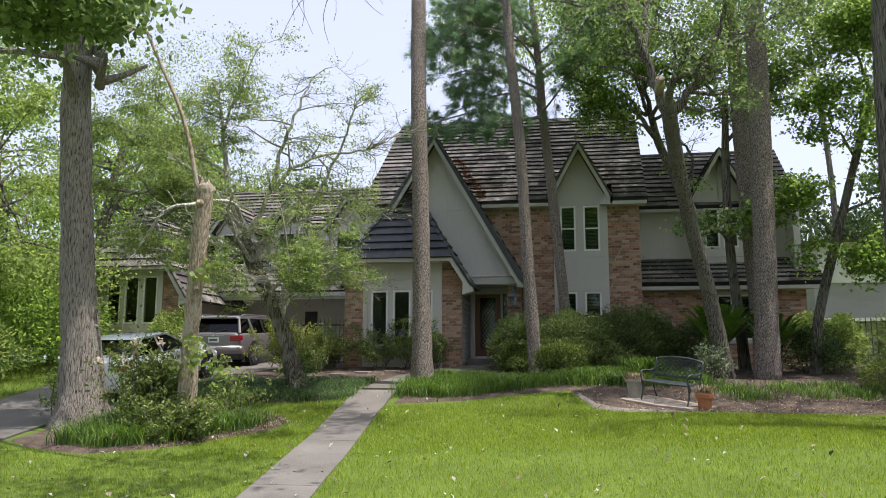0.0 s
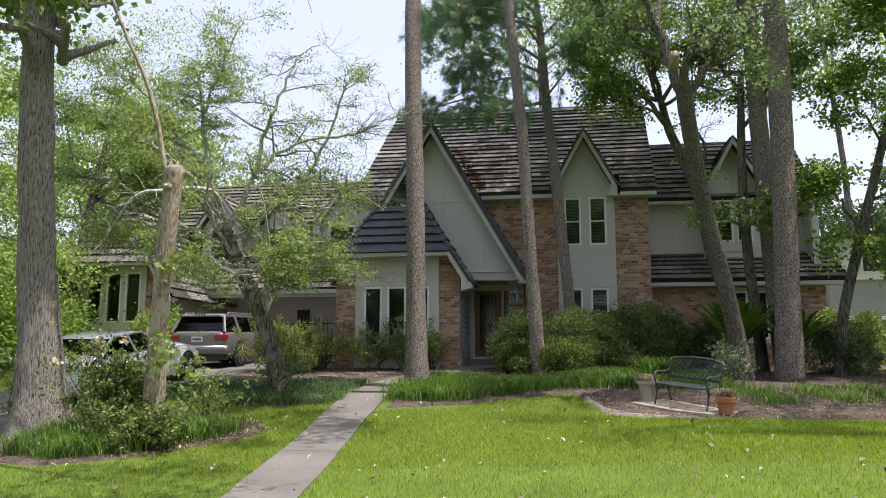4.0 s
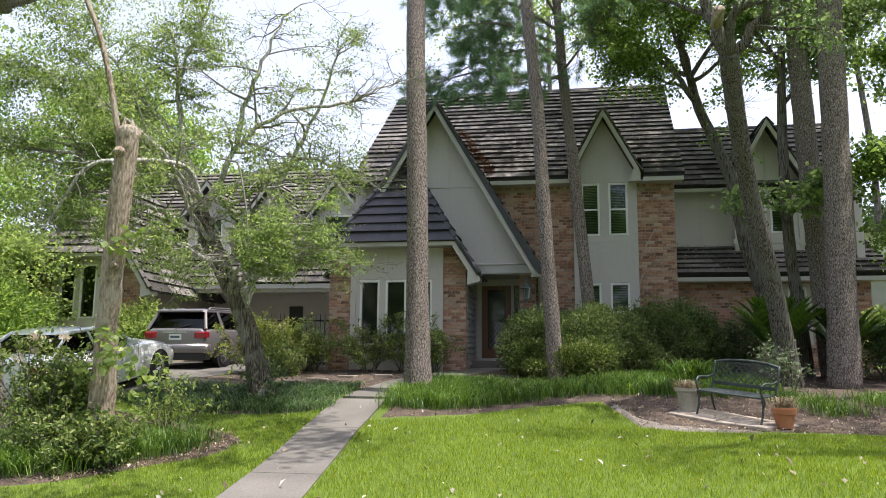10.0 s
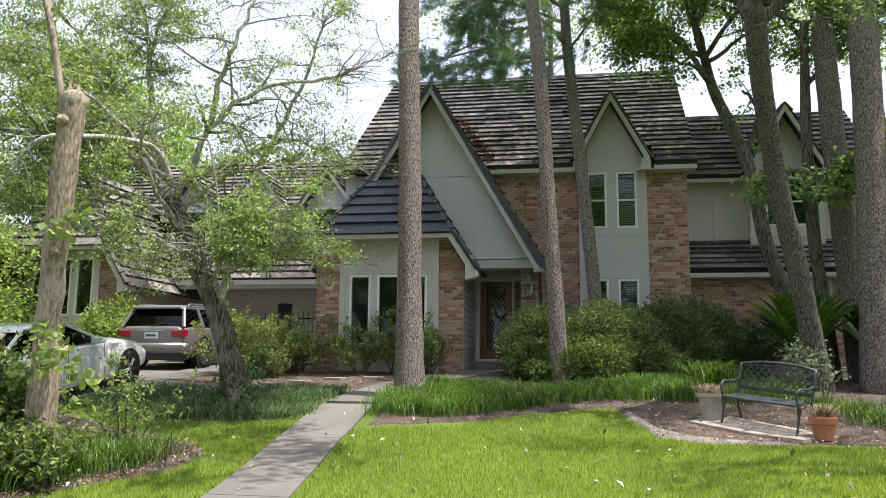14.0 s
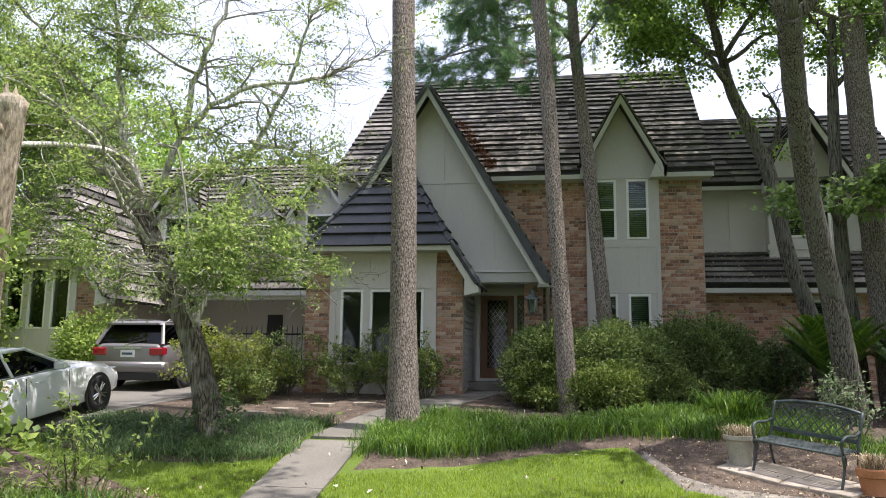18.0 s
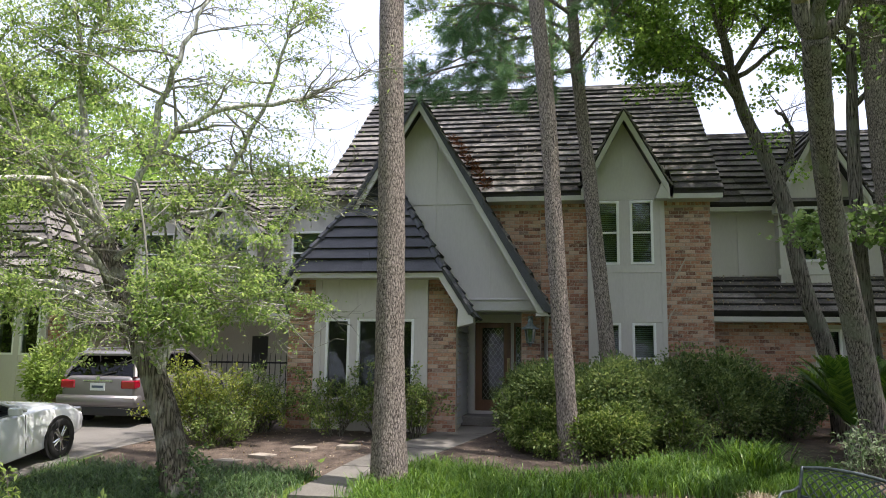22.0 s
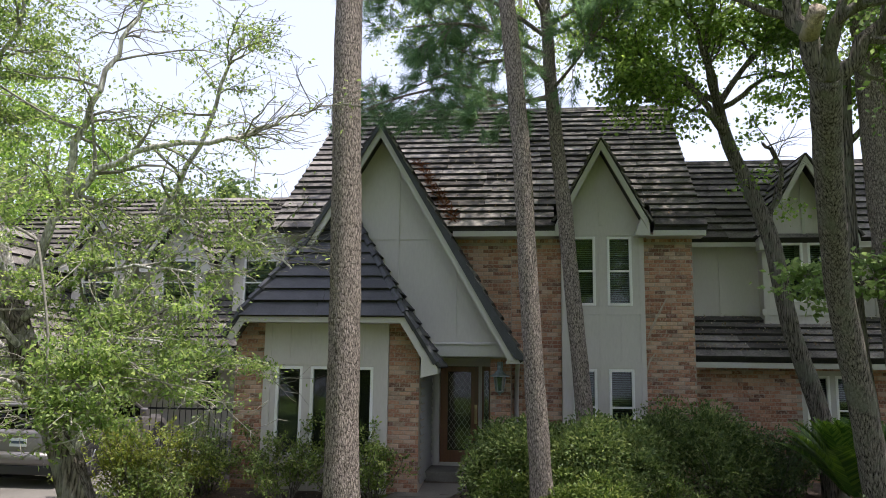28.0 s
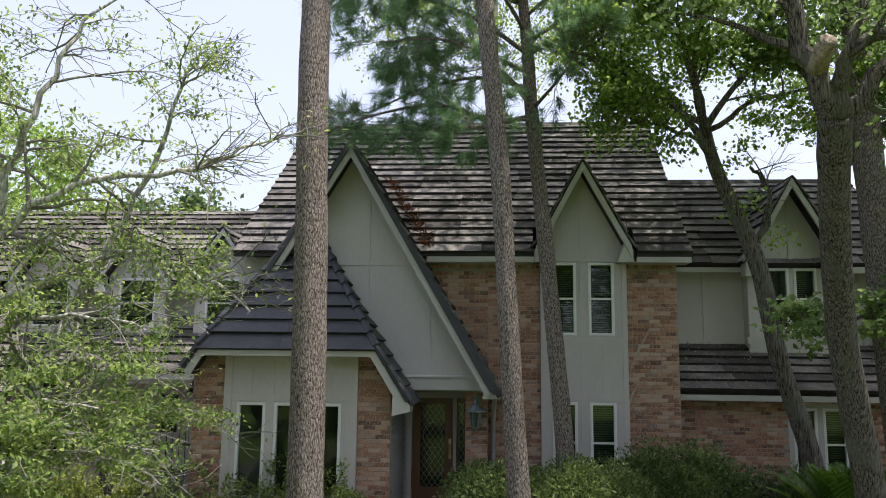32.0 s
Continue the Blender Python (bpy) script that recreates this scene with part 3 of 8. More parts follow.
def wall_boxes(mb, x0, x1, z0, z1, y0, y1, holes=()):
    """A wall along x, with openings (x0, x1, z0, z1) that go through it."""
    xs = sorted({x0, x1, *(h[0] for h in holes), *(h[1] for h in holes)})
    for a, b in zip(xs, xs[1:]):
        if b <= x0 or a >= x1:
            continue
        cut = sorted((h[2], h[3]) for h in holes if h[0] < b - 1e-6 and h[1] > a + 1e-6)
        z = z0
        for lo, hi in cut:
            if lo > z:
                mb.box(a, b, y0, y1, z, lo)
            z = max(z, hi)
        if z < z1:
            mb.box(a, b, y0, y1, z, z1)
    return mb


def brick_shape(mb, x0, x1, z0, z1, y):
    e = 0.006
    return mb.add([(x, y + 0.04, z) for z in (z0, z1) for x in (x0, x1)] + [(x, y + e, z) for z in (z0, z1) for x in (x0, x1)] +
                  [(x, y, z) for z in (z0 + e, z1 - e) for x in (x0 + e, x1 - e)],
                  [(0, 1, 5, 4), (1, 3, 7, 5), (3, 2, 6, 7), (2, 0, 4, 6), (4, 5, 9, 8), (5, 7, 11, 9), (7, 6, 10, 11), (6, 4, 8, 10), (8, 9, 11, 10)])


FULL_BRICK = brick_shape(Mesh(), -BLEN / 2 + GAP / 2, BLEN / 2 - GAP / 2, -COURSE / 2 + GAP / 2, COURSE / 2 - GAP / 2, 0).data("brick")
FULL_BRICK.materials.append(BRICK)
brick_jobs = []


def brick_wall(name, x0, x1, z0, z1, y, depth=0.22, holes=(), single=False, soldier=False, cut=None):
    """A mortar wall with bricks proud of it in running bond; the bricks follow at the end of the file."""
    w = part(name, wall_boxes(Mesh(), x0, x1, z0, z1, y, y + depth, holes), MORTAR, house)
    brick_jobs.append((w, x0, x1, z0, z1, y, holes, single, soldier, cut))
    return w


def lay_bricks(rng):
    for w, x0, x1, z0, z1, y, holes, single, soldier, cut in brick_jobs:
        rest, count = Mesh(), 0
        top = z1 - 0.215 if soldier else z1
        row = 0
        z = z0
        while z + COURSE <= top + 1e-6:
            x = x0 - (BLEN / 2 if row % 2 else 0)
            while x < x1 - 0.02:
                a, b = max(x, x0), min(x + BLEN, x1)
                x += BLEN
                if b - a < 0.04 or any(h[0] < b - 0.02 and h[1] > a + 0.02 and h[2] < z + COURSE - 0.02 and h[3] > z + 0.02 for h in holes):
                    continue
                if cut and not cut((a + b) / 2, z + COURSE / 2):
                    continue
                out = y - 0.008 - 0.005 * rng.random()
                if single and b - a > BLEN - 1e-4 and count < 150:
                    ob = new("brick", FULL_BRICK)
                    ob.parent = w
                    ob.location = Vector(((a + b) / 2, out, z + COURSE / 2)) - ORIGIN[w.name]
                    count += 1
                else:
                    brick_shape(rest, a + GAP / 2, b - GAP / 2, z + GAP / 2, z + COURSE - GAP / 2, out)
            z += COURSE
            row += 1
        if soldier:
            k = max(1, int((x1 - x0) / COURSE))
            for i in range(k):
                a, b = x0 + (x1 - x0) * i / k, x0 + (x1 - x0) * (i + 1) / k
                brick_shape(rest, a + GAP / 2, b - GAP / 2, top + GAP / 2, z1 - GAP / 2, y - 0.012)
        if rest.v:
            part("bricks", rest, BRICK, w, kind="stuff")


def slab_poly(pts, thick):
    """A flat polygon in space, given thickness downwards along its own normal."""
    p = [Vector(q) for q in pts]
    nrm = (p[1] - p[0]).cross(p[-1] - p[0]).normalized()
    if nrm.z < 0:
        nrm = -nrm
    n = len(p)
    return Mesh().add([q for q in p] + [q - nrm * thick for q in p], [tuple(range(n)), tuple(range(2 * n - 1, n - 1, -1))] + [(i, i + n, (i + 1) % n + n, (i + 1) % n) for i in range(n)])


def tiles(roof, A, B, U, length, lim, pitch=0.29, wide=1.05, seed=0, thick=0.054, mat=None):
    """Courses of roof tiles from the eave A-B upwards along U; lim(d) gives the stretch of the course at d."""
    rng = random.Random(seed)
    A, B, U = Vector(A), Vector(B), Vector(U).normalized()
    E = (B - A).normalized()
    N = E.cross(U).normalized()
    if N.z < 0:
        N = -N
    rows = int(length / pitch + 0.5)
    step = length / rows
    for r in range(rows):
        d0, d1 = r * step - (0.05 if r == 0 else 0), min((r + 1) * step + 0.03, length)
        s0, s1 = lim(r * step)
        t0, t1 = lim(d1)
        if s1 - s0 < 0.06:
            continue
        n = max(1, round((s1 - s0) / wide))
        off = rng.uniform(-0.3, 0.3) / max(n, 1)
        cuts = [0] + [min(0.98, max(0.02, (i + off + rng.uniform(-0.08, 0.08)) / n)) for i in range(1, n)] + [1]
        for a, b in zip(cuts, cuts[1:]):
            h = thick * rng.uniform(0.8, 1.2)
            sag = rng.uniform(-0.006, 0.006)
            q = []
            for d, lo, hi, foot, top in ((d0 + sag, s0, s1, 0.022, 0.022 + h), (d1, t0, t1, 0.002, 0.016)):
                g = 0.004
                for f, sg in ((a, g), (b, -g)):
                    base = A + E * (lo + (hi - lo) * f + sg) + U * d
                    q += [base + N * foot, base + N * top]
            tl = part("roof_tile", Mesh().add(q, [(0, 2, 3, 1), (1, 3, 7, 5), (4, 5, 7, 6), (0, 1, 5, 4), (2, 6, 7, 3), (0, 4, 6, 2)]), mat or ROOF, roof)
            # butt faces take the dark material: shade under each course put in as colour
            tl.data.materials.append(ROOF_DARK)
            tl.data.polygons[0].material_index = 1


def rake(mb, p0, p1, wide, y0, y1):
    """A board along a slope in the plane of the front, hanging below the line p0-p1."""
    d = Vector((p1[0] - p0[0], p1[1] - p0[1])).normalized()
    n = Vector((d.y, -d.x))
    if n.y > 0:
        n = -n
    return mb.prism([p0, p1, (p1[0] + n.x * wide, p1[1] + n.y * wide), (p0[0] + n.x * wide, p0[1] + n.y * wide)], "y", y0, y1)


def window(x0, x1, z0, z1, y, sash=True, blinds=True, label=""):
    """A window in the front's plane y: frame, panes and the blind behind them."""
    w = 0.055
    fr = Mesh()
    for a, b, c, d in ((x0, x0 + w, z0, z1), (x1 - w, x1, z0, z1), (x0 + w, x1 - w, z0, z0 + w), (x0 + w, x1 - w, z1 - w, z1)):
        fr.box(a, b, y - 0.035, y + 0.07, c, d, 0.006)
    zm = (z0 + z1) / 2
    if sash:
        fr.box(x0 + w, x1 - w, y - 0.02, y + 0.04, zm - 0.02, zm + 0.02)
    win = part("window", fr, VINYL, house, label or "white-framed window with blinds")
    for a, b in (((z0 + w, zm - 0.02), (zm + 0.02, z1 - w)) if sash else ((z0 + w, z1 - w),)):
        p = part("pane", Mesh().box(x0 + w, x1 - w, y + 0.02, y + 0.026, a, b), GLASS, win)
        p.visible_shadow = False
    if blinds:
        bl, z = Mesh(), z0 + w + 0.02
        while z < z1 - w:
            bl.add([(x0 + w + 0.01, y + 0.075, z), (x1 - w - 0.01, y + 0.075, z), (x1 - w - 0.01, y + 0.105, z + 0.022), (x0 + w + 0.01, y + 0.105, z + 0.022)], [(0, 1, 2, 3)])
            z += 0.045
        part("blind", bl, BLIND, win, "white slatted blind")
    return win


def gable(cx, zr, half, zf, y0, yback, pitch=0.3, seed=0, left=True, right=True, trim=0.17, foot=0.16, verge=None, level=None):
    """A steep gable roof that runs back from the front: two slopes with tiles, bargeboards on the front."""
    zr, zf = zr - 0.13, zf - 0.13
    rise = zr - zf
    ln = math.hypot(half, rise)
    for sg, on in ((-1, left), (1, right)):
        if not on:
            continue
        U = Vector((-sg * half, 0, rise)).normalized()
        yb = [yback(zf), yback(zr)]
        pts = [(cx + sg * half, y0, zf), (cx + sg * half, yb[0], zf)]
        zk = 6.42
        if zf < zk < zr:
            k = half * (zr - zk) / rise
            pts.append((cx + sg * k, yback(zk), zk))
        pts += [(cx, yb[1], zr), (cx, y0, zr)]
        rf = part("roof", slab_poly(pts, 0.10), ROOF_DARK, house, "steep dark tiled gable roof")
        tiles(rf, (cx + sg * half, y0 - 0.06, zf), (cx + sg * half, y0 + 5, zf), U, ln, lambda d, U=U: (0.0, yback(zf + d * U.z) - y0 + 0.06), pitch, 1.1, seed + sg)
    mb = Mesh()
    for sg, on in ((-1, left), (1, right)):
        hw, dz = half - 0.02, trim * 0.8 * ln / half
        q0 = q1 = 0.018 * ln / half
        if verge:
            q0, q1 = 0.09, verge[sg > 0]
            n = int(ln / 0.31)
            band = Mesh()
            for i in range(n):
                a, b = i / n, (i + 1) / n
                lift = 0.035
                p = [(cx + sg * half * a, zr - rise * a - 0.005), (cx + sg * half * b, zr - rise * b + lift), (cx + sg * half * b, zr - rise * b - (q0 + (q1 - q0) * b) - 0.01), (cx + sg * half * a, zr - rise * a - (q0 + (q1 - q0) * a) - 0.01)]
                band.prism(p, "y", y0 - 0.075 - 0.006 * (i % 3), y0 + 0.02)
            if level:
                band.v = [(p[0], p[1], max(p[2], level + 0.02)) for p in band.v]
            pieces("verge_tile", band, ROOF_BAY, house)
        line = [(cx, zr - q0), (cx + sg * hw, zf + 0.03 - q1), (cx + sg * hw, zf + 0.03 - q1 - dz), (cx, zr - q0 - dz)]
        if level:
            for i, j in ((1, 0), (2, 3)):
                f = (line[j][1] - level) / (line[j][1] - line[i][1])
                line[i] = (cx + (line[i][0] - cx) * f, level)
        mb.prism(line, "y", y0 - 0.03, y0 + 0.03)
    pieces("bargeboard", mb, TRIM, house, "pale painted bargeboard")
    if foot:
        fb = Mesh()
        for sg, on in ((-1, left), (1, right)):
            if on:
                a, b = sorted((cx + sg * (half - 0.28), cx + sg * (half + 0.0)))
                fb.prism([(cx + sg * (half - 0.30), zf - 0.32), (cx + sg * (half + 0.01), zf - 0.32), (cx + sg * (half + 0.01), zf - 0.08), (cx + sg * (half - 0.12), zf + 0.14)], "y", y0 + 0.004, y0 + 0.3)
        pieces("eave_return", fb, TRIM, house)


GF0 = 1.0                                   # foot of the walls
MY = 24.45                                  # brick face of the main block
BAYY = 24.38                                # boarded bay between the brick
E0, EZ, RY, RZ = 24.05, 6.42, 28.6, 10.5    # main roof: eave and ridge


def main_back(z):
    return E0 + 0.12 + max(0.0, z - EZ) * (RY - E0) / (RZ - EZ) + (0.35 if z <= EZ else 0)


# main block walls
brick_wall("brick_wall", -1.33, -0.28, GF0, 6.36, MY, single=True, soldier=True)
brick_wall("brick_wall", -2.9, -1.33, 3.9, 6.36, MY, soldier=True)
pier = brick_wall("brick_wall", 1.43, 2.43, GF0, 6.36, MY, single=True, soldier=True)
for run in ([(1.87, 4.95, 0.012), (1.78, 4.78, 0.02), (1.66, 4.55, 0.026), (1.55, 4.33, 0.02), (1.48, 4.13, 0.012)], [(1.62, 3.84, 0.012), (1.52, 3.71, 0.02), (1.465, 3.55, 0.018), (1.44, 3.42, 0.012)]):
    streak = Mesh()
    for (xa, za, wa), (xb, zb, wb) in zip(run, run[1:]):
        streak.add([(xa - wa, MY - 0.0165, za), (xa + wa, MY - 0.0165, za), (xb + wb, MY - 0.0165, zb), (xb - wb, MY - 0.0165, zb), (xa - wa, MY - 0.013, za), (xa + wa, MY - 0.013, za), (xb + wb, MY - 0.013, zb), (xb - wb, MY - 0.013, zb)],
                   [(0, 3, 2, 1), (4, 5, 6, 7), (0, 1, 5, 4), (1, 2, 6, 5), (2, 3, 7, 6), (3, 0, 4, 7)])
    part("pale_streak", streak, PALE_STREAK, pier, "pale slanting streak on the brick")
up = [(-0.06, 0.43, 4.80, 6.26), (0.67, 1.18, 4.80, 6.26)]
down = [(-0.06, 0.43, 1.95, 3.50), (0.67, 1.18, 1.95, 3.50)]
part("boarded_bay", wall_boxes(Mesh(), -0.28, 1.43, GF0, 6.6, BAYY, MY + 0.2, up + down), PAINT, house, "greige boarded bay two storeys high")
gp = Mesh().prism([(-0.33, 6.6), (1.45, 6.6), (0.55, 8.2)], "y", BAYY, BAYY + 0.2)
part("gable_panel", gp, PAINT, house, "greige boarded gable")
bt = Mesh()
for a, b, c, d in ((-0.28, -0.16, GF0, 6.5), (1.33, 1.43, GF0, 6.5), (0.50, 0.61, 1.9, 6.28), (-0.16, 1.33, 6.28, 6.40), (-0.16, 0.50, 4.62, 4.76), (0.61, 1.33, 4.62, 4.76), (-0.16, 0.50, 3.52, 3.66), (0.61, 1.33, 3.52, 3.66), (0.515, 0.585, 6.5, 8.0), (0.12, 0.18, 3.66, 4.62), (0.93, 0.99, 3.66, 4.62)):
    bt.box(a, b, BAYY - 0.022, BAYY + 0.004, c, d)
pieces("batten", bt, PAINT, house)
for i, w in enumerate(up + down):
    window(*w, BAYY + 0.01, label="white-framed sash window with half-open blinds")
side = Mesh().box(2.2, 2.43, MY + 0.22, 33, GF0, 6.36).box(-6.5, -6.28, MY + 0.22, 33, GF0, 6.36).box(-6.5, 2.43, 32.8, 33, GF0, 6.36)
side.prism([(MY, 6.36), (32.9, 6.36), (RY, RZ - 0.25)], "x", 2.2, 2.43).prism([(MY, 6.36), (32.9, 6.36), (RY, RZ - 0.25)], "x", -6.45, -6.25)
pieces("side_wall", side, PAINT, house)
# added room walls that keep light from leaking in behind the windows
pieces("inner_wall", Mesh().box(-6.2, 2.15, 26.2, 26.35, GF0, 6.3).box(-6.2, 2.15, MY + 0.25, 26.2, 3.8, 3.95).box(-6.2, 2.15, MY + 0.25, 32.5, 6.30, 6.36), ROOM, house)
pieces("front_wall", wall_boxes(Mesh(), -6.5, -2.9, 3.9, 6.36, MY, MY + 0.2).box(-6.5, -3.05, 25.1, 25.3, GF0, 3.9), PAINT, house)

# main roof
slope = math.hypot(RY - E0, RZ - EZ)
XL0, XL1, XR0, XR1 = -6.5, -6.1, 2.66, 2.8
US = Vector((0, RY - E0, RZ - EZ)).normalized()
CUT = slope / 7                              # the boarded bay breaks through the lowest courses
cy0, cz0 = E0 + US.y * CUT, EZ + US.z * CUT
mr = part("roof", slab_poly([(XL0, cy0, cz0), (XR0, cy0, cz0), (XR1, RY, RZ), (XL1, RY, RZ)], 0.12), ROOF_DARK, house, "large weathered dark tiled roof, strewn with pine needles")
tiles(mr, (XL0, cy0, cz0), (XR0, cy0, cz0), US, slope - CUT, lambda d: ((XL1 - XL0) * d / slope, (XR0 - XL0) + (XR1 - XR0) * d / slope), 0.285, 1.1, 11)
for a, b in ((XL0, -0.42), (1.6, XR0)):
    lowr = part("roof", slab_poly([(a, E0, EZ), (b, E0, EZ), (b, cy0, cz0), (a, cy0, cz0)], 0.12), ROOF_DARK, house, "lowest courses of the main roof")
    tiles(lowr, (a, E0, EZ), (b, E0, EZ), US, CUT, lambda d, w=b - a: (0, w), 0.285, 1.1, 12)
part("roof", slab_poly([(XL1, RY, RZ), (XR1, RY, RZ), (XR0, 2 * RY - E0, EZ), (XL0, 2 * RY - E0, EZ)], 0.12), ROOF, house, "rear slope of the dark roof")
part("ridge_cap", Mesh().prism([(RY - 0.14, RZ - 0.06), (RY, RZ + 0.07), (RY + 0.14, RZ - 0.06)], "x", XL1, XR1), ROOF, house)
pieces("fascia", Mesh().box(-2.55, -0.42, E0 - 0.03, E0 + 0.02, EZ - 0.20, EZ - 0.09).box(1.58, XR0 - 0.03, E0 - 0.03, E0 + 0.02, EZ - 0.20, EZ - 0.09).box(-2.6, -0.3, E0 + 0.02, MY, EZ - 0.2, EZ - 0.17).box(1.5, XR0 - 0.05, E0 + 0.02, MY, EZ - 0.2, EZ - 0.17), TRIM, house, "pale eave board")
# dark strip along the eave, its shadow line put in as colour
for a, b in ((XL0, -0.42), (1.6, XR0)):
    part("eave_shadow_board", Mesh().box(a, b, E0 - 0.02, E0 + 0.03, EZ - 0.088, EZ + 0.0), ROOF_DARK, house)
part("rake_board", Mesh().prism([(E0, EZ - 0.16), (RY, RZ - 0.16), (RY, RZ), (E0, EZ)], "x", XR0 - 0.05, XR0 + 0.0), ROOF_DARK, house)

# boarded bay's gable
gable(0.55, 8.42, 0.95, 6.67, 23.98, main_back, 0.3, 21, trim=0.13)

# big entrance gable
gable(-4.0, 8.62, 2.95, 3.78, 23.28, lambda z: main_back(z) if z > EZ else MY, 0.31, 31, left=True, foot=0, trim=0.14, verge=(0.16, 0.34), level=3.64)
part("eave_return", Mesh().prism([(-1.42, 3.58), (-1.08, 3.58), (-1.08, 3.70), (-1.30, 3.95)], "y", 23.285, 23.7), TRIM, house)
GYP = 23.72
slope_x = lambda z: (8.50 - z) * 2.95 / 4.84
part("gable_panel", Mesh().prism([(-4.0 - slope_x(3.72), 3.72), (-4.0 + slope_x(3.72), 3.72), (-4.0, 8.50)], "y", GYP, GYP + 0.18), PAINT, house, "tall greige boarded gable over the entrance")
bt = Mesh()
bt.box(-3.72, -3.64, GYP - 0.02, GYP, 6.16, 7.5).box(-3.72, -3.64, GYP - 0.02, GYP, 3.98, 6.1)
bt.box(-5.2, -2.72, GYP - 0.02, GYP, 6.1, 6.17).box(-2.5, -2.43, GYP - 0.02, GYP, 3.98, 5.7)
pieces("batten", bt, PAINT, house)


fz = slope_x(3.72), slope_x(3.95)
part("drip_moulding", Mesh().prism([(GYP - 0.003, 3.955), (GYP - 0.07, 3.955), (GYP - 0.055, 3.99), (GYP - 0.003, 4.0)], "x", -4.0 - fz[1], -4.0 + fz[1]), PAINT, house)
part("frieze_board", Mesh().prism([(-4.0 - fz[0], 3.72), (-4.0 + fz[0], 3.72), (-4.0 + fz[1], 3.95), (-4.0 - fz[1], 3.95)], "y", GYP - 0.035, GYP - 0.003), TRIM, house, "pale board along the gable's foot")
# bay with a clipped steep roof; the garage front repeats it
def clipped_bay(cx, half, yf, zf, ze, yend, wins, brick_w, seed, zleft, tile=None):
    """A bay: brick corners, boarded middle with windows, steep side slopes that run lower than the front eave."""
    x0, x1 = cx - half, cx + half
    z1 = ze
    over, k = 0.48, 1.58
    hf = half + 0.38
    zr = zf + hf * k
    under = lambda x, z: z < zr - 0.16 - abs(x - cx) * k
    for a, b in ((x0, x0 + brick_w), (x1 - brick_w, x1)):
        o, i = (a, b) if a < cx else (b, a)
        zo = zr - 0.16 - half * k
        xs = (zr - 0.16 - z1) / k * (-1 if a < cx else 1) + cx
        w = part("brick_wall", Mesh().prism([(o, GF0), (i, GF0), (i, z1), (xs, z1), (o, zo)], "y", yf, yf + 0.22), MORTAR, house)
        brick_jobs.append((w, a, b, GF0, z1, yf, (), seed == 41, False, under))
    a, b = x0 + brick_w, x1 - brick_w
    pieces("boarded_front", wall_boxes(Mesh(), a, b, GF0, z1, yf - 0.05, yf + 0.2, wins), PAINT, house, "greige boarded bay front")
    bt = Mesh()
    zt = max(w[3] for w in wins)
    bt.box(a, a + 0.14, yf - 0.075, yf - 0.05, GF0, z1).box(b - 0.14, b, yf - 0.075, yf - 0.05, GF0, z1)
    bt.box(a + 0.14, b - 0.14, yf - 0.07, yf - 0.05, zt + 0.03, zt + 0.15)
    for w0, w1 in zip(wins, wins[1:]):
        bt.box(w0[1], w1[0], yf - 0.068, yf - 0.05, GF0, zt + 0.03)
        m = (w0[1] + w1[0]) / 2
        bt.box(m - 0.07, m + 0.07, yf - 0.068, yf - 0.05, zt + 0.15, z1)
    bt.box(wins[0][0] + 0.2, wins[0][0] + 0.27, yf - 0.066, yf - 0.05, zt + 0.15, z1).box(wins[-1][1] - 0.27, wins[-1][1] - 0.2, yf - 0.066, yf - 0.05, zt + 0.15, z1)
    pieces("batten", bt, PAINT, house)
    for w in wins:
        window(*w, yf - 0.03, sash=False, blinds=False, label="white-framed picture window with dark glass")
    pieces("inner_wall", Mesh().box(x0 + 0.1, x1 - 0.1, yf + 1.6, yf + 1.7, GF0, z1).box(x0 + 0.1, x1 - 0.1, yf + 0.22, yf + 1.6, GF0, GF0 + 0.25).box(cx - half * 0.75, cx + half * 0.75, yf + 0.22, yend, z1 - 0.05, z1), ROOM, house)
    pieces("side_wall", Mesh().box(x0, x0 + 0.2, yf + 0.22, yend, GF0, zr - 0.16 - half * k).box(x1 - 0.2, x1, yf + 0.22, yend, GF0, zr - 0.16 - half * k), MORTAR, house)
    # roof
    ye = yf - over
    he = hf - (ze + 0.02 - zf) / k                 # half width of the front eave
    front = 1.72
    yr = ye + (zr - ze) / front
    fr = part("roof", slab_poly([(cx - he, ye, ze), (cx + he, ye, ze), (cx, yr, zr)], 0.10), ROOF_DARK, house, "clipped dark tiled roof over the bay")
    ln = math.hypot(yr - ye, zr - ze)
    tiles(fr, (cx - he, ye, ze), (cx + he, ye, ze), (0, yr - ye, zr - ze), ln, lambda d: (he * d / ln, 2 * he - he * d / ln), 0.30, 1.3, seed, 0.06, tile)
    hfr, zfr = hf, zf
    for sg in (-1, 1):
        zf, hf = (zleft, (zr - zleft) / k) if sg < 0 else (zfr, hfr)
        ls = math.hypot(hf, zr - zf)
        U = Vector((-sg * hf, 0, zr - zf)).normalized()
        ke = (ze - zf) / U.z
        sd = part("roof", slab_poly([(cx + sg * hf, ye, zf), (cx + sg * hf, yend, zf), (cx, yend, zr), (cx, yr, zr), (cx + sg * he, ye, ze)], 0.10), ROOF_DARK, house, "steep side slope of the bay roof")
        tiles(sd, (cx + sg * hf, ye - 0.02, zf), (cx + sg * hf, ye + 5, zf), U, ls, lambda d, ke=ke, ls=ls: (max(0.0, (d - ke) / (ls - ke)) * (yr - ye), yend - ye), 0.33, 1.3, seed + 3 + sg, 0.06, tile)
    hips = Mesh()
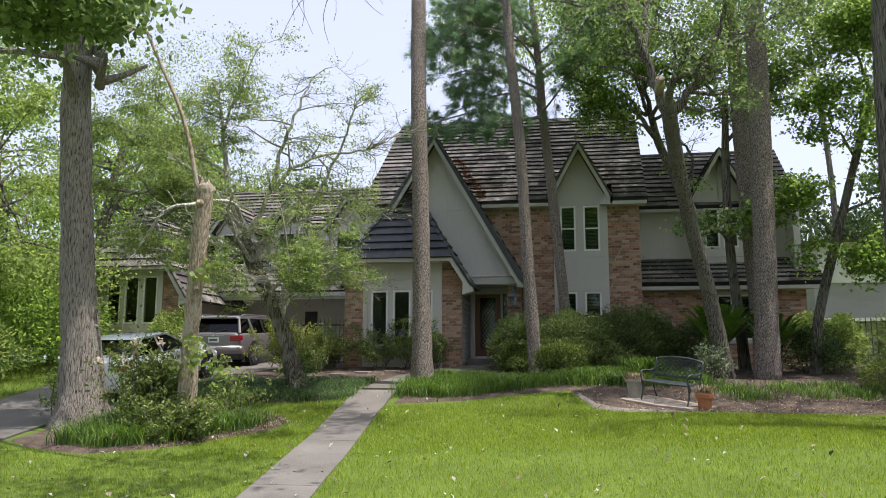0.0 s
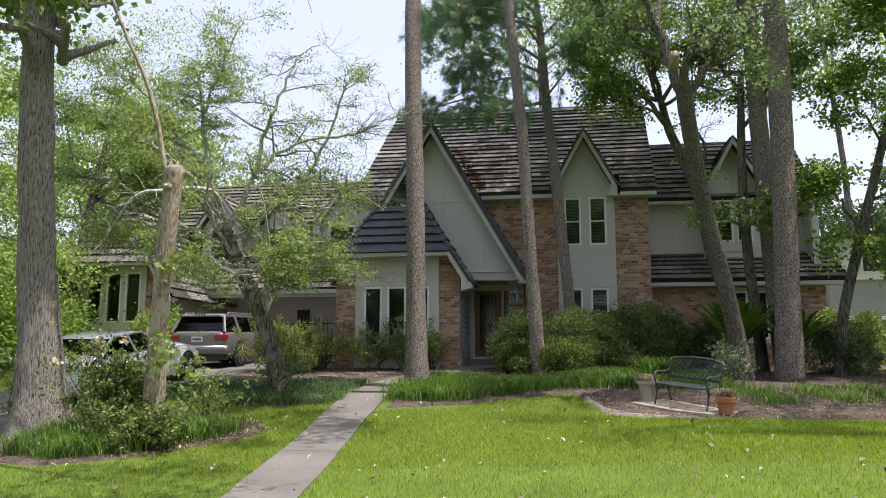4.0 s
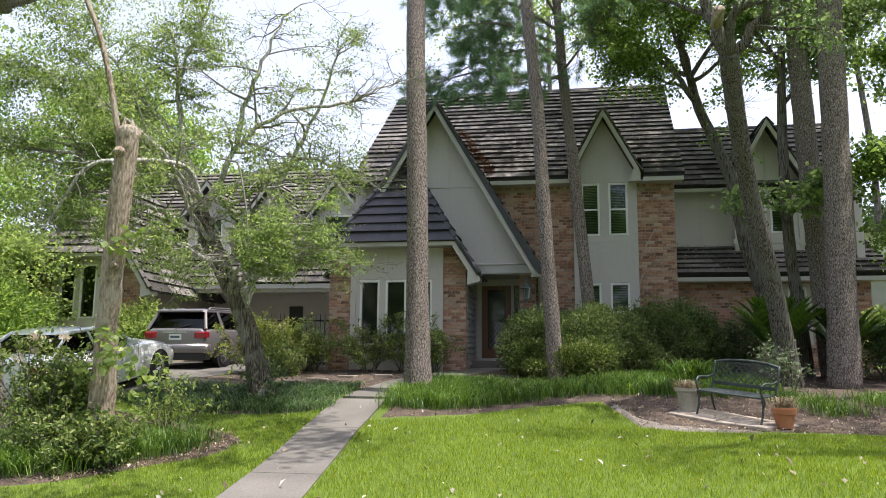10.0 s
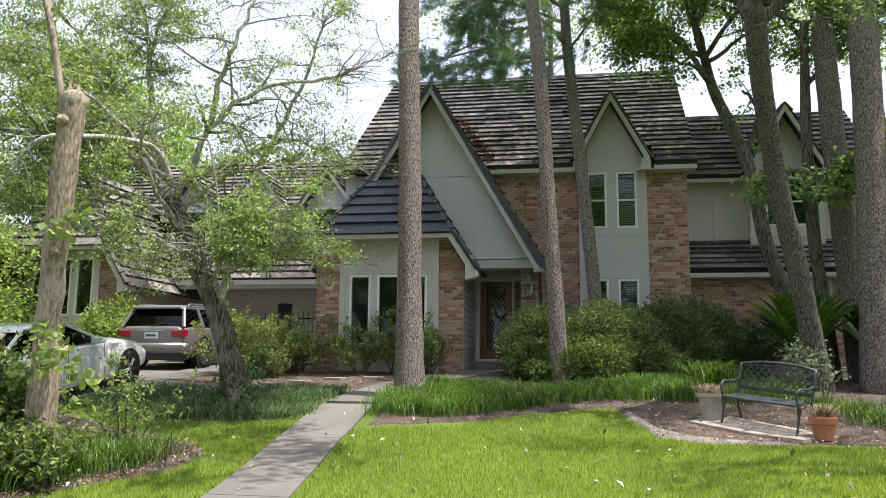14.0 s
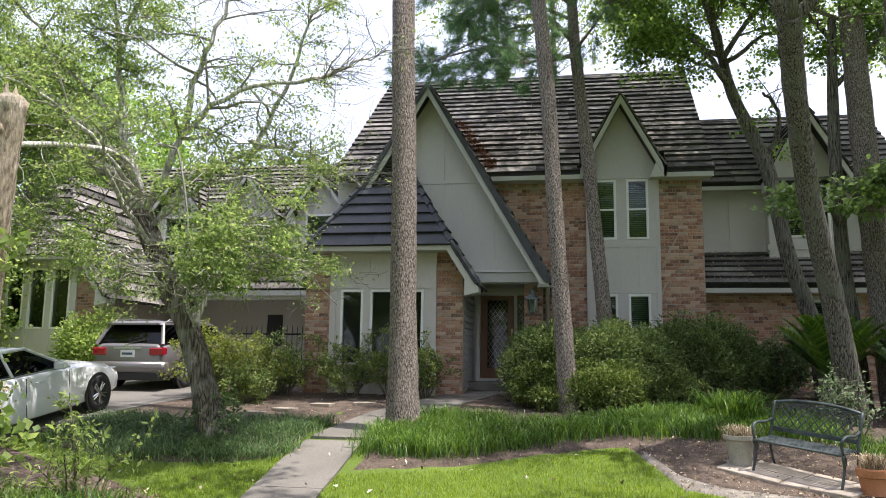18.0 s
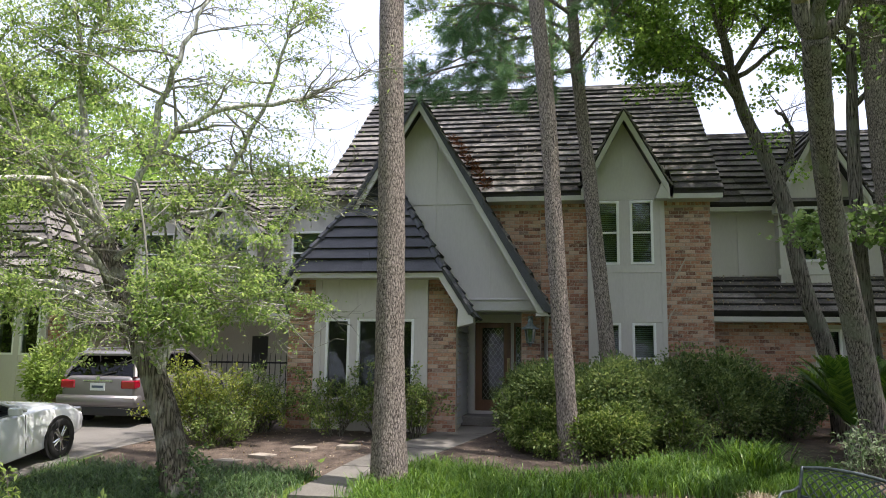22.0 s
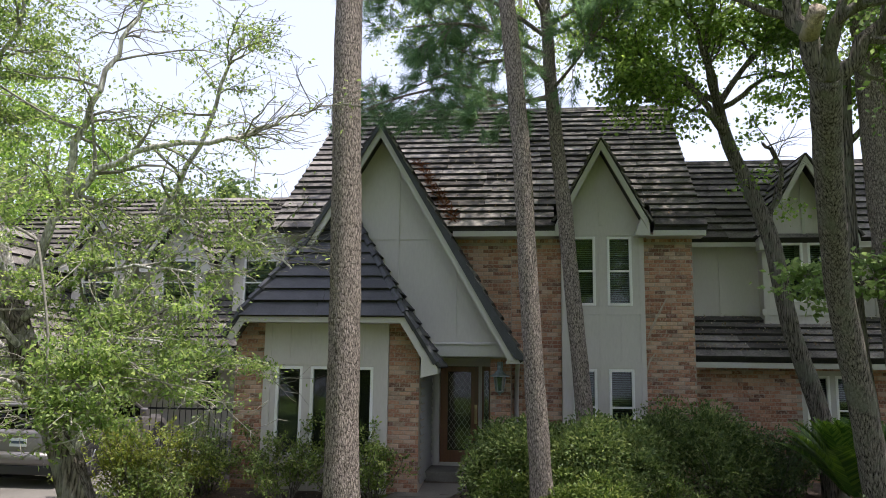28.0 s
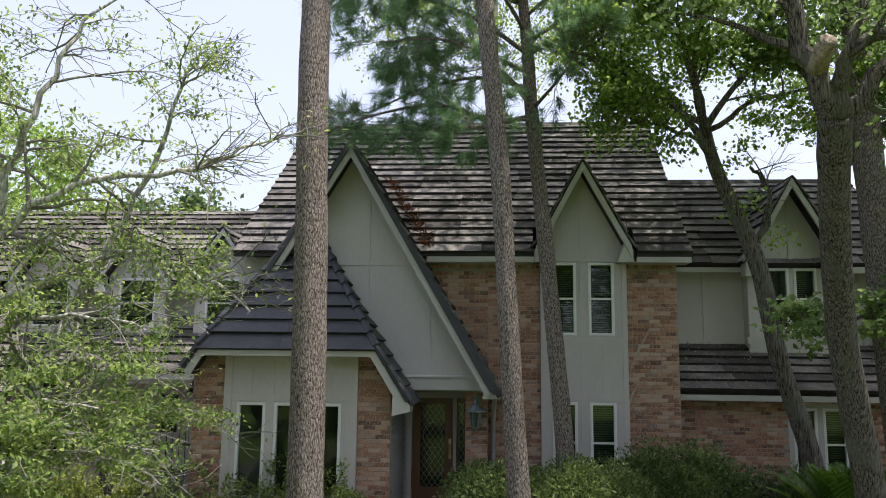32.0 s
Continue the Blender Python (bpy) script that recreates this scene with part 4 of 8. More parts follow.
    for sg in (-1, 1):
        zf, hf = (zleft, (zr - zleft) / k) if sg < 0 else (zfr, hfr)
        for p, q in (((cx + sg * he, ye, ze), (cx, yr, zr)), ((cx + sg * hf, ye, zf), (cx + sg * he, ye, ze))):
            p, q = Vector(p), Vector(q)
            n = max(1, int((q - p).length / 0.30))
            for i in range(n):
                a, b = p + (q - p) * (i / n), p + (q - p) * ((i + 1.15) / n)
                up = Vector((0, -0.01, 0.06))
                hips.tube([a + up, b + up * 0.6], [0.085, 0.06], 6)
    pieces("hip_tile", hips, tile or ROOF, house)
    tr = Mesh()
    tr.box(cx - he, cx + he, ye - 0.02, ye + 0.03, ze - 0.13, ze - 0.02)
    tr.box(cx - he, cx + he, ye + 0.03, yf - 0.07, ze - 0.13, ze - 0.10)
    for sg in (-1, 1):
        zf, hf = (zleft, (zr - zleft) / k) if sg < 0 else (zfr, hfr)
        rake(tr, (cx + sg * (he + 0.0), ze - 0.05), (cx + sg * (hf - 0.03), zf - 0.03), 0.13, ye - 0.016, ye + 0.026)
        if sg > 0:
            tr.prism([(cx + sg * (hf - 0.30), zf - 0.22), (cx + sg * (hf + 0.02), zf - 0.14), (cx + sg * (hf + 0.02), zf - 0.03), (cx + sg * (hf - 0.28), zf + 0.30)], "y", ye - 0.012, ye + 0.45)
    pieces("eave_board", tr, TRIM, house, "pale painted eave and flared return")
    return zr


clipped_bay(-4.88, 1.83, 22.9, 3.52, 4.44, 23.75, [(-5.86, -5.33, 1.78, 3.48), (-5.17, -4.62, 1.78, 3.48), (-4.48, -3.94, 1.78, 3.48)], 0.6, 41, 4.05, ROOF_BAY)
clipped_bay(-15.15, 1.95, 25.0, 3.45, 4.62, 31.0, [(-16.1, -15.55, 2.62, 4.3), (-15.4, -14.85, 2.62, 4.3), (-14.7, -14.15, 2.62, 4.3)], 0.75, 61, 3.45)

# entrance: porch, siding, door, column
part("porch_floor", Mesh().box(-3.1, -1.3, 23.95, 25.0, 1.0, 1.42, 0.02), CONCRETE, house, "raised concrete doorstep")
part("porch_ceiling", Mesh().box(-3.1, -1.2, GYP + 0.1, 25.1, 3.70, 3.78), TRIM, house)
sd_wall = part("siding_wall", Mesh().box(-3.2, -3.07, 22.95, 25.1, GF0, 3.9), SIDING, house, "grey lap-sided porch wall")
z = 1.3
while z < 3.68:
    part("siding_board", Mesh().prism([(-3.07, z), (-3.020, z), (-3.060, z + 0.145), (-3.07, z + 0.145)], "y", 23.12, 24.88), SIDING, sd_wall)
    z += 0.15
part("door_wall", wall_boxes(Mesh(), -3.07, -1.3, 1.42, 3.72, 24.95, 25.15, [(-2.95, -1.76, 1.42, 3.56)]), PAINT, house)
df = Mesh().box(-3.0, -2.88, 24.9, 25.1, 1.42, 3.62, 0.01).box(-2.04, -1.97, 24.9, 25.1, 1.5, 3.52).box(-1.78, -1.7, 24.9, 25.1, 1.42, 3.62).box(-2.88, -1.78, 24.9, 25.1, 3.52, 3.62)
df.box(-2.88, -1.78, 24.92, 25.1, 1.42, 1.49)
part("door_frame", df, PAINT, house)
DOORW = [(-2.87, -2.71), (-2.21, -2.05)]
dm = Mesh()
for a, b in DOORW:
    dm.box(a, b, 24.97, 25.02, 1.49, 3.51)
dm.box(-2.71, -2.21, 24.97, 25.02, 1.49, 1.74).box(-2.71, -2.21, 24.97, 25.02, 3.40, 3.51)
door = part("door", dm, WOOD, house, "dark wooden front door with leaded glass")


def lead_net(x0, x1, z0, z1, y, nx, nz):
    """A net of lead diamonds with a round eye in the middle."""
    mb = Mesh()
    w, h = (x1 - x0) / nx, (z1 - z0) / nz
    for i in range(nx):
        for j in range(nz):
            a, b, c, d = x0 + i * w, x0 + (i + 1) * w, z0 + j * h, z0 + (j + 1) * h
            mb.tube([(a, y, c), (b, y, d)], 0.006, 4, False).tube([(a, y, d), (b, y, c)], 0.006, 4, False)
    mx, mz = (x0 + x1) / 2, z0 + (z1 - z0) * 0.62
    mb.tube([(mx + (x1 - x0) * 0.42 * math.cos(q), y - 0.004, mz + (z1 - z0) * 0.16 * math.sin(q)) for q in (2 * math.pi * n / 16 for n in range(17))], 0.007, 4, False)
    return mb


p = part("glass", Mesh().box(-2.71, -2.21, 24.99, 24.996, 1.74, 3.40), DOORGLASS, door)
part("lead_came", lead_net(-2.69, -2.23, 1.76, 3.38, 24.985, 4, 10), LEAD, door, "curling lead lattice")
part("handle", Mesh().tube([(-2.10, 24.96, 2.62), (-2.10, 24.90, 2.58), (-2.10, 24.89, 2.45), (-2.10, 24.96, 2.38)], 0.012, 8).box(-2.13, -2.07, 24.955, 24.97, 2.3, 2.7, 0.005), BRASS, door, "tarnished brass handle")
sl = part("sidelight", Mesh().box(-1.97, -1.93, 24.97, 25.02, 1.49, 3.52).box(-1.82, -1.78, 24.97, 25.02, 1.49, 3.52).box(-1.93, -1.82, 24.97, 25.02, 1.49, 1.7).box(-1.93, -1.82, 24.97, 25.02, 3.42, 3.52), WOOD, house, "narrow leaded sidelight")
part("glass", Mesh().box(-1.93, -1.82, 24.99, 24.996, 1.7, 3.42), GLASS, sl)
part("lead_came", lead_net(-1.93, -1.82, 1.7, 3.42, 24.985, 1, 12), LEAD, sl)
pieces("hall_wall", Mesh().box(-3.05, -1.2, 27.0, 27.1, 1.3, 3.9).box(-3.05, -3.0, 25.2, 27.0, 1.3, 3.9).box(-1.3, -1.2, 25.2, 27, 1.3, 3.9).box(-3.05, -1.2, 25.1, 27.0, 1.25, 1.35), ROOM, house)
brick_wall("brick_column", -1.75, -1.33, GF0, 3.70, 24.0, 0.46, single=True)
part("downspout", Mesh().tube([(-1.18, 23.4, 3.60), (-1.20, 23.75, 3.42), (-1.22, 24.36, 3.1), (-1.22, 24.36, 2.2), (-1.22, 24.36, 1.3)], 0.045, 8), PIPE, house, "painted rain pipe", True)

# wall lantern on the column
lan = thing("wall_lantern", (-1.55, 23.9, 3.3), "weathered metal wall lantern on the brick column", "lantern")
part("back_plate", Mesh().box(-1.61, -1.49, 23.965, 23.985, 3.05, 3.62, 0.004), PATINA, lan)
part("arm", Mesh().tube([(-1.55, 23.97, 3.50), (-1.55, 23.84, 3.58), (-1.55, 23.76, 3.50)], 0.014, 8), PATINA, lan)
LZ = (-1.55, 23.76, 3.34)
part("cap", Mesh().lathe([(0.0, 0.27), (0.02, 0.25), (0.018, 0.20), (0.04, 0.17), (0.05, 0.11), (0.09, 0.07), (0.13, 0.03), (0.195, 0.005), (0.20, -0.02), (0.03, -0.02)], LZ, 8), PATINA, lan, "flared metal cap")
part("lamp_glass", Mesh().lathe([(0.115, -0.02), (0.07, -0.31), (0.0, -0.32)], LZ, 6), GLASS, lan)
cg = Mesh()
for k in range(6):
    a = 2 * math.pi * k / 6
    cg.tube([(LZ[0] + 0.12 * math.cos(a), LZ[1] + 0.12 * math.sin(a), LZ[2] - 0.02), (LZ[0] + 0.074 * math.cos(a), LZ[1] + 0.074 * math.sin(a), LZ[2] - 0.31)], 0.009, 5)
part("cage", cg.lathe([(0.0, -0.40), (0.02, -0.37), (0.045, -0.34), (0.08, -0.315), (0.08, -0.295)], LZ, 8), PATINA, lan)

# right wing: brick below, boards above a lean-to roof
WLY, WUY = 25.1, 26.1
lw = [(4.78, 5.25, 2.0, 3.42), (5.36, 5.83, 2.0, 3.42)]
brick_wall("brick_wall", 2.43, 7.45, GF0, 3.72, WLY, holes=[(4.68, 5.93, 1.9, 3.52)])
part("window_board", wall_boxes(Mesh(), 4.68, 5.93, 1.9, 3.52, WLY - 0.01, WLY + 0.2, lw), TRIM, house)
for w in lw:
    window(*w, WLY + 0.02)
pieces("side_wall", Mesh().box(7.25, 7.45, WLY + 0.22, 31, GF0, 6.45).prism([(25.9, 6.4), (30.8, 6.4), (28.3, 8.75)], "x", 7.25, 7.42), PAINT, house)
pieces("inner_wall", Mesh().box(2.5, 7.2, 27.0, 27.1, GF0, 6.4).box(2.5, 7.2, WLY + 0.22, 27.0, 3.7, 3.76), ROOM, house)
uw = [(4.62, 5.10, 5.02, 6.34), (5.20, 5.68, 5.02, 6.34)]
pieces("boarded_wall", wall_boxes(Mesh(), 2.43, 4.22, 4.3, 6.5, WUY, WUY + 0.2).box(6.06, 7.35, WUY, WUY + 0.2, 4.3, 6.5), PAINT, house, "greige boarded upper wall")
pieces("batten", Mesh().box(3.35, 3.42, WUY - 0.02, WUY, 4.7, 6.4).box(2.43, 4.22, WUY - 0.02, WUY, 6.3, 6.4).box(6.7, 6.77, WUY - 0.02, WUY, 4.7, 6.4).box(7.2, 7.35, WUY - 0.02, WUY, 4.6, 6.4), PAINT, house)
part("dormer_bay", wall_boxes(Mesh(), 4.22, 6.06, 4.45, 6.6, 25.78, WUY + 0.2, uw).prism([(4.18, 6.6), (6.10, 6.6), (5.14, 8.22)], "y", 25.78, 25.98), PAINT, house, "greige dormer bay with a pointed gable")
pieces("batten", Mesh().box(4.22, 4.34, 25.755, 25.78, 4.6, 6.5).box(5.94, 6.06, 25.755, 25.78, 4.6, 6.5).box(4.17, 6.11, 25.74, 25.78, 4.72, 4.86).box(5.11, 5.18, 25.755, 25.78, 6.4, 8.0), TRIM, house)
for w in uw:
    window(*w, 25.80)


def wing_back(z):
    return 25.82 + max(0.0, z - 6.42) * (28.3 - 25.7) / (8.85 - 6.42) + (0.3 if z <= 6.42 else 0)


ws = math.hypot(28.3 - 25.7, 8.85 - 6.42)
wr = part("roof", slab_poly([(2.43, 25.7, 6.42), (7.62, 25.7, 6.42), (7.62, 28.3, 8.85), (2.43, 28.3, 8.85)], 0.12), ROOF_DARK, house, "weathered dark tiled roof of the wing")
tiles(wr, (2.45, 25.7, 6.42), (7.62, 25.7, 6.42), (0, 2.6, 2.43), ws, lambda d: (0, 5.17), 0.285, 1.1, 71)
part("roof", slab_poly([(2.43, 28.3, 8.85), (7.62, 28.3, 8.85), (7.62, 30.9, 6.42), (2.43, 30.9, 6.42)], 0.12), ROOF, house)
part("ridge_cap", Mesh().prism([(28.17, 8.80), (28.3, 8.92), (28.43, 8.80)], "x", 2.8, 7.62), ROOF, house)
pieces("fascia", Mesh().box(2.45, 4.14, 25.68, 25.73, 6.24, 6.34).box(6.14, 7.6, 25.68, 25.73, 6.22, 6.36), TRIM, house)
gable(5.14, 8.42, 1.05, 6.58, 25.42, wing_back, 0.3, 81, trim=0.13)
ls2 = math.hypot(1.45, 0.95)
lr = part("roof", slab_poly([(2.43, 24.68, 3.76), (8.0, 24.68, 3.76), (7.85, 26.15, 4.72), (2.43, 26.15, 4.72)], 0.1), ROOF_DARK, house, "lean-to tiled roof between the storeys")
tiles(lr, (2.45, 24.68, 3.76), (8.0, 24.68, 3.76), (0, 1.45, 0.95), ls2, lambda d: (0, 5.55 - 0.1 * d), 0.285, 1.1, 91)
ls3 = math.hypot(1.9, 1.25)
lr2 = part("roof", slab_poly([(7.36, 26.15, 4.72), (7.86, 26.15, 4.72), (7.62, 28.05, 5.97), (7.36, 28.05, 5.97)], 0.1), ROOF_DARK, house)
tiles(lr2, (7.36, 26.15, 4.72), (7.86, 26.15, 4.72), (0, 1.9, 1.25), ls3, lambda d: (0, 0.5 - 0.1 * d), 0.285, 1.1, 95)
pieces("fascia", Mesh().box(2.45, 7.95, 24.66, 24.71, 3.56, 3.67).box(2.45, 7.95, 24.71, WLY, 3.56, 3.60), TRIM, house, "pale eave board")
part("vent_pipe", Mesh().lathe([(0.06, 0.0), (0.06, 0.28), (0.10, 0.28), (0.12, 0.33), (0.10, 0.40), (0.0, 0.42)], (4.03, 28.75, 8.58), 12), IRON, house, "short black vent pipe", True)

# left wing behind: lean-to roof, three dormers, carport below
LX0, LX1 = -13.9, -6.5
LE, LEZ, LW, LWZ = 27.5, 3.95, 28.9, 5.42
ll = math.hypot(LW - LE, LWZ - LEZ)
lo = part("roof", slab_poly([(LX0, LE, LEZ), (LX1, LE, LEZ), (LX1, LW, LWZ), (LX0, LW, LWZ)], 0.1), ROOF_DARK, house, "sunlit grey tiled roof over the carport")
tiles(lo, (LX0, LE, LEZ), (LX1, LE, LEZ), (0, LW - LE, LWZ - LEZ), ll, lambda d: (0, LX1 - LX0), 0.3, 1.2, 101)
pieces("fascia", Mesh().box(LX0, LX1, LE - 0.02, LE + 0.03, LEZ - 0.2, LEZ - 0.05).box(LX0, LX1, LE + 0.03, 29.5, LEZ - 0.2, LEZ - 0.16), TRIM, house, "pale eave board")
pieces("boarded_wall", Mesh().box(LX0, LX1, LW - 0.05, LW + 0.15, 5.3, 6.6), PAINT, house)
lu = math.hypot(2.9, 2.25)
lup = part("roof", slab_poly([(LX0 - 3, 28.5, 6.5), (LX1 + 0.1, 28.5, 6.5), (LX1 + 0.1, 31.4, 8.75), (LX0 - 3, 31.4, 8.75)], 0.1), ROOF_DARK, house, "sunlit tiled roof of the left wing")
tiles(lup, (LX0 - 3, 28.5, 6.5), (LX1 + 0.1, 28.5, 6.5), (0, 2.9, 2.25), lu, lambda d: (0, LX1 - LX0 + 3.1), 0.3, 1.3, 111)
part("roof", slab_poly([(LX0 - 3, 31.4, 8.75), (LX1 + 0.1, 31.4, 8.75), (LX1 + 0.1, 34.3, 6.5), (LX0 - 3, 34.3, 6.5)], 0.1), ROOF, house)
pieces("fascia", Mesh().box(LX0 - 3, LX1, 28.48, 28.53, 6.28, 6.43), TRIM, house)
for i, dx in enumerate((-12.92, -10.56, -8.22)):
    wn2 = [(dx - 0.5, dx + 0.5, 5.06, 6.34)]
    part("dormer", wall_boxes(Mesh(), dx - 0.78, dx + 0.78, 4.8, 6.5, 28.35, 28.9, wn2).prism([(dx - 0.80, 6.5), (dx + 0.80, 6.5), (dx, 7.62)], "y", 28.35, 28.5), PAINT, house, "boarded dormer with a sash window")
    window(*wn2[0], 28.37)
    pieces("inner_wall", Mesh().box(dx - 0.7, dx + 0.7, 29.2, 29.3, 5, 6.6), ROOM, house)
    gable(dx, 7.78, 1.0, 6.4, 28.0, lambda z: 28.6 + max(0.0, z - 6.5) * 2.9 / 2.25, 0.3, 121 + 5 * i, trim=0.12)
pieces("carport_wall", Mesh().box(-13.4, -6.5, 29.6, 29.8, GF0, 5.4).box(-6.75, -6.5, 24.7, 29.6, GF0, 5.4), PAINT, house, "greige wall at the back of the carport")
part("carport_post", Mesh().box(-6.98, -6.8, 25.2, 25.38, GF0, 3.8, 0.01), TRIM, house)
part("carport_beam", Mesh().box(-13.3, -6.8, 27.62, 27.78, 3.64, 3.79), TRIM, house)
part("carport_window", Mesh().box(-10.3, -9.8, 29.55, 29.6, 2.3, 3.3), BLACKP, house)
pieces("garage_wall", Mesh().box(-17.3, -17.1, 25.2, 33, GF0, 4.4).box(-13.6, -13.4, 26.0, 33, GF0, 4.4).box(-17.3, -6.5, 33, 33.2, GF0, 6.5), PAINT, house)

# fallen pine needles in the valley
rng = np.random.default_rng(5)
n = 620
tt = rng.uniform(0, 1, n)
vz = 6.5 + tt * 1.9
vx = -4.0 + (8.62 - vz) * 2.95 / 4.84 + 0.12 + np.abs(rng.normal(0, 0.09, n))
vy = E0 + (vz - EZ) * (RY - E0) / (RZ - EZ) + 0.0
P = np.stack([vx, vy, vz + 0.07], 1)
solo("needle_litter", leaf_mesh("needle_litter", P, 0.16, rng, slim=0.06, up=2), RUST, "rusty fallen pine needles caught in the roof valley", "pine needles", kind="stuff")

# leaves and needles strewn over the tiles
rng = np.random.default_rng(6)
x, y = rng.uniform(2.5, 7.8, 520), rng.uniform(24.72, 26.1, 520)
P = [np.stack([x, y, 3.76 + (y - 24.68) * 0.96 / 1.47 + 0.085], 1)]
x, y = rng.uniform(-3.0, 2.2, 700), rng.uniform(24.2, 28.3, 700)
q = np.stack([x, y, EZ + (y - E0) * (RZ - EZ) / (RY - E0) + 0.085], 1)
P.append(q[np.abs(x - 0.55) > 1.05])
P = np.concatenate(P)
solo("roof_litter", leaf_mesh("roof_litter", P, rng.uniform(0.03, 0.085, len(P)), rng, up=2, slim=0.45, fold=0.3), LITTER, "dry leaves and needles strewn over the roof tiles", "leaves", kind="stuff")

# iron fence by the carport
fence = thing("iron_fence", (-7.9, 24.6, land1(-7.9, 24.6)), "black iron railing beside the brick bay", "fence")
gz0 = land1(-7.9, 24.6)
part("rail", Mesh().box(-9.3, -6.75, 24.58, 24.62, gz0 + 1.25, gz0 + 1.29), IRON, fence)
part("rail", Mesh().box(-9.3, -6.75, 24.58, 24.62, gz0 + 0.25, gz0 + 0.29), IRON, fence)
for k in range(19):
    x = -9.25 + k * 0.135
    part("picket", Mesh().tube([(x, 24.6, gz0), (x, 24.6, gz0 + 1.42), (x, 24.6, gz0 + 1.5)], [0.011, 0.011, 0.002], 5), IRON, fence)

# ---------------------------------------------------------------- trees
def wobble(rng, p0, d, length, n=6, bend=0.25, lift=0.0):
    """A crooked line from p0 along d."""
    pts, d = [np.array(p0, float)], unit(np.array(d, float))
    for _ in range(n - 1):
        d = unit(d + rng.normal(size=3) * bend + np.array([0, 0, lift]))
        pts.append(pts[-1] + d * length / (n - 1))
    return np.array(pts)


def refine(pts, per=4):
    """A smooth line through a few given points."""
    p = np.array(pts, float)
    q = np.vstack([2 * p[0] - p[1], p, 2 * p[-1] - p[-2]])
    out = []
    for i in range(1, len(q) - 2):
        for k in range(per):
            t = k / per
            a, b, c, e = q[i - 1], q[i], q[i + 1], q[i + 2]
            out.append(0.5 * (2 * b + (c - a) * t + (2 * a - 5 * b + 4 * c - e) * t * t + (3 * b - a - 3 * c + e) * t ** 3))
    out.append(p[-1])
    return np.array(out)


def sprout(rng, line, r0, r1, n, length, t0=0.25, spread=0.8, along=0.5, lift=0.1, bend=0.25, steps=6, flat=1.0):
    """Side branches of a line: (points, radius at the foot)."""
    out = []
    m = len(line)
    for _ in range(n):
        t = t0 + (1 - t0) * rng.random()
        k = min(int(t * (m - 1)), m - 2)
        tan = unit(line[k + 1] - line[k])
        p = line[k] + (line[k + 1] - line[k]) * (t * (m - 1) - k)
        d = (tan * along + rng.normal(size=3) * spread * 0.6) * np.array([1, 1, flat]) + np.array([0, 0, lift])
        rr = (r0 + (r1 - r0) * t) * rng.uniform(0.4, 0.65)
        out.append((wobble(rng, p, d, length * rng.uniform(0.55, 1.2) * (1.15 - 0.5 * t), steps, bend), max(rr, 0.004)))
    return out


def limb_tube(mb, line, ra, rb, sides):
    n = len(line)
    mb.tube(line, [ra + (rb - ra) * (i / (n - 1)) ** 0.8 for i in range(n)], sides)


def leaves_along(rng, lines, per, spread, level=1.0):
    P = []
    for ln in lines:
        t = rng.uniform(0.15, 1.0, per) * (len(ln) - 1)
        i = np.minimum(t.astype(int), len(ln) - 2)
        f = (t - i)[:, None]
        P.append(ln[i] * (1 - f) + ln[i + 1] * f + rng.normal(size=(per, 3)) * spread * np.array([1, 1, level]))
    return np.concatenate(P)


def trunk_part(tree, pts, radii, bark, sides=14, flare=None, seed=0, name="trunk", label="", rough=1.0, ribs=0.0):
    """A trunk with an uneven round, through a few points."""
    ln = refine(pts, 9)
    rr = np.interp(np.linspace(0, 1, len(ln)), np.linspace(0, 1, len(radii)), radii)
    mb = Mesh().tube(ln, list(rr), sides)
    off = Vector((seed * 3.1, seed * 1.7, 0))
    for i, p in enumerate(mb.v):
        c = ln[min(i // sides, len(ln) - 1)]
        q = Vector(p) - Vector(c)
        s = 1 + rough * (0.07 * noise.noise(Vector(p) * 2.3 + off) + 0.05 * noise.noise(Vector(p) * 7 + off))
        a = math.atan2(q.y, q.x)
        s += ribs * (math.cos(4 * a + 1.3 * p[2]) + 0.5 * math.cos(7 * a - 0.8 * p[2]))
        if flare and i // sides < 9:
            s += flare * (1 - (i // sides) / 9) ** 2 * (0.6 + 0.5 * math.cos(a * 5 + seed))
        mb.v[i] = tuple(Vector(c) + q * s)
    return part(name, mb, bark, tree, label, True), ln


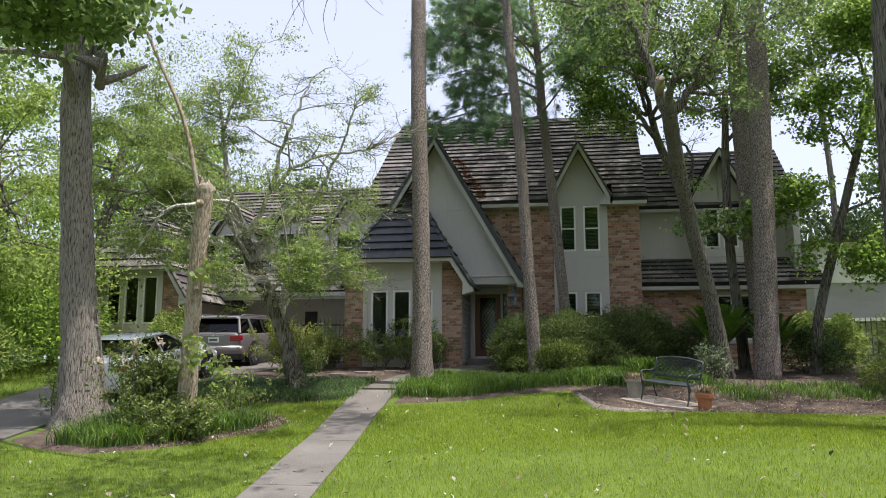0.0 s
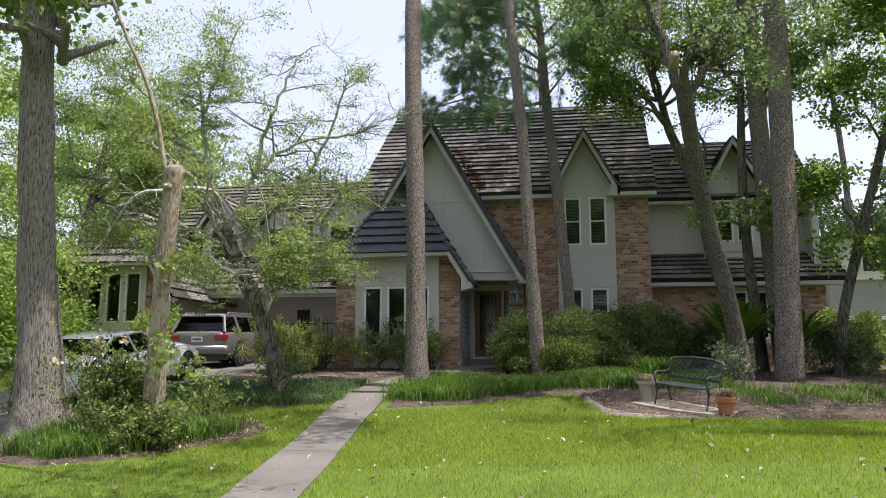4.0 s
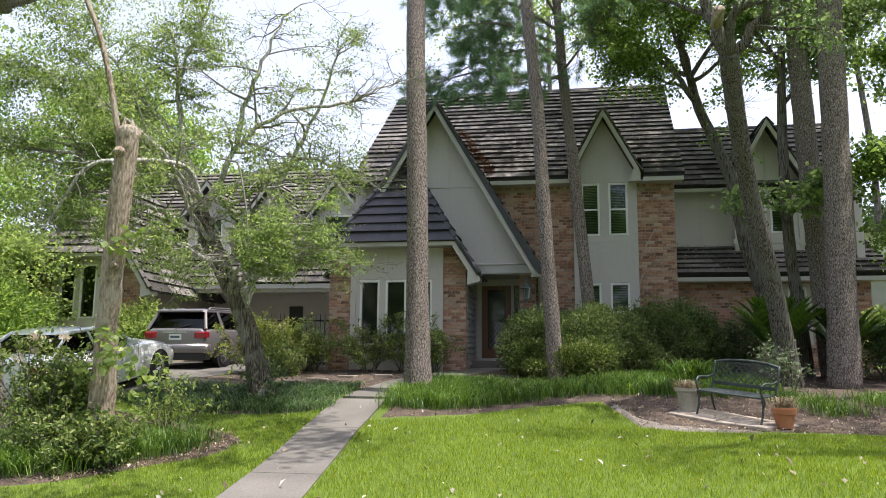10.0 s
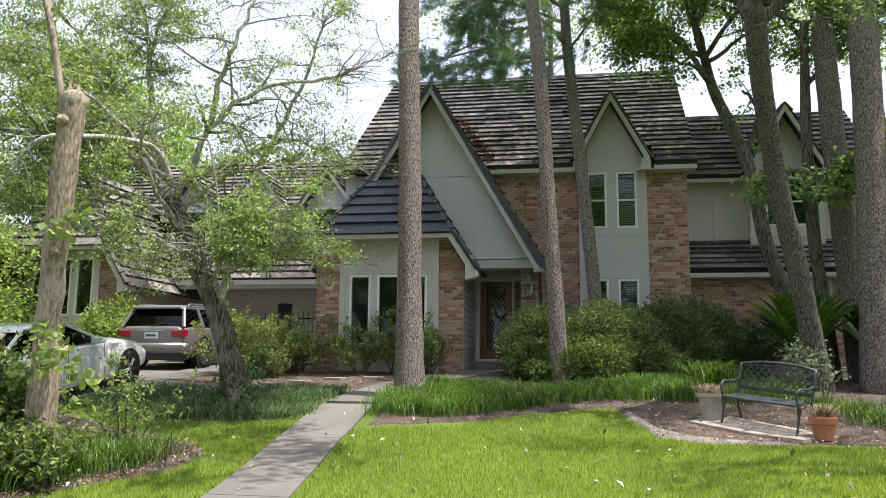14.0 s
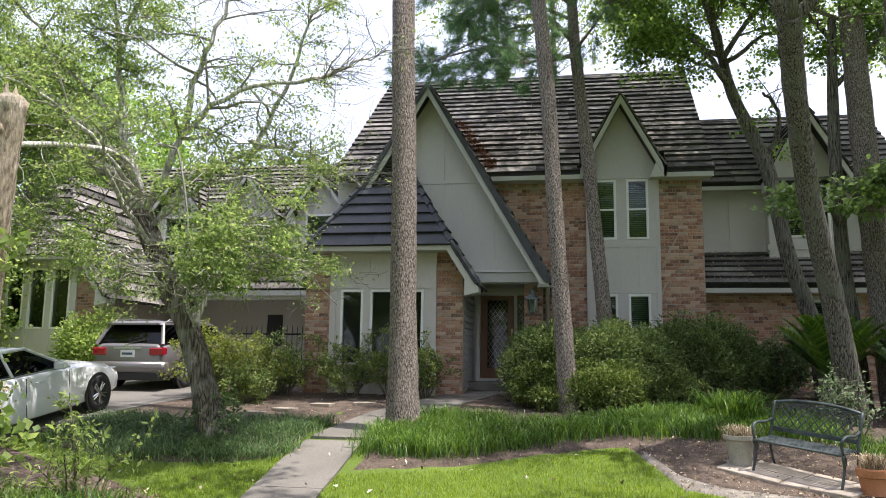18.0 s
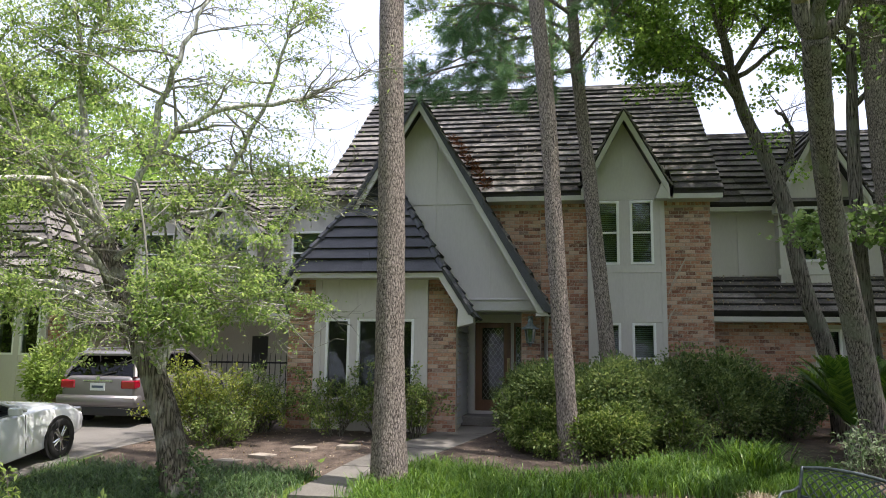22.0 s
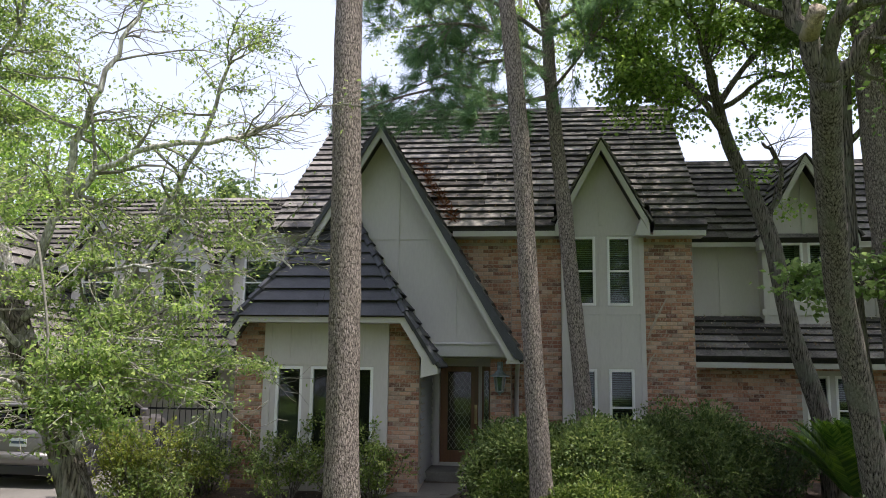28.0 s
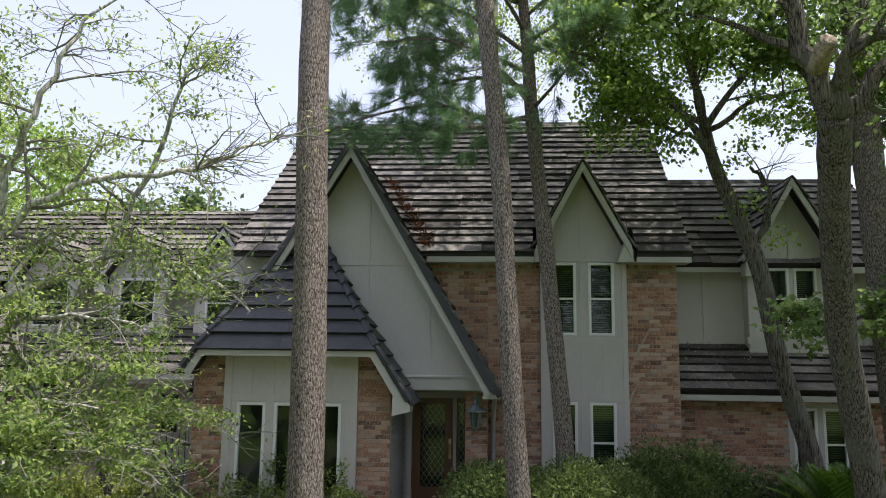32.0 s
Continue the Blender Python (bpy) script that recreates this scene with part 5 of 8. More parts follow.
def broad_tree(name, at, label, trunk, radii, limbs, bark, leaf, seed, leaf_size=0.09, n1=7, n2=6, len1=1.6, len2=0.8, per=14, spread=0.10, flare=0.3, up=0.5, slim=0.6, bare=(), thin=1.0, lift=0.12, high=None, flat=1.0, keep=None, shade_crest=None, twig_mat=None, limb_mat=None, level=None, ribs=0.0):
    """A tree: trunk, limbs through given points, side branches, twigs and a crown of single leaves."""
    rng = np.random.default_rng(seed)
    tree = thing(name, at, label, "tree")
    trunk_part(tree, trunk, radii, bark, 26 if ribs else 16, flare, seed, ribs=ribs)
    twigs, small = [], Mesh()
    for i, (pts, ra, rb) in enumerate(limbs):
        ln = refine(pts, 4)
        ln[1:] += rng.normal(size=(len(ln) - 1, 3)) * 0.03
        mb = Mesh()
        limb_tube(mb, ln, ra, rb, 9)
        part("limb", mb, limb_mat or bark, tree, smooth=True)
        dense = 0.25 if i in bare else 1.0
        size = np.linalg.norm(np.diff(ln, axis=0), axis=1).sum() / 3.0
        for b1, r1 in sprout(rng, ln, ra, rb, max(2, int(n1 * size)), len1, 0.2, 0.9, 0.55, lift, flat=flat):
            limb_tube(small, b1, r1, 0.006, 5)
            for b2, r2 in sprout(rng, b1, r1, 0.006, n2, len2, 0.15, 0.9, 0.5, lift * 0.5, 0.3, 5, flat):
                limb_tube(small, b2, min(r2, 0.008), 0.003, 3)
                if rng.random() < dense * thin:
                    twigs.append(b2)
    part("branchwork", small, twig_mat or bark, tree, kind="stuff")
    if twigs:
        P = leaves_along(rng, twigs, per, spread, level if level else flat)
        if high:
            P = np.concatenate([P, clump_points(rng, *high, 0.55)[0]])
        if keep:
            P = P[rng.random(len(P)) < keep(P)]
        size = np.full(len(P), leaf_size)
        # extra leaf clumps high out of view, added only for the shade they cast
        if shade_crest:
            top = clump_points(rng, *shade_crest, 0.8)[0]
            P, size = np.concatenate([P, top]), np.concatenate([size, np.full(len(top), leaf_size * 1.8)])
        part("crown", leaf_mesh("crown", P, size, rng, at, up=up, slim=slim), leaf, tree, kind="stuff")
    return tree


def clump_points(rng, centre, radii, clumps, each, size, low=-0.6):
    c = unit(rng.normal(size=(clumps, 3))) * rng.uniform(0.45, 1.0, (clumps, 1)) ** 0.6
    c[:, 2] = np.maximum(c[:, 2], low)
    c = np.asarray(centre) + c * np.asarray(radii)
    s = size * rng.uniform(0.5, 1.3, (clumps, 1, 1))
    g = rng.normal(size=(clumps, each, 3)) * np.array([1, 1, 0.6])
    return (c[:, None, :] + g * s).reshape(-1, 3), c


def far_tree(at, height, radius, seed, leaf, clumps=55, each=150, size=0.55, leaf_size=0.2, low=0.35, bark=None, label="leafy green tree behind the house", stout=1.0):
    """A tree further off: trunk, limbs to its clumps of leaves, crown with gaps."""
    rng = np.random.default_rng(seed)
    x, y = at
    z = land1(x, y)
    tree = thing("tree", (x, y, z), label, "tree", "trees in the distance")
    top = (x + rng.normal() * 0.4, y + rng.normal() * 0.4, z + height * 0.8)
    trunk_part(tree, [(x, y, z - 0.1), (x + rng.normal() * 0.2, y, z + height * 0.35), top], [height * 0.022 * stout, height * 0.016 * stout, height * 0.004], bark or BARK_DARK, 9, 0.3, seed)
    cz = z + height * (low + 1) / 2
    P, c = clump_points(rng, (x, y, cz), (radius, radius, height * (1 - low) / 2), clumps, each, size)
    mb = Mesh()
    for q in c[::2]:
        t = rng.uniform(max(0.3, low), max(0.75, low + 0.15))
        b = np.array([x, y, z + height * t * 0.9])
        limb_tube(mb, np.array([b, (b + q) / 2 + rng.normal(size=3) * 0.25 + [0, 0, 0.2], q]), height * 0.006 * stout ** 2, 0.01, 5)
    part("limbwork", mb, bark or BARK_DARK, tree, kind="stuff")
    part("crown", leaf_mesh("crown", P, leaf_size, rng, (x, y, z), up=0.5, slim=0.7), leaf, tree, kind="stuff")


def pine(name, at, label, trunk, radii, branches, seed, tufts=26, side=5, flare=0.08):
    """A pine: plated trunk, boughs, tufts of long needles at the twig ends."""
    rng = np.random.default_rng(seed)
    tree = thing(name, at, label, "tree", "tall pines before the house")
    trunk_part(tree, trunk, radii, BARK_PINE, 16, flare, seed)
    small, ends = Mesh(), []
    for pts, ra in branches:
        ln = refine(pts, 4)
        mb = Mesh()
        limb_tube(mb, ln, ra, 0.012, 7)
        part("bough", mb, BARK_PINE, tree, smooth=True)
        for b1, r1 in sprout(rng, ln, ra, 0.012, side, 1.1, 0.3, 0.8, 0.7, 0.05):
            limb_tube(small, b1, r1 * 0.7, 0.006, 4)
            for b2, r2 in sprout(rng, b1, 0.012, 0.006, 5, 0.5, 0.2, 0.7, 0.8, 0.1, 0.2, 4):
                limb_tube(small, b2, 0.006, 0.004, 3)
                ends += [(b2[-1], b2[-1] - b2[-2]), (b2[2], b2[2] - b2[1])]
    if ends:
        part("twigwork", small, BARK_PINE, tree, kind="stuff")
        P = np.array([e[0] for e in ends])
        D = unit(np.array([e[1] for e in ends]))
        n = len(P)
        d = unit(D[:, None, :] * 0.9 + rng.normal(size=(n, tufts, 3)) * 0.55).reshape(-1, 3)
        p = np.repeat(P, tufts, 0) + rng.normal(size=(n * tufts, 3)) * 0.03
        L = rng.uniform(0.15, 0.28, (n * tufts, 1))
        w = unit(np.cross(d, rng.normal(size=d.shape))) * 0.0055
        V = np.stack([p - w, p + w, p + d * L + np.array([0, 0, -0.02])], 1).reshape(-1, 3)
        part("needles", array_mesh("needles", V, np.arange(len(V)).reshape(-1, 3), at), NEEDLE, tree, kind="stuff")
    return tree


def on(x, y, dz=-0.1):
    return (x, y, land1(x, y) + dz)


# the pale maple with its wide airy crown: full below and towards the drive, bare twigs above and towards the house
def airy(P):
    x, z = P[:, 0], P[:, 2]
    bare = np.clip((x + 7.7) / 2.2, 0, 1) * np.clip((z - 4.4) / 1.1, 0, 1)
    foot = (np.abs(x - 0.46 * (YM - P[:, 1]) + 6.05 + 0.40 * z) < 0.42) & (z < 5.0) & (P[:, 1] < YM + 0.3)
    patch = np.array([noise.noise(Vector(q) * 1.3) for q in P])
    return np.clip(1.0 - 0.6 * bare - 0.03 * np.clip(z - 6, 0, 9), 0.07, 1) * np.where(patch > np.where(z < 5, -0.02, -0.28), 1, 0.12) * np.where(x > -4.5, 0.05, 1) * np.where(foot, 0.12, 1)


YM = 17.55
maple = broad_tree("maple_tree", on(-6.3, YM, 0), "leaning pale-barked maple with sparse lime leaves and dead twigs",
           [(-6.2, YM, 0.45), (-6.5, YM, 1.6), (-6.85, YM, 2.5), (-7.4, YM, 3.5), (-7.75, YM, 4.3)], [0.26, 0.195, 0.17, 0.16, 0.15],
           [([(-7.72, YM, 4.2), (-7.95, YM + 0.1, 4.9), (-8.3, YM + 0.2, 5.9), (-8.55, YM + 0.3, 7.2), (-8.8, YM + 0.3, 8.6)], 0.12, 0.03),
            ([(-7.75, YM, 4.3), (-8.3, YM - 0.3, 5.0), (-9.0, YM - 0.8, 5.35), (-10.2, YM - 1.2, 5.3), (-11.4, YM - 1.4, 5.6)], 0.11, 0.02),
            ([(-7.7, YM, 4.25), (-7.2, YM - 0.2, 5.1), (-6.8, YM - 0.3, 5.65), (-5.95, YM - 0.4, 6.15), (-4.75, YM - 0.3, 6.3), (-4.1, YM - 0.2, 6.65), (-3.6, YM, 6.85)], 0.075, 0.010),
            ([(-6.9, YM - 0.3, 5.6), (-6.6, YM - 0.5, 6.5), (-6.25, YM - 0.5, 7.4), (-6.0, YM - 0.4, 8.1), (-5.6, YM - 0.3, 8.5)], 0.06, 0.010),
            ([(-7.5, YM, 4.7), (-6.7, YM + 0.5, 5.15), (-5.85, YM + 0.7, 5.55), (-4.9, YM + 0.9, 5.25), (-4.2, YM + 0.8, 4.85)], 0.07, 0.012),
            ([(-6.75, YM, 2.4), (-6.65, YM + 0.2, 3.0), (-6.6, YM + 0.5, 4.2), (-6.2, YM + 0.7, 5.4), (-5.6, YM + 0.6, 6.5), (-5.1, YM + 0.4, 7.6), (-4.85, YM + 0.3, 8.1)], 0.10, 0.010),
            ([(-8.3, YM + 0.2, 5.9), (-9.1, YM - 0.3, 6.7), (-9.7, YM - 0.6, 7.6), (-10.3, YM - 0.8, 8.3)], 0.06, 0.012),
            ([(-8.0, YM + 0.1, 5.0), (-8.8, YM + 0.9, 5.6), (-9.9, YM + 1.6, 6.3), (-11.2, YM + 2.2, 7.0)], 0.07, 0.012),
            ([(-7.2, YM, 3.2), (-7.9, YM - 0.8, 3.6), (-8.9, YM - 1.5, 3.85), (-10.0, YM - 2.0, 3.9)], 0.06, 0.010),
            ([(-7.0, YM, 2.9), (-6.3, YM - 0.7, 3.5), (-5.6, YM - 1.2, 3.8), (-4.9, YM - 1.4, 3.75)], 0.05, 0.010),
            ([(-7.4, YM, 3.6), (-7.6, YM - 1.0, 4.4), (-7.2, YM - 2.0, 4.9), (-6.7, YM - 2.7, 5.0)], 0.05, 0.010),
            ([(-8.3, YM + 0.2, 5.9), (-9.3, YM + 0.6, 6.6), (-10.4, YM + 0.9, 7.2), (-11.6, YM + 1.0, 7.6)], 0.06, 0.010),
            ([(-8.0, YM, 5.0), (-8.9, YM - 0.9, 6.0), (-9.8, YM - 1.5, 6.6), (-10.8, YM - 1.9, 7.0)], 0.06, 0.010),
            ([(-8.55, YM + 0.3, 7.2), (-8.0, YM - 0.1, 8.0), (-7.6, YM - 0.3, 8.7), (-7.3, YM - 0.4, 9.3)], 0.04, 0.010),
            ([(-7.8, YM, 4.6), (-8.1, YM - 1.0, 5.3), (-8.4, YM - 1.9, 5.7), (-8.7, YM - 2.6, 5.8)], 0.05, 0.010),
            ([(-6.8, YM, 2.6), (-6.0, YM - 0.5, 3.1), (-5.2, YM - 0.9, 3.4), (-4.5, YM - 1.0, 3.3)], 0.045, 0.008),
            ([(-6.9, YM, 2.8), (-6.2, YM + 0.4, 3.3), (-5.5, YM + 0.7, 3.6), (-4.8, YM + 0.8, 3.5)], 0.045, 0.008),
            ([(-6.7, YM, 2.3), (-6.4, YM - 0.9, 2.9), (-6.0, YM - 1.6, 3.1), (-5.6, YM - 2.1, 3.0)], 0.04, 0.008),
            ([(-7.1, YM, 3.0), (-7.5, YM - 0.9, 3.4), (-7.8, YM - 1.7, 3.5), (-7.9, YM - 2.4, 3.3)], 0.04, 0.008),
            ([(-7.3, YM, 3.3), (-8.0, YM + 0.5, 3.7), (-8.8, YM + 0.9, 3.8), (-9.5, YM + 1.2, 3.6)], 0.045, 0.008),
            ([(-7.6, YM, 4.0), (-6.7, YM - 0.3, 4.5), (-5.7, YM - 0.6, 4.7), (-4.8, YM - 0.7, 4.5)], 0.05, 0.008),
            ([(-7.6, YM, 3.9), (-8.5, YM - 0.7, 4.3), (-9.6, YM - 1.2, 4.4), (-10.8, YM - 1.5, 4.2)], 0.05, 0.008)],
           BARK_PALE, LEAF_MAPLE, 7, 0.062, 12, 8, 1.4, 0.8, 62, 0.11, 0.35, 1.3, 0.55, bare=(3,), thin=0.95, flat=0.24, lift=0.03, level=0.14, ribs=0.12, keep=airy, twig_mat=TWIG_PALE, limb_mat=PALE_LIMB, high=((-9.9, 17.4, 8.0), (2.3, 1.9, 1.5), 64, 150))

mb = Mesh()
limb_tube(mb, refine([(-6.7, 16.1, 5.0), (-6.3, 15.8, 4.85), (-6.07, 15.6, 4.68), (-5.9, 15.6, 3.9), (-5.87, 15.6, 3.6), (-5.79, 15.6, 2.8), (-5.65, 15.6, 2.72), (-5.47, 15.6, 2.77)], 4), 0.02, 0.008, 6)
part("dead_branch", mb, TWIG_PALE, maple, "bleached hanging dead branch", True)
rng = np.random.default_rng(16)
mb = Mesh()
ln = refine([(-7.7, 17.45, 4.5), (-7.66, 16.8, 5.0), (-7.58, 15.6, 4.85), (-7.5, 14.3, 4.5), (-7.7, 14.05, 4.42), (-7.95, 14.0, 4.25), (-8.25, 14.1, 3.92), (-8.6, 14.2, 3.5)], 4)
limb_tube(mb, ln, 0.055, 0.018, 8)
for b1, r1 in sprout(rng, ln, 0.02, 0.006, 16, 0.75, 0.35, 0.8, 0.6, 0.05, 0.3, 6):
    limb_tube(mb, b1, 0.009, 0.003, 4)
part("bleached_limb", mb, PALE_LIMB, maple, "bleached bare limb drooping past the stump", True)

rng = np.random.default_rng(15)
P, _ = clump_points(rng, (-6.2, YM - 0.2, 0.95), (0.38, 0.3, 0.42), 16, 26, 0.13)
part("ivy", leaf_mesh("ivy", P, 0.07, rng, on(-6.3, YM, 0), up=0.6, slim=0.8), LEAF_DEEP, maple, "dark ivy round the foot", kind="stuff")

# dead stump with its whip and the creeper round it
stump = thing("dead_tree_stump", on(-6.75, 13.1, 0), "tall broken dead trunk with peeling bark", "tree stump")
trunk_part(stump, [(-6.82, 13.2, 0.0), (-6.72, 13.1, 1.5), (-6.62, 12.95, 2.7), (-6.50, 12.85, 3.7), (-6.42, 12.8, 4.5)], [0.19, 0.15, 0.145, 0.145, 0.145], BARK_DEAD, 20, 0.35, 4, rough=2.6)
part("broken_top", Mesh().lathe([(0.135, -0.10), (0.147, -0.03), (0.142, 0.03), (0.10, 0.08), (0.05, 0.09), (0.0, 0.06)], (-6.42, 12.8, 4.47), 11).lathe([(0.05, -0.02), (0.035, 0.09), (0.008, 0.2)], (-6.51, 12.82, 4.5), 6).lathe([(0.045, -0.02), (0.03, 0.06), (0.006, 0.13)], (-6.36, 12.77, 4.5), 6), BARK_DEAD, stump, "splintered end")
mb = Mesh()
ln = refine([(-6.55, 12.8, 4.3), (-6.62, 12.78, 4.65), (-6.75, 12.75, 5.27), (-6.99, 12.75, 6.01), (-7.38, 12.75, 6.8), (-7.8, 12.7, 7.7)], 5)
limb_tube(mb, ln, 0.05, 0.03, 7)
part("whip", mb, BARK_DEAD, stump, "long bare stem", True)
part("knot", Mesh().lathe([(0.0, -0.10), (0.06, -0.06), (0.075, 0.0), (0.05, 0.05), (0.025, 0.05), (0.0, 0.02)], (-6.46, 12.68, 4.16), 9, "y"), BARK_DEAD, stump, "swollen knot", True)
for p, q in (((-6.60, 12.82, 3.28), 1.0), ((-6.52, 12.82, 2.62), 0.75)):
    part("knot", Mesh().lathe([(0.0, -0.08 * q), (0.06 * q, -0.055 * q), (0.08 * q, 0.0), (0.06 * q, 0.06 * q), (0.0, 0.085 * q)], p, 9), BARK_DEAD, stump, "swollen knot", True)
rng = np.random.default_rng(12)
P = np.concatenate([clump_points(rng, c, (0.14, 0.14, v), k, 9, 0.08)[0] for c, v, k in (((-6.36, 12.75, 2.95), 0.22, 6), ((-6.52, 12.8, 1.5), 0.35, 7), ((-6.95, 12.9, 1.2), 0.2, 4), ((-6.1, 12.8, 1.1), 0.3, 5))])
part("creeper_leaves", leaf_mesh("creeper", P, 0.115, rng, on(-6.75, 13.1, 0), up=0.4, slim=0.85, fold=0.2), LEAF_LIME, stump, "broad lime creeper leaves", kind="stuff")

# the big oak by the drive, its crown hanging over the view
oak = thing("oak_tree", on(-9.0, 13.7, 0), "massive oak with furrowed grey bark and a broad leafy crown", "tree")
trunk_part(oak, [on(-9.17, 13.7, -0.15), (-9.25, 13.7, 1.0), (-9.48, 13.7, 3.0), (-9.76, 13.7, 6.0), (-9.9, 13.7, 9.5)], [0.53, 0.40, 0.32, 0.29, 0.26], BARK_OAK, 34, 0.42, 2, rough=1.5)
rng = np.random.default_rng(31)
mb = Mesh()
for a, zz, l in ((0.3, 7.0, 1.1), (-1.4, 7.2, 1.6), (2.6, 7.6, 3.5), (3.6, 7.4, 3.2), (1.7, 8.2, 3.4), (-0.8, 6.9, 1.1)):
    limb_tube(mb, wobble(rng, (-9.3, 13.7, zz), (math.cos(a), math.sin(a), 0.25), l, 7, 0.15), 0.11, 0.03, 8)
limb_tube(mb, refine([(-9.7, 13.6, 6.6), (-9.3, 12.4, 7.3), (-8.3, 11.0, 7.4), (-6.9, 10.0, 7.2)], 5), 0.10, 0.02, 8)
part("limbwork", mb, BARK_OAK, oak, kind="stuff")
mb = Mesh()
limb_tube(mb, refine([(-9.5, 13.7, 8.0), (-7.5, 13.4, 8.9), (-5.4, 13.1, 9.2), (-3.6, 13.0, 9.0)], 5), 0.08, 0.015, 7)
for k in range(11):
    limb_tube(mb, wobble(rng, (-4.9 + k * 0.13, 13.1, 9.05), (rng.normal() * 0.35, rng.normal() * 0.2, -1), rng.uniform(1.2, 1.9), 8, 0.22), 0.012, 0.004, 4)
part("bough", mb, BARK_OAK, oak, "long bough with hanging bare twigs", True)
# unseen bough with clumps P5 and P6, added to dapple lawn and walk
mb = Mesh()
limb_tube(mb, refine([(-9.75, 13.6, 8.6), (-7.8, 12.4, 9.5), (-5.2, 11.0, 10.0), (-2.6, 10.0, 9.8), (-1.2, 9.6, 9.6)], 5), 0.10, 0.02, 8)
limb_tube(mb, refine([(-5.2, 11.0, 10.0), (-3.4, 12.6, 10.8), (-0.8, 13.9, 11.0)], 5), 0.06, 0.015, 7)
part("bough", mb, BARK_OAK, oak, "unseen leafy bough over the lawn, added for shade", True)
P5, _ = clump_points(rng, (-2.4, 9.6, 9.7), (1.9, 2.2, 0.6), 16, 95, 0.36)
P6, _ = clump_points(rng, (-1.0, 13.7, 11.1), (1.7, 1.6, 0.5), 15, 95, 0.34)
P1, _ = clump_points(rng, (-7.5, 10.0, 7.0), (1.5, 1.0, 0.75), 50, 85, 0.32)
P2, _ = clump_points(rng, (-11.5, 13.0, 9.6), (2.9, 4.0, 2.4), 65, 90, 0.5)
P3, _ = clump_points(rng, (-8.9, 10.6, 7.6), (1.2, 0.9, 0.8), 30, 70, 0.36)
# P4: unseen clump added to shade the upper trunk
P4, _ = clump_points(rng, (-7.9, 13.4, 9.9), (1.0, 1.1, 0.6), 34, 90, 0.34)
part("crown", leaf_mesh("crown", np.concatenate([P1, P2, P3, P4, P5, P6]), 0.145, rng, on(-9.0, 13.7, 0), up=0.25, slim=0.85, fold=0.15), LEAF_OAK, oak, kind="stuff")

# pines
pine("pine_tree", on(-3.4, 18.3, 0), "tall straight pine with plated grey-brown bark", [on(-3.38, 18.25), (-3.42, 18.28, 2.5), (-3.46, 18.33, 5.0), (-3.56, 18.45, 8.0), (-3.65, 18.8, 12.0), (-3.7, 19.0, 17.0)], [0.285, 0.225, 0.21, 0.2, 0.185, 0.13],
     [([(-3.7, 18.9, 14.5), (-2.5, 18.6, 15.2), (-1.4, 18.4, 15.4)], 0.05), ([(-3.7, 18.9, 15), (-4.8, 19.2, 15.8), (-5.8, 19.4, 15.9)], 0.05), ([(-3.7, 19, 16), (-3.4, 17.8, 16.8), (-3.2, 16.9, 17)], 0.05), ([(-3.7, 19, 16.5), (-3.6, 20.0, 17.2), (-3.5, 21, 17.4)], 0.05)], 3, 16, 6)
pine("pine_tree", on(-0.78, 20.4, 0), "slender leaning pine rising out of a shrub", [on(-0.76, 20.4), (-0.82, 20.42, 2.2), (-0.96, 20.5, 4.5), (-1.1, 20.6, 7.2), (-1.35, 20.7, 10.0), (-1.6, 20.8, 14.0)], [0.20, 0.17, 0.155, 0.15, 0.14, 0.09],
     [([(-1.5, 20.75, 12.0), (-0.6, 20.3, 12.4), (0.4, 20.0, 12.5)], 0.05), ([(-1.5, 20.75, 12.4), (-2.6, 20.5, 12.6), (-3.5, 20.3, 12.4)], 0.05), ([(-1.45, 20.7, 11.2), (-1.7, 21.8, 11.6), (-1.9, 22.8, 11.6)], 0.05), ([(-1.4, 20.7, 10.6), (-2.3, 20.9, 10.9), (-3.1, 21.1, 10.7)], 0.04), ([(-1.5, 20.75, 11.6), (-2.4, 21.2, 12.0), (-3.2, 21.6, 11.9)], 0.05)], 5, 36, 12)
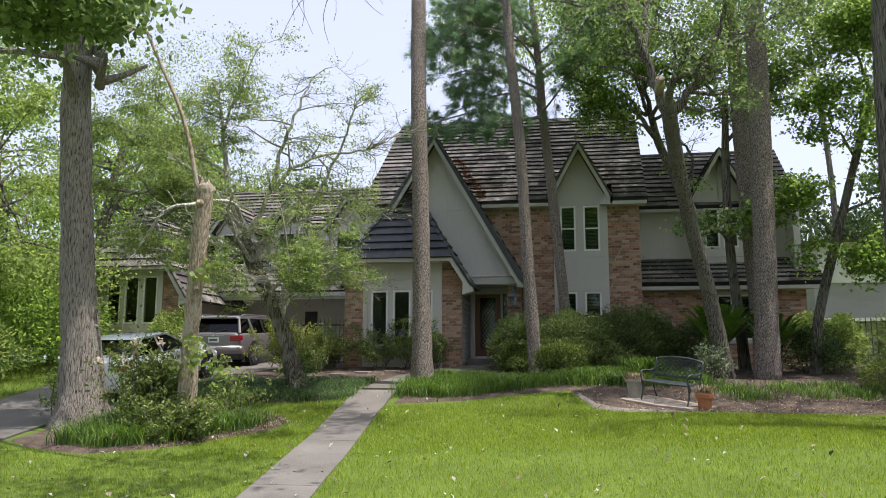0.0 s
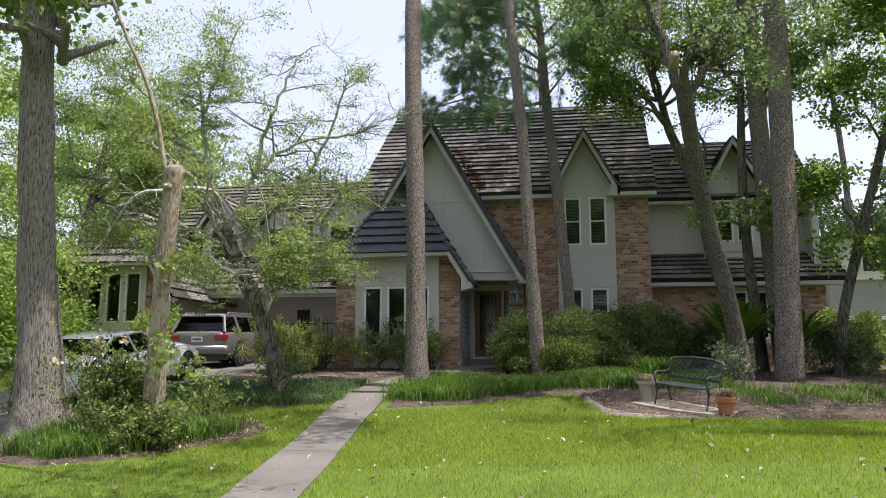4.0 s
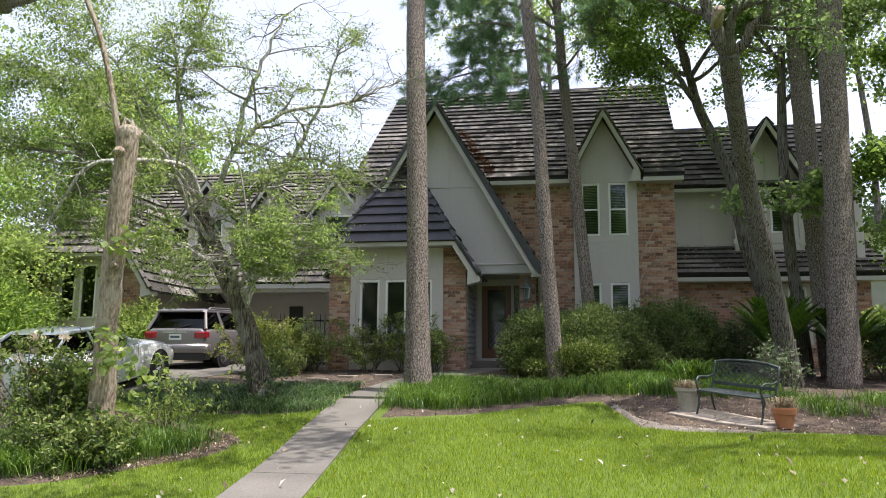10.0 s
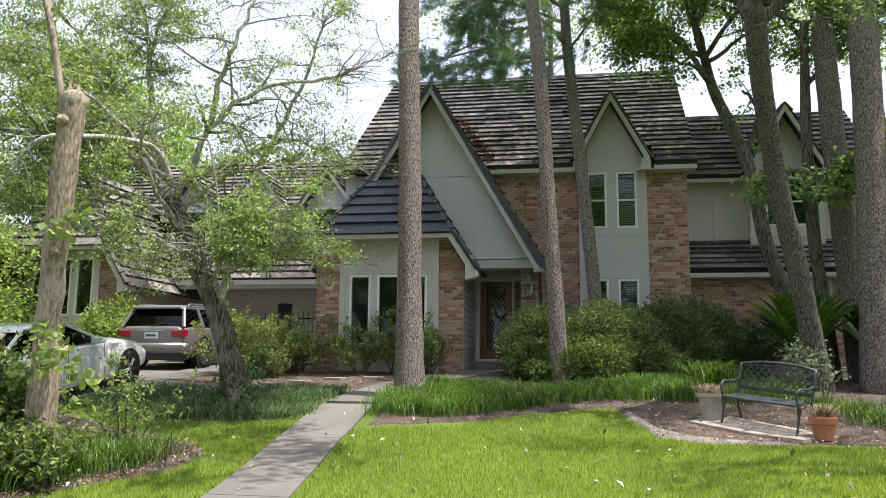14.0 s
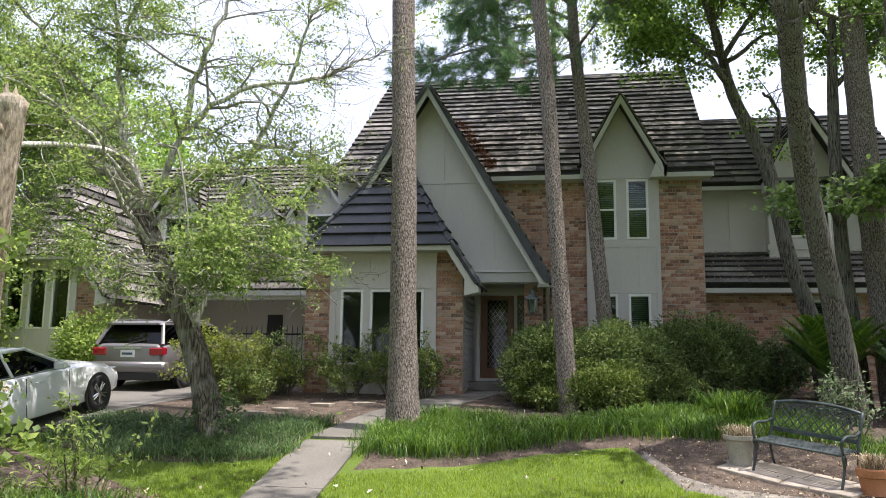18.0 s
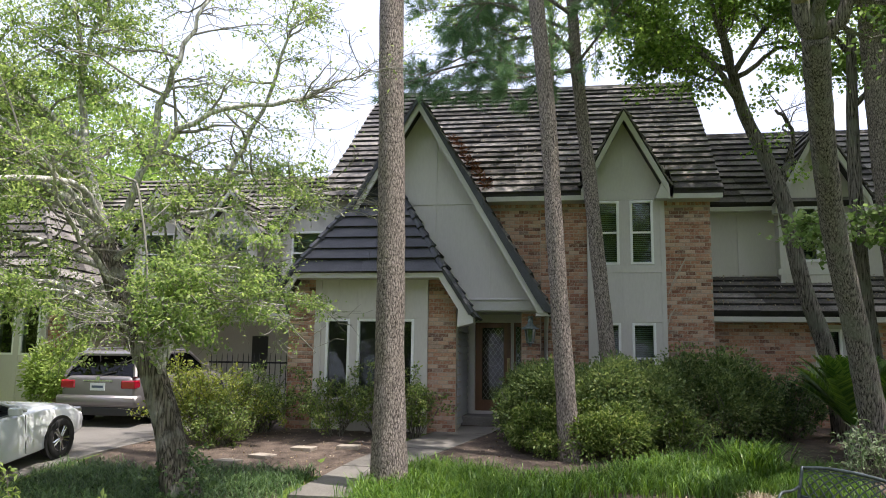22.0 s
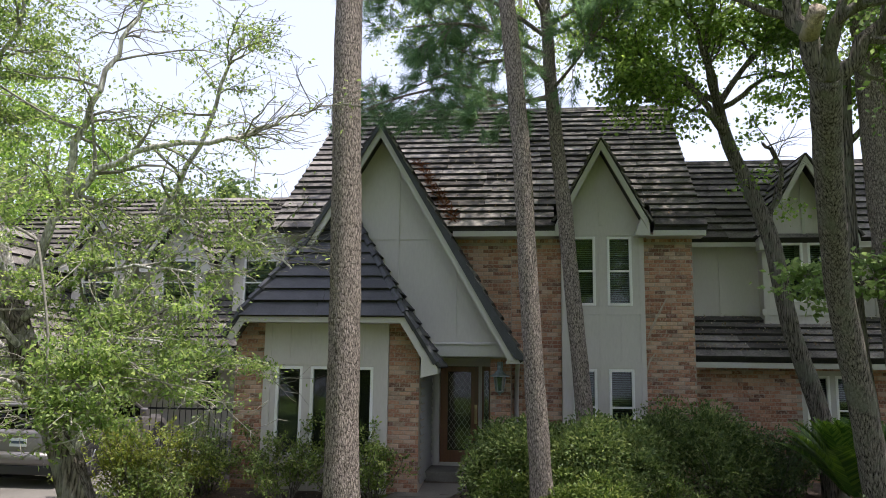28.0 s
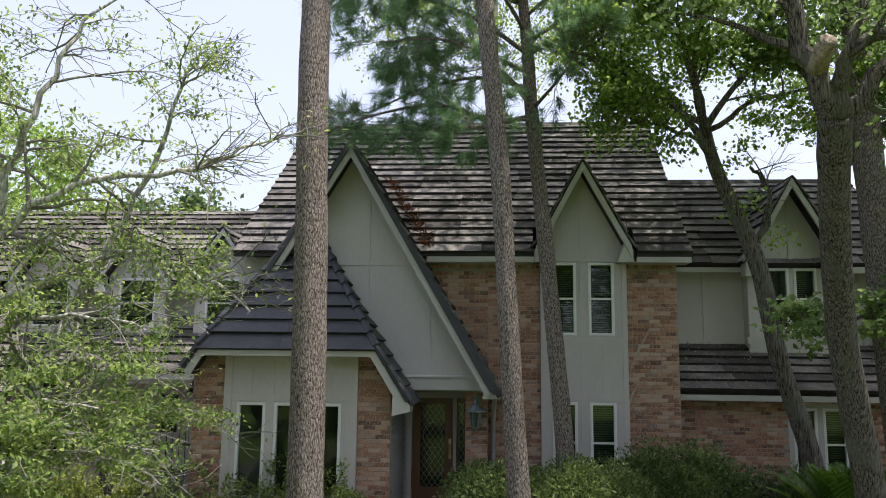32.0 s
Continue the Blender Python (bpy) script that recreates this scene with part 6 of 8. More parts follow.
pine("pine_tree", on(0.12, 22.75, 0), "slim pine close to the house with drooping needled boughs", [on(0.16, 22.75), (0.03, 22.7, 2.8), (-0.12, 22.7, 4.6), (-0.28, 22.7, 6.4), (-0.5, 22.7, 8.7), (-0.62, 22.7, 10.5), (-0.9, 22.7, 13.5)], [0.18, 0.16, 0.15, 0.145, 0.13, 0.11, 0.06],
     [([(-0.5, 22.65, 8.75), (-1.2, 22.3, 8.55), (-2.2, 22.1, 8.8), (-3.3, 22.0, 8.6), (-4.1, 21.9, 8.3)], 0.06), ([(-0.52, 22.7, 9.0), (-1.1, 22.0, 9.4), (-2.0, 21.6, 9.8), (-3.2, 21.4, 9.7)], 0.06),
      ([(-0.55, 22.7, 9.6), (-1.4, 22.9, 10.1), (-2.5, 23.0, 10.5), (-3.5, 23.1, 10.4)], 0.05), ([(-0.6, 22.7, 10.4), (-1.2, 22.0, 11.0), (-2.0, 21.7, 11.4)], 0.05),
      ([(-0.5, 22.7, 8.9), (0.0, 22.0, 9.3), (0.5, 21.5, 9.9)], 0.04), ([(-0.6, 22.7, 10.2), (0.2, 22.9, 10.8), (1.0, 23.0, 11.2)], 0.05), ([(-0.8, 22.7, 11.8), (-2.0, 22.4, 12.4), (-2.9, 22.2, 12.5)], 0.05), ([(-0.55, 22.7, 9.3), (-1.5, 22.6, 9.5), (-2.6, 22.7, 9.3), (-3.6, 22.8, 8.9)], 0.05), ([(-0.6, 22.7, 10.0), (-1.6, 22.2, 10.5), (-2.9, 22.0, 10.9), (-4.0, 21.9, 10.8)], 0.05), ([(-0.7, 22.7, 11.0), (-1.8, 22.9, 11.5), (-3.2, 23.0, 11.8), (-4.2, 23.0, 11.6)], 0.05), ([(-0.75, 22.7, 11.4), (-1.5, 21.9, 12.0), (-2.4, 21.5, 12.6)], 0.05), ([(-0.5, 22.7, 8.7), (-0.9, 22.1, 8.5), (-1.5, 21.8, 8.3), (-2.4, 21.6, 8.2)], 0.04), ([(-0.65, 22.7, 10.7), (0.1, 22.3, 11.2), (0.9, 22.0, 11.5)], 0.04)], 8, 40, 16)
pine("pine_tree", on(4.85, 19.6, 0), "thick straight pine trunk with reddish plated bark", [on(4.82, 19.6), (4.88, 19.6, 3.0), (4.96, 19.6, 6.0), (5.0, 19.6, 9.0), (5.0, 19.6, 14.0)], [0.31, 0.275, 0.26, 0.25, 0.2],
     [([(5, 19.6, 13), (6.2, 19.4, 13.6), (7.2, 19.3, 13.7)], 0.06), ([(5, 19.6, 13.4), (4, 19.2, 14), (3, 19, 14)], 0.06)], 9, 14, 6)
pine("pine_tree", on(5.35, 21.8, 0), "pine trunk close behind its twin", [on(5.35, 21.8), (5.22, 21.8, 3.2), (5.1, 21.8, 5.6), (5.0, 21.8, 8.6), (4.9, 21.8, 12.0)], [0.27, 0.25, 0.24, 0.225, 0.18],
     [([(4.5, 20.6, 11.5), (5.5, 21.2, 12.2), (6.4, 21.6, 12.3)], 0.05), ([(4.5, 20.6, 11.8), (3.4, 21, 12.4), (2.4, 21.2, 12.4)], 0.05)], 10, 14, 6)

# leaning forked tree by the bench
forked = broad_tree("forked_tree", on(3.78, 19.25, 0), "leaning forked tree with dark mossy bark", [on(3.88, 19.7), (3.72, 19.5, 1.8), (3.42, 19.15, 3.2), (3.02, 18.6, 4.6), (2.6, 17.6, 6.1), (2.42, 17.05, 6.85)], [0.235, 0.20, 0.18, 0.17, 0.165, 0.175],
           [([(2.42, 17.1, 6.7), (2.2, 16.95, 7.35), (1.92, 16.9, 8.15), (1.5, 16.9, 9.4), (1.0, 16.9, 11.0)], 0.14, 0.05), ([(2.44, 17.1, 6.75), (2.75, 17.0, 7.1), (3.15, 17.0, 7.75), (3.6, 17.1, 8.9), (4.2, 17.2, 10.6)], 0.12, 0.04),
            ([(1.92, 16.9, 8.15), (2.1, 17.8, 9.6), (2.4, 18.8, 11.2)], 0.08, 0.03), ([(1.7, 16.9, 8.8), (1.2, 18.0, 9.8), (0.5, 19.2, 10.6), (-0.3, 20.3, 11.3)], 0.06, 0.02), ([(3.3, 17.0, 8.1), (4.4, 18.0, 9.0), (5.6, 19.0, 10.0)], 0.06, 0.02), ([(2.42, 17.0, 6.8), (2.44, 16.85, 7.15), (2.5, 16.7, 7.5), (2.9, 16.6, 7.62), (3.4, 16.5, 7.75)], 0.10, 0.05)],
           BARK_DARK, LEAF_OAK, 17, 0.088, 8, 6, 1.7, 0.9, 27, 0.15, 0.3, 0.4, 0.7, bare=(5,), high=((3.0, 19.5, 12.5), (3.6, 3.0, 2.0), 40, 120))
cut = Mesh()
limb_tube(cut, np.array([(2.2, 16.9, 7.3), (2.2, 16.72, 7.42), (2.2, 16.58, 7.5)]), 0.11, 0.095, 12)
part("sawn_stub", cut, BARK_DEAD, forked, "sawn limb end", True)
# crooked tree against the house, its leaves over the roof
# its topmost clumps are unseen, added over the house to shade the main roof
broad_tree("crooked_tree", on(4.6, 23.45, 0), "crooked dark tree close to the wing, leaves hanging over the roof", [on(4.65, 23.45), (4.42, 23.4, 2.7), (3.98, 23.4, 4.3), (3.72, 23.4, 5.9), (3.38, 23.4, 6.95), (2.98, 23.4, 7.95), (2.75, 23.3, 8.9)], [0.20, 0.175, 0.165, 0.16, 0.15, 0.125, 0.10],
           [([(3.6, 23.4, 6.4), (3.88, 23.4, 6.9), (3.95, 23.4, 7.5), (3.6, 23.4, 8.0)], 0.075, 0.03), ([(2.8, 22.9, 8.0), (2.1, 22.6, 8.9), (1.2, 22.3, 9.4), (0.2, 22.0, 9.7)], 0.08, 0.02), ([(2.7, 22.9, 8.6), (3.4, 22.5, 9.6), (4.2, 22.2, 10.4)], 0.07, 0.02),
            ([(2.65, 22.9, 8.7), (2.2, 22.2, 9.8), (1.8, 21.7, 10.9)], 0.07, 0.02), ([(2.6, 22.9, 8.7), (1.9, 23.4, 9.6), (1.0, 23.9, 10.4)], 0.07, 0.02), ([(2.75, 22.9, 8.3), (1.9, 22.5, 8.45), (1.2, 22.2, 8.6)], 0.05, 0.015),
            ([(2.8, 23.1, 8.6), (3.6, 23.0, 9.1), (4.6, 22.8, 9.3), (5.5, 22.6, 9.2)], 0.06, 0.015), ([(2.75, 23.3, 8.9), (2.5, 22.6, 10.2), (2.9, 21.9, 11.6)], 0.08, 0.02)],
           BARK_DARK, LEAF_MID, 23, 0.09, 9, 5, 1.7, 0.8, 88, 0.20, 0.3, 0.7, 0.75, bare=(0,), level=0.35, high=((2.6, 24.0, 12.0), (4.2, 3.4, 2.2), 44, 140), shade_crest=((2.2, 26.0, 16.6), (6.4, 4.6, 1.6), 88, 170))
# dark trunk between them with low leafy boughs
# its topmost clumps are unseen too, added to shade the lean-to roof
broad_tree("shade_tree", on(4.85, 22.0, 0), "slim dark tree with low sprays of broad leaves", [on(4.85, 22.0), (4.75, 22.0, 2.5), (4.62, 22.0, 4.2), (4.6, 22.0, 6.5), (4.7, 22.0, 9.0)], [0.155, 0.14, 0.13, 0.12, 0.08],
           [([(4.6, 22.0, 4.6), (4.2, 21.4, 4.9), (3.7, 20.9, 5.05), (3.3, 20.6, 4.95)], 0.035, 0.01), ([(4.62, 22.0, 4.8), (5.1, 21.4, 5.1), (5.5, 20.9, 5.15)], 0.035, 0.01), ([(4.6, 22.0, 4.9), (4.9, 21.2, 5.3), (5.0, 20.6, 5.4)], 0.03, 0.01),
            ([(4.65, 22.0, 7.5), (5.6, 21.7, 8.6), (6.6, 21.5, 9.6)], 0.06, 0.02), ([(4.7, 22.0, 8.5), (4.0, 22.3, 9.8), (3.5, 22.6, 11)], 0.06, 0.02)],
           BARK_DARK, LEAF_OAK, 29, 0.115, 9, 5, 0.8, 0.45, 30, 0.13, 0.25, 1.3, 0.8, level=0.3, flat=0.5, high=((6.0, 21.4, 10.9), (2.5, 2.4, 2.2), 60, 120), shade_crest=((8.8, 24.9, 15.6), (3.6, 2.8, 1.4), 55, 220))
# thin tree at the side
broad_tree("side_tree", on(6.67, 21.85, 0.15), "thin leaning tree with bright green leaves beside the wing", [on(6.3, 20.85), (6.39, 20.75, 2.35), (7.06, 20.75, 4.75), (7.61, 20.75, 6.65), (8.12, 20.75, 8.35), (8.81, 20.75, 9.75)], [0.15, 0.125, 0.11, 0.10, 0.08, 0.05],
           [([(6.95, 20.75, 4.45), (6.37, 20.25, 5.05), (6.08, 19.95, 5.35)], 0.04, 0.01), ([(7.17, 20.75, 5.15), (7.98, 20.25, 5.45), (8.88, 19.95, 5.35)], 0.04, 0.01), ([(7.61, 20.75, 6.55), (7.04, 20.45, 7.35), (6.65, 20.25, 7.95)], 0.04, 0.01),
            ([(7.73, 20.75, 7.05), (8.74, 20.55, 7.55), (9.75, 20.35, 7.85)], 0.05, 0.01), ([(8.06, 20.75, 8.25), (7.70, 20.35, 9.35), (7.53, 20.05, 10.35)], 0.05, 0.01), ([(8.49, 20.75, 9.15), (9.51, 20.65, 9.95), (10.43, 20.55, 10.55)], 0.05, 0.01), ([(7.06, 20.75, 4.75), (7.34, 19.95, 4.25), (7.73, 19.35, 3.75)], 0.03, 0.01)],
           BARK_DARK, LEAF_MID, 37, 0.105, 13, 6, 1.3, 0.8, 70, 0.19, 0.2, 0.8, 0.75, level=0.4)

# trees in the distance
FARS = [(-24, 22, 11, 4.2, LEAF_MID, 0.15), (-19.5, 30, 13, 4.5, LEAF_MID, 0.2), (-28, 32, 15, 5.5, LEAF_DEEP, 0.15), (-14.5, 38, 9.5, 4.0, LEAF_DEEP, 0.3), (-8, 44, 8.5, 4.0, LEAF_DEEP, 0.3), (-2.5, 42, 10.5, 3.6, LEAF_DEEP, 0.4),
        (2.5, 41, 9.0, 3.6, LEAF_MID, 0.4), (7.5, 46, 9.0, 3.8, LEAF_MID, 0.3), (13.5, 44, 9.5, 4.2, LEAF_DEEP, 0.2), (19, 42, 11, 5.0, LEAF_DEEP, 0.2), (23, 32, 12, 5.0, LEAF_MID, 0.2), (15.5, 27, 8.5, 3.4, LEAF_MID, 0.35), (-34, 20, 13, 5.5, LEAF_MID, 0.1),
        (-20, 15.5, 7.5, 3.2, LEAF_LIME, 0.15), (-17.5, 24.0, 4.0, 2.2, LEAF_LIME, 0.05), (-14, 36, 9.0, 3.4, LEAF_LIME, 0.3), (-22, 38, 14, 4.5, LEAF_MID, 0.25), (-16.5, 19.5, 9.5, 2.6, LEAF_LIME, 0.1), (-20.5, 23.5, 11, 3.0, LEAF_MID, 0.1)]
TALL = [(-1.4, 43, 25, 6.5, 0.62), (13.2, 40, 25, 9.0, 0.6), (15.5, 38, 21, 5.0, 0.5)]
# trees out of view to the right, added to throw shade on lawn and bed
LAWN_SHADERS = [(9.2, 13.9, 11.5, 2.8), (10.5, 15.5, 13, 3.4), (5.6, 13.2, 15, 2.8), (9.6, 17.8, 16.5, 3.2)]
# unseen trees behind the camera, added to darken reflections in the window panes
STREET = [(-24, -16, 18, 6.5), (-13, -20, 20, 7), (-2, -17, 18, 6.5), (9, -21, 20, 7), (19, -16, 18, 6.5), (-33, -6, 14, 6), (30, -4, 14, 6)]
for i, (x, y, h, r, lf, low) in enumerate(FARS):
    big = y > 33
    far_tree((x, y), h, r, 200 + i, lf, 62, 140 if big else 300, 0.6 if big else 0.5, 0.24 if big else 0.125, low, label="tall leafy tree behind the house" if big else "leafy tree beside the drive")
for i, (x, y, h, r, low) in enumerate(TALL):
    far_tree((x, y), h, r, 240 + i, LEAF_LIME, 62, 120, 0.8, 0.2, low, label="very tall leafy tree behind the house", stout=0.35)
for i, (x, y, h, r) in enumerate(LAWN_SHADERS):
    far_tree((x, y), h, r, 290 + i, LEAF_MID, 16 if i < 2 else 9, 130, 0.5, 0.16, 0.66 if i < 2 else 0.78, label="unseen tall leafy tree added to shade lawn and bed")
for i, (x, y, h, r) in enumerate(STREET):
    far_tree((x, y), h, r, 260 + i, LEAF_MID, 80, 130, 1.1, 0.45, 0.08, label="unseen broad leafy tree across the street, for reflections")
rng = np.random.default_rng(77)
P = np.stack([rng.uniform(-75, 75, 26000), rng.uniform(58, 74, 26000), rng.uniform(0, 1, 26000)], 1)
hgt = 8.5 + 2.5 * np.sin(P[:, 0] * 0.21) + 1.8 * np.sin(P[:, 0] * 0.53 + 1)
P[:, 2] = 1.5 + P[:, 2] ** 0.8 * hgt
solo("far_woods", leaf_mesh("far_woods", P, 0.75, rng, slim=0.8), LEAF_MID, "distant belt of green woodland", "woods", kind="stuff")


# ---------------------------------------------------------------- shrubs and ground plants
def shrub(x, y, rx, ry, h, n, size, leaf, seed, label, name="shrub", lumps=34, slim=0.45, group="shrubs along the house"):
    """A dense shrub: stems from the ground and leaves round many small heads that make up an uneven mound."""
    rng = np.random.default_rng(seed)
    z = land1(x, y)
    at = (x, y, z)
    sh = thing(name, at, label, "shrub", group)
    c = unit(rng.normal(size=(lumps, 3)))
    c[:, 2] = np.abs(c[:, 2]) * 1.15 - 0.15
    c *= rng.uniform(0.62, 0.92, (lumps, 1))
    r = rng.uniform(0.16, 0.46, lumps)
    k = rng.integers(0, lumps, n)
    d = unit(rng.normal(size=(n, 3)) + np.array([0, 0, 0.35]) + c[k] * 0.6)
    P = c[k] + d * (r[k] * rng.uniform(0.4, 1.45, n) ** 0.6)[:, None]
    P = np.array([x, y, z + h * 0.30]) + P * np.array([rx * 0.9, ry * 0.9, h * 0.60])
    P[:, 2] = np.maximum(P[:, 2], land(P[:, 0], P[:, 1]) + 0.05 * rng.uniform(0.5, 3, n))
    mb = Mesh()
    for q in range(7):
        a = rng.uniform(0, 6.28)
        limb_tube(mb, wobble(rng, (x + 0.25 * rx * math.cos(a), y + 0.25 * ry * math.sin(a), z - 0.03), (math.cos(a) * rx, math.sin(a) * ry, h * 1.1), h * 0.8, 5, 0.18), 0.018, 0.006, 5)
    part("stemwork", mb, BARK_DARK, sh, kind="stuff")
    part("leaves", leaf_mesh("leaves", P, size, rng, at, up=0.6, slim=slim, fold=0.3, dirs=d), leaf, sh, kind="stuff")
    return sh


def loose_shrub(x, y, r, h, stems, per, size, leaf, seed, label, slim=0.5, twigs=7, twig=0.42, group="shrubs along the house", bark=None):
    """An airy shrub: arching stems, side twigs and leaves along them, with light between."""
    rng = np.random.default_rng(seed)
    z = land1(x, y)
    at = (x, y, z)
    sh = thing("shrub", at, label, "shrub", group)
    mb, tw = Mesh(), []
    for q in range(stems):
        a, o = rng.uniform(0, 6.28), rng.uniform(0.1, 1.0)
        hh = h * rng.uniform(0.6, 1.05) * (1.05 - 0.3 * o)
        ln = wobble(rng, (x + 0.15 * r * math.cos(a), y + 0.15 * r * math.sin(a), z - 0.03), (math.cos(a) * r * o, math.sin(a) * r * o, hh), math.hypot(hh, r * o), 8, 0.16)
        ln[:, 2] = np.maximum(ln[:, 2], z - 0.03)
        limb_tube(mb, ln, 0.014, 0.004, 5)
        for b1, r1 in sprout(rng, ln, 0.01, 0.004, twigs, twig, 0.25, 0.9, 0.6, 0.15, 0.25, 5):
            limb_tube(mb, b1, 0.005, 0.002, 3)
            tw.append(b1)
    part("stemwork", mb, bark or BARK_DARK, sh, kind="stuff")
    P = leaves_along(rng, tw, per, 0.035)
    P[:, 2] = np.maximum(P[:, 2], land(P[:, 0], P[:, 1]) + 0.03)
    part("leaves", leaf_mesh("leaves", P, size, rng, at, up=0.7, slim=slim, fold=0.25), leaf, sh, kind="stuff")
    return sh


shrub(-1.15, 21.75, 0.98, 1.1, 1.6, 25000, 0.072, LEAF_AZALEA, 301, "rounded azalea with dense small leaves by the doorstep", lumps=60, slim=0.5)
shrub(0.15, 21.75, 1.35, 1.2, 1.65, 30000, 0.072, LEAF_AZALEA, 302, "large rounded azalea round a pine trunk", lumps=70, slim=0.5)
shrub(-1.2, 20.85, 0.62, 0.6, 0.9, 8500, 0.068, LEAF_SHRUB, 303, "low azalea before the larger ones", lumps=44, slim=0.5)
shrub(-0.15, 20.6, 0.85, 0.6, 0.95, 9500, 0.068, LEAF_SHRUB, 329, "low spreading azalea at the pine's foot", lumps=44, slim=0.5)
shrub(1.85, 22.7, 1.4, 1.2, 1.8, 26000, 0.07, LEAF_AZALEA, 304, "dark green rounded shrub below the brick", lumps=70, slim=0.5)
loose_shrub(3.3, 23.1, 1.0, 1.5, 40, 34, 0.07, LEAF_DEEP, 305, "airy dark shrub against the wing wall", twigs=9)
loose_shrub(1.05, 21.3, 0.75, 0.8, 22, 30, 0.075, LEAF_SHRUB, 306, "pale-tipped fern-like shrub at the bed's middle", slim=0.35)
loose_shrub(-5.35, 22.1, 0.75, 1.75, 23, 24, 0.07, LEAF_SHRUB, 307, "loose upright shrub below the bay window")
loose_shrub(-4.5, 22.15, 0.65, 1.7, 20, 24, 0.07, LEAF_SHRUB, 308, "loose shrub against the bay")
loose_shrub(-3.75, 22.1, 0.55, 1.3, 15, 22, 0.07, LEAF_SHRUB, 309, "small loose shrub at the bay's corner")
loose_shrub(-7.9, 21.6, 1.1, 1.65, 44, 26, 0.07, LEAF_GOLD, 310, "spreading yellowish shrub beside the drive")
loose_shrub(-6.95, 22.3, 0.8, 1.45, 26, 22, 0.07, LEAF_SHRUB, 311, "airy shrub before the brick corner")
loose_shrub(-7.2, 20.7, 0.7, 0.9, 20, 18, 0.075, LEAF_SHRUB, 312, "low airy shrub behind the maple")
shrub(-12.9, 24.4, 1.15, 0.75, 1.8, 7000, 0.11, LEAF_LIME, 313, "bright lime shrub at the garage corner")
OAKS = "shrubs round the oak"
loose_shrub(-7.72, 13.35, 0.3, 1.75, 30, 24, 0.07, LEAF_SHRUB, 314, "airy rose bush round the oak's foot", group=OAKS, twig=0.27)
loose_shrub(-7.3, 13.15, 0.32, 1.55, 28, 24, 0.07, LEAF_SHRUB, 315, "airy shrub beside the stump", group=OAKS, twig=0.28)
loose_shrub(-7.05, 12.6, 0.5, 0.85, 16, 18, 0.075, LEAF_SHRUB, 327, "airy green shrub before the stump", group=OAKS)
loose_shrub(-6.35, 12.65, 0.5, 0.7, 14, 18, 0.075, LEAF_SHRUB, 328, "small loose shrub at the stump's foot", group=OAKS)
loose_shrub(-6.35, 14.4, 0.5, 1.4, 9, 11, 0.085, LEAF_LIME, 318, "wispy lime sapling between the beds", group=OAKS, slim=0.4)
loose_shrub(-10.1, 14.2, 0.55, 1.2, 8, 8, 0.10, LEAF_LIME, 319, "wispy lime sprout beside the oak", group=OAKS)
shrub(7.2, 22.6, 0.95, 0.95, 1.75, 7000, 0.10, LEAF_LIME, 320, "yellow-green shrub before the wing")
shrub(7.6, 17.6, 1.4, 1.2, 1.6, 14000, 0.085, LEAF_SHRUB, 321, "spreading feathery evergreen at the bed's side", slim=0.2)
shrub(9.5, 20.5, 1.6, 1.4, 2.0, 10000, 0.10, LEAF_DEEP, 322, "dark evergreen shrub by the fence")
shrub(6.4, 21.2, 0.9, 0.75, 1.2, 5000, 0.09, LEAF_DEEP, 323, "dark shrub between the trunks")
loose_shrub(3.5, 18.75, 0.7, 1.05, 10, 11, 0.085, LEAF_SAGE, 324, "small grey-green variegated shrub by the leaning trunk", slim=0.4)
shrub(-16.4, 18.0, 2.0, 2.2, 2.2, 10000, 0.15, LEAF_LIME, 325, "overgrown lime shrubs beyond the drive", group="shrubs beyond the drive", lumps=60)
shrub(-15.5, 20.5, 2.0, 2.2, 2.6, 9000, 0.14, LEAF_MID, 326, "green shrubs beyond the parked cars", group="shrubs beyond the drive", lumps=60)


def scatter(rng, n, x0, x1, y0, y1, keep):
    x, y = rng.uniform(x0, x1, n), rng.uniform(y0, y1, n)
    k = keep(x, y)
    x, y = x[k], y[k]
    return np.stack([x, y, land(x, y)], 1)


def is_walk(x, y, m=0.0):
    a, b = walk_edge(y)
    c, d = porch_edge(y)
    return ((x > a - m) & (x < b + m) & (y < 17.75)) | ((x > c - m) & (x < d + m) & (y >= 17.6))


def is_lawn(x, y):
    ok = ~is_walk(x, y, 0.02) & (x > drive_edge(y)[1])
    ok &= ~((x > -3.8) & (y > bed_front(x)))
    ok &= ~((x <= -3.6) & (y > maple_front(x)))
    ok &= ~((x < -4.85) & (y > oak_front(x)) & (y < oak_back(x)))
    return ok


rng = np.random.default_rng(41)
P = np.concatenate([scatter(rng, 210000, -10, 10, 6.5, 18.5, is_lawn), scatter(rng, 60000, -6, 5, 11, 18, is_lawn)])
solo("lawn_grass", blade_mesh("lawn_grass", P + np.array([0, 0, -0.01]), 0.062, 0.009, rng, 0.7, segs=1), BLADE, "short bright green lawn grass", "grass", kind="stuff")
P = scatter(rng, 26000, -25, -12.95, 10, 24, lambda x, y: y > 0)
solo("verge_grass", blade_mesh("verge_grass", P, 0.09, 0.014, rng, 0.7, segs=1), BLADE, "grass beyond the driveway", "grass", kind="stuff")


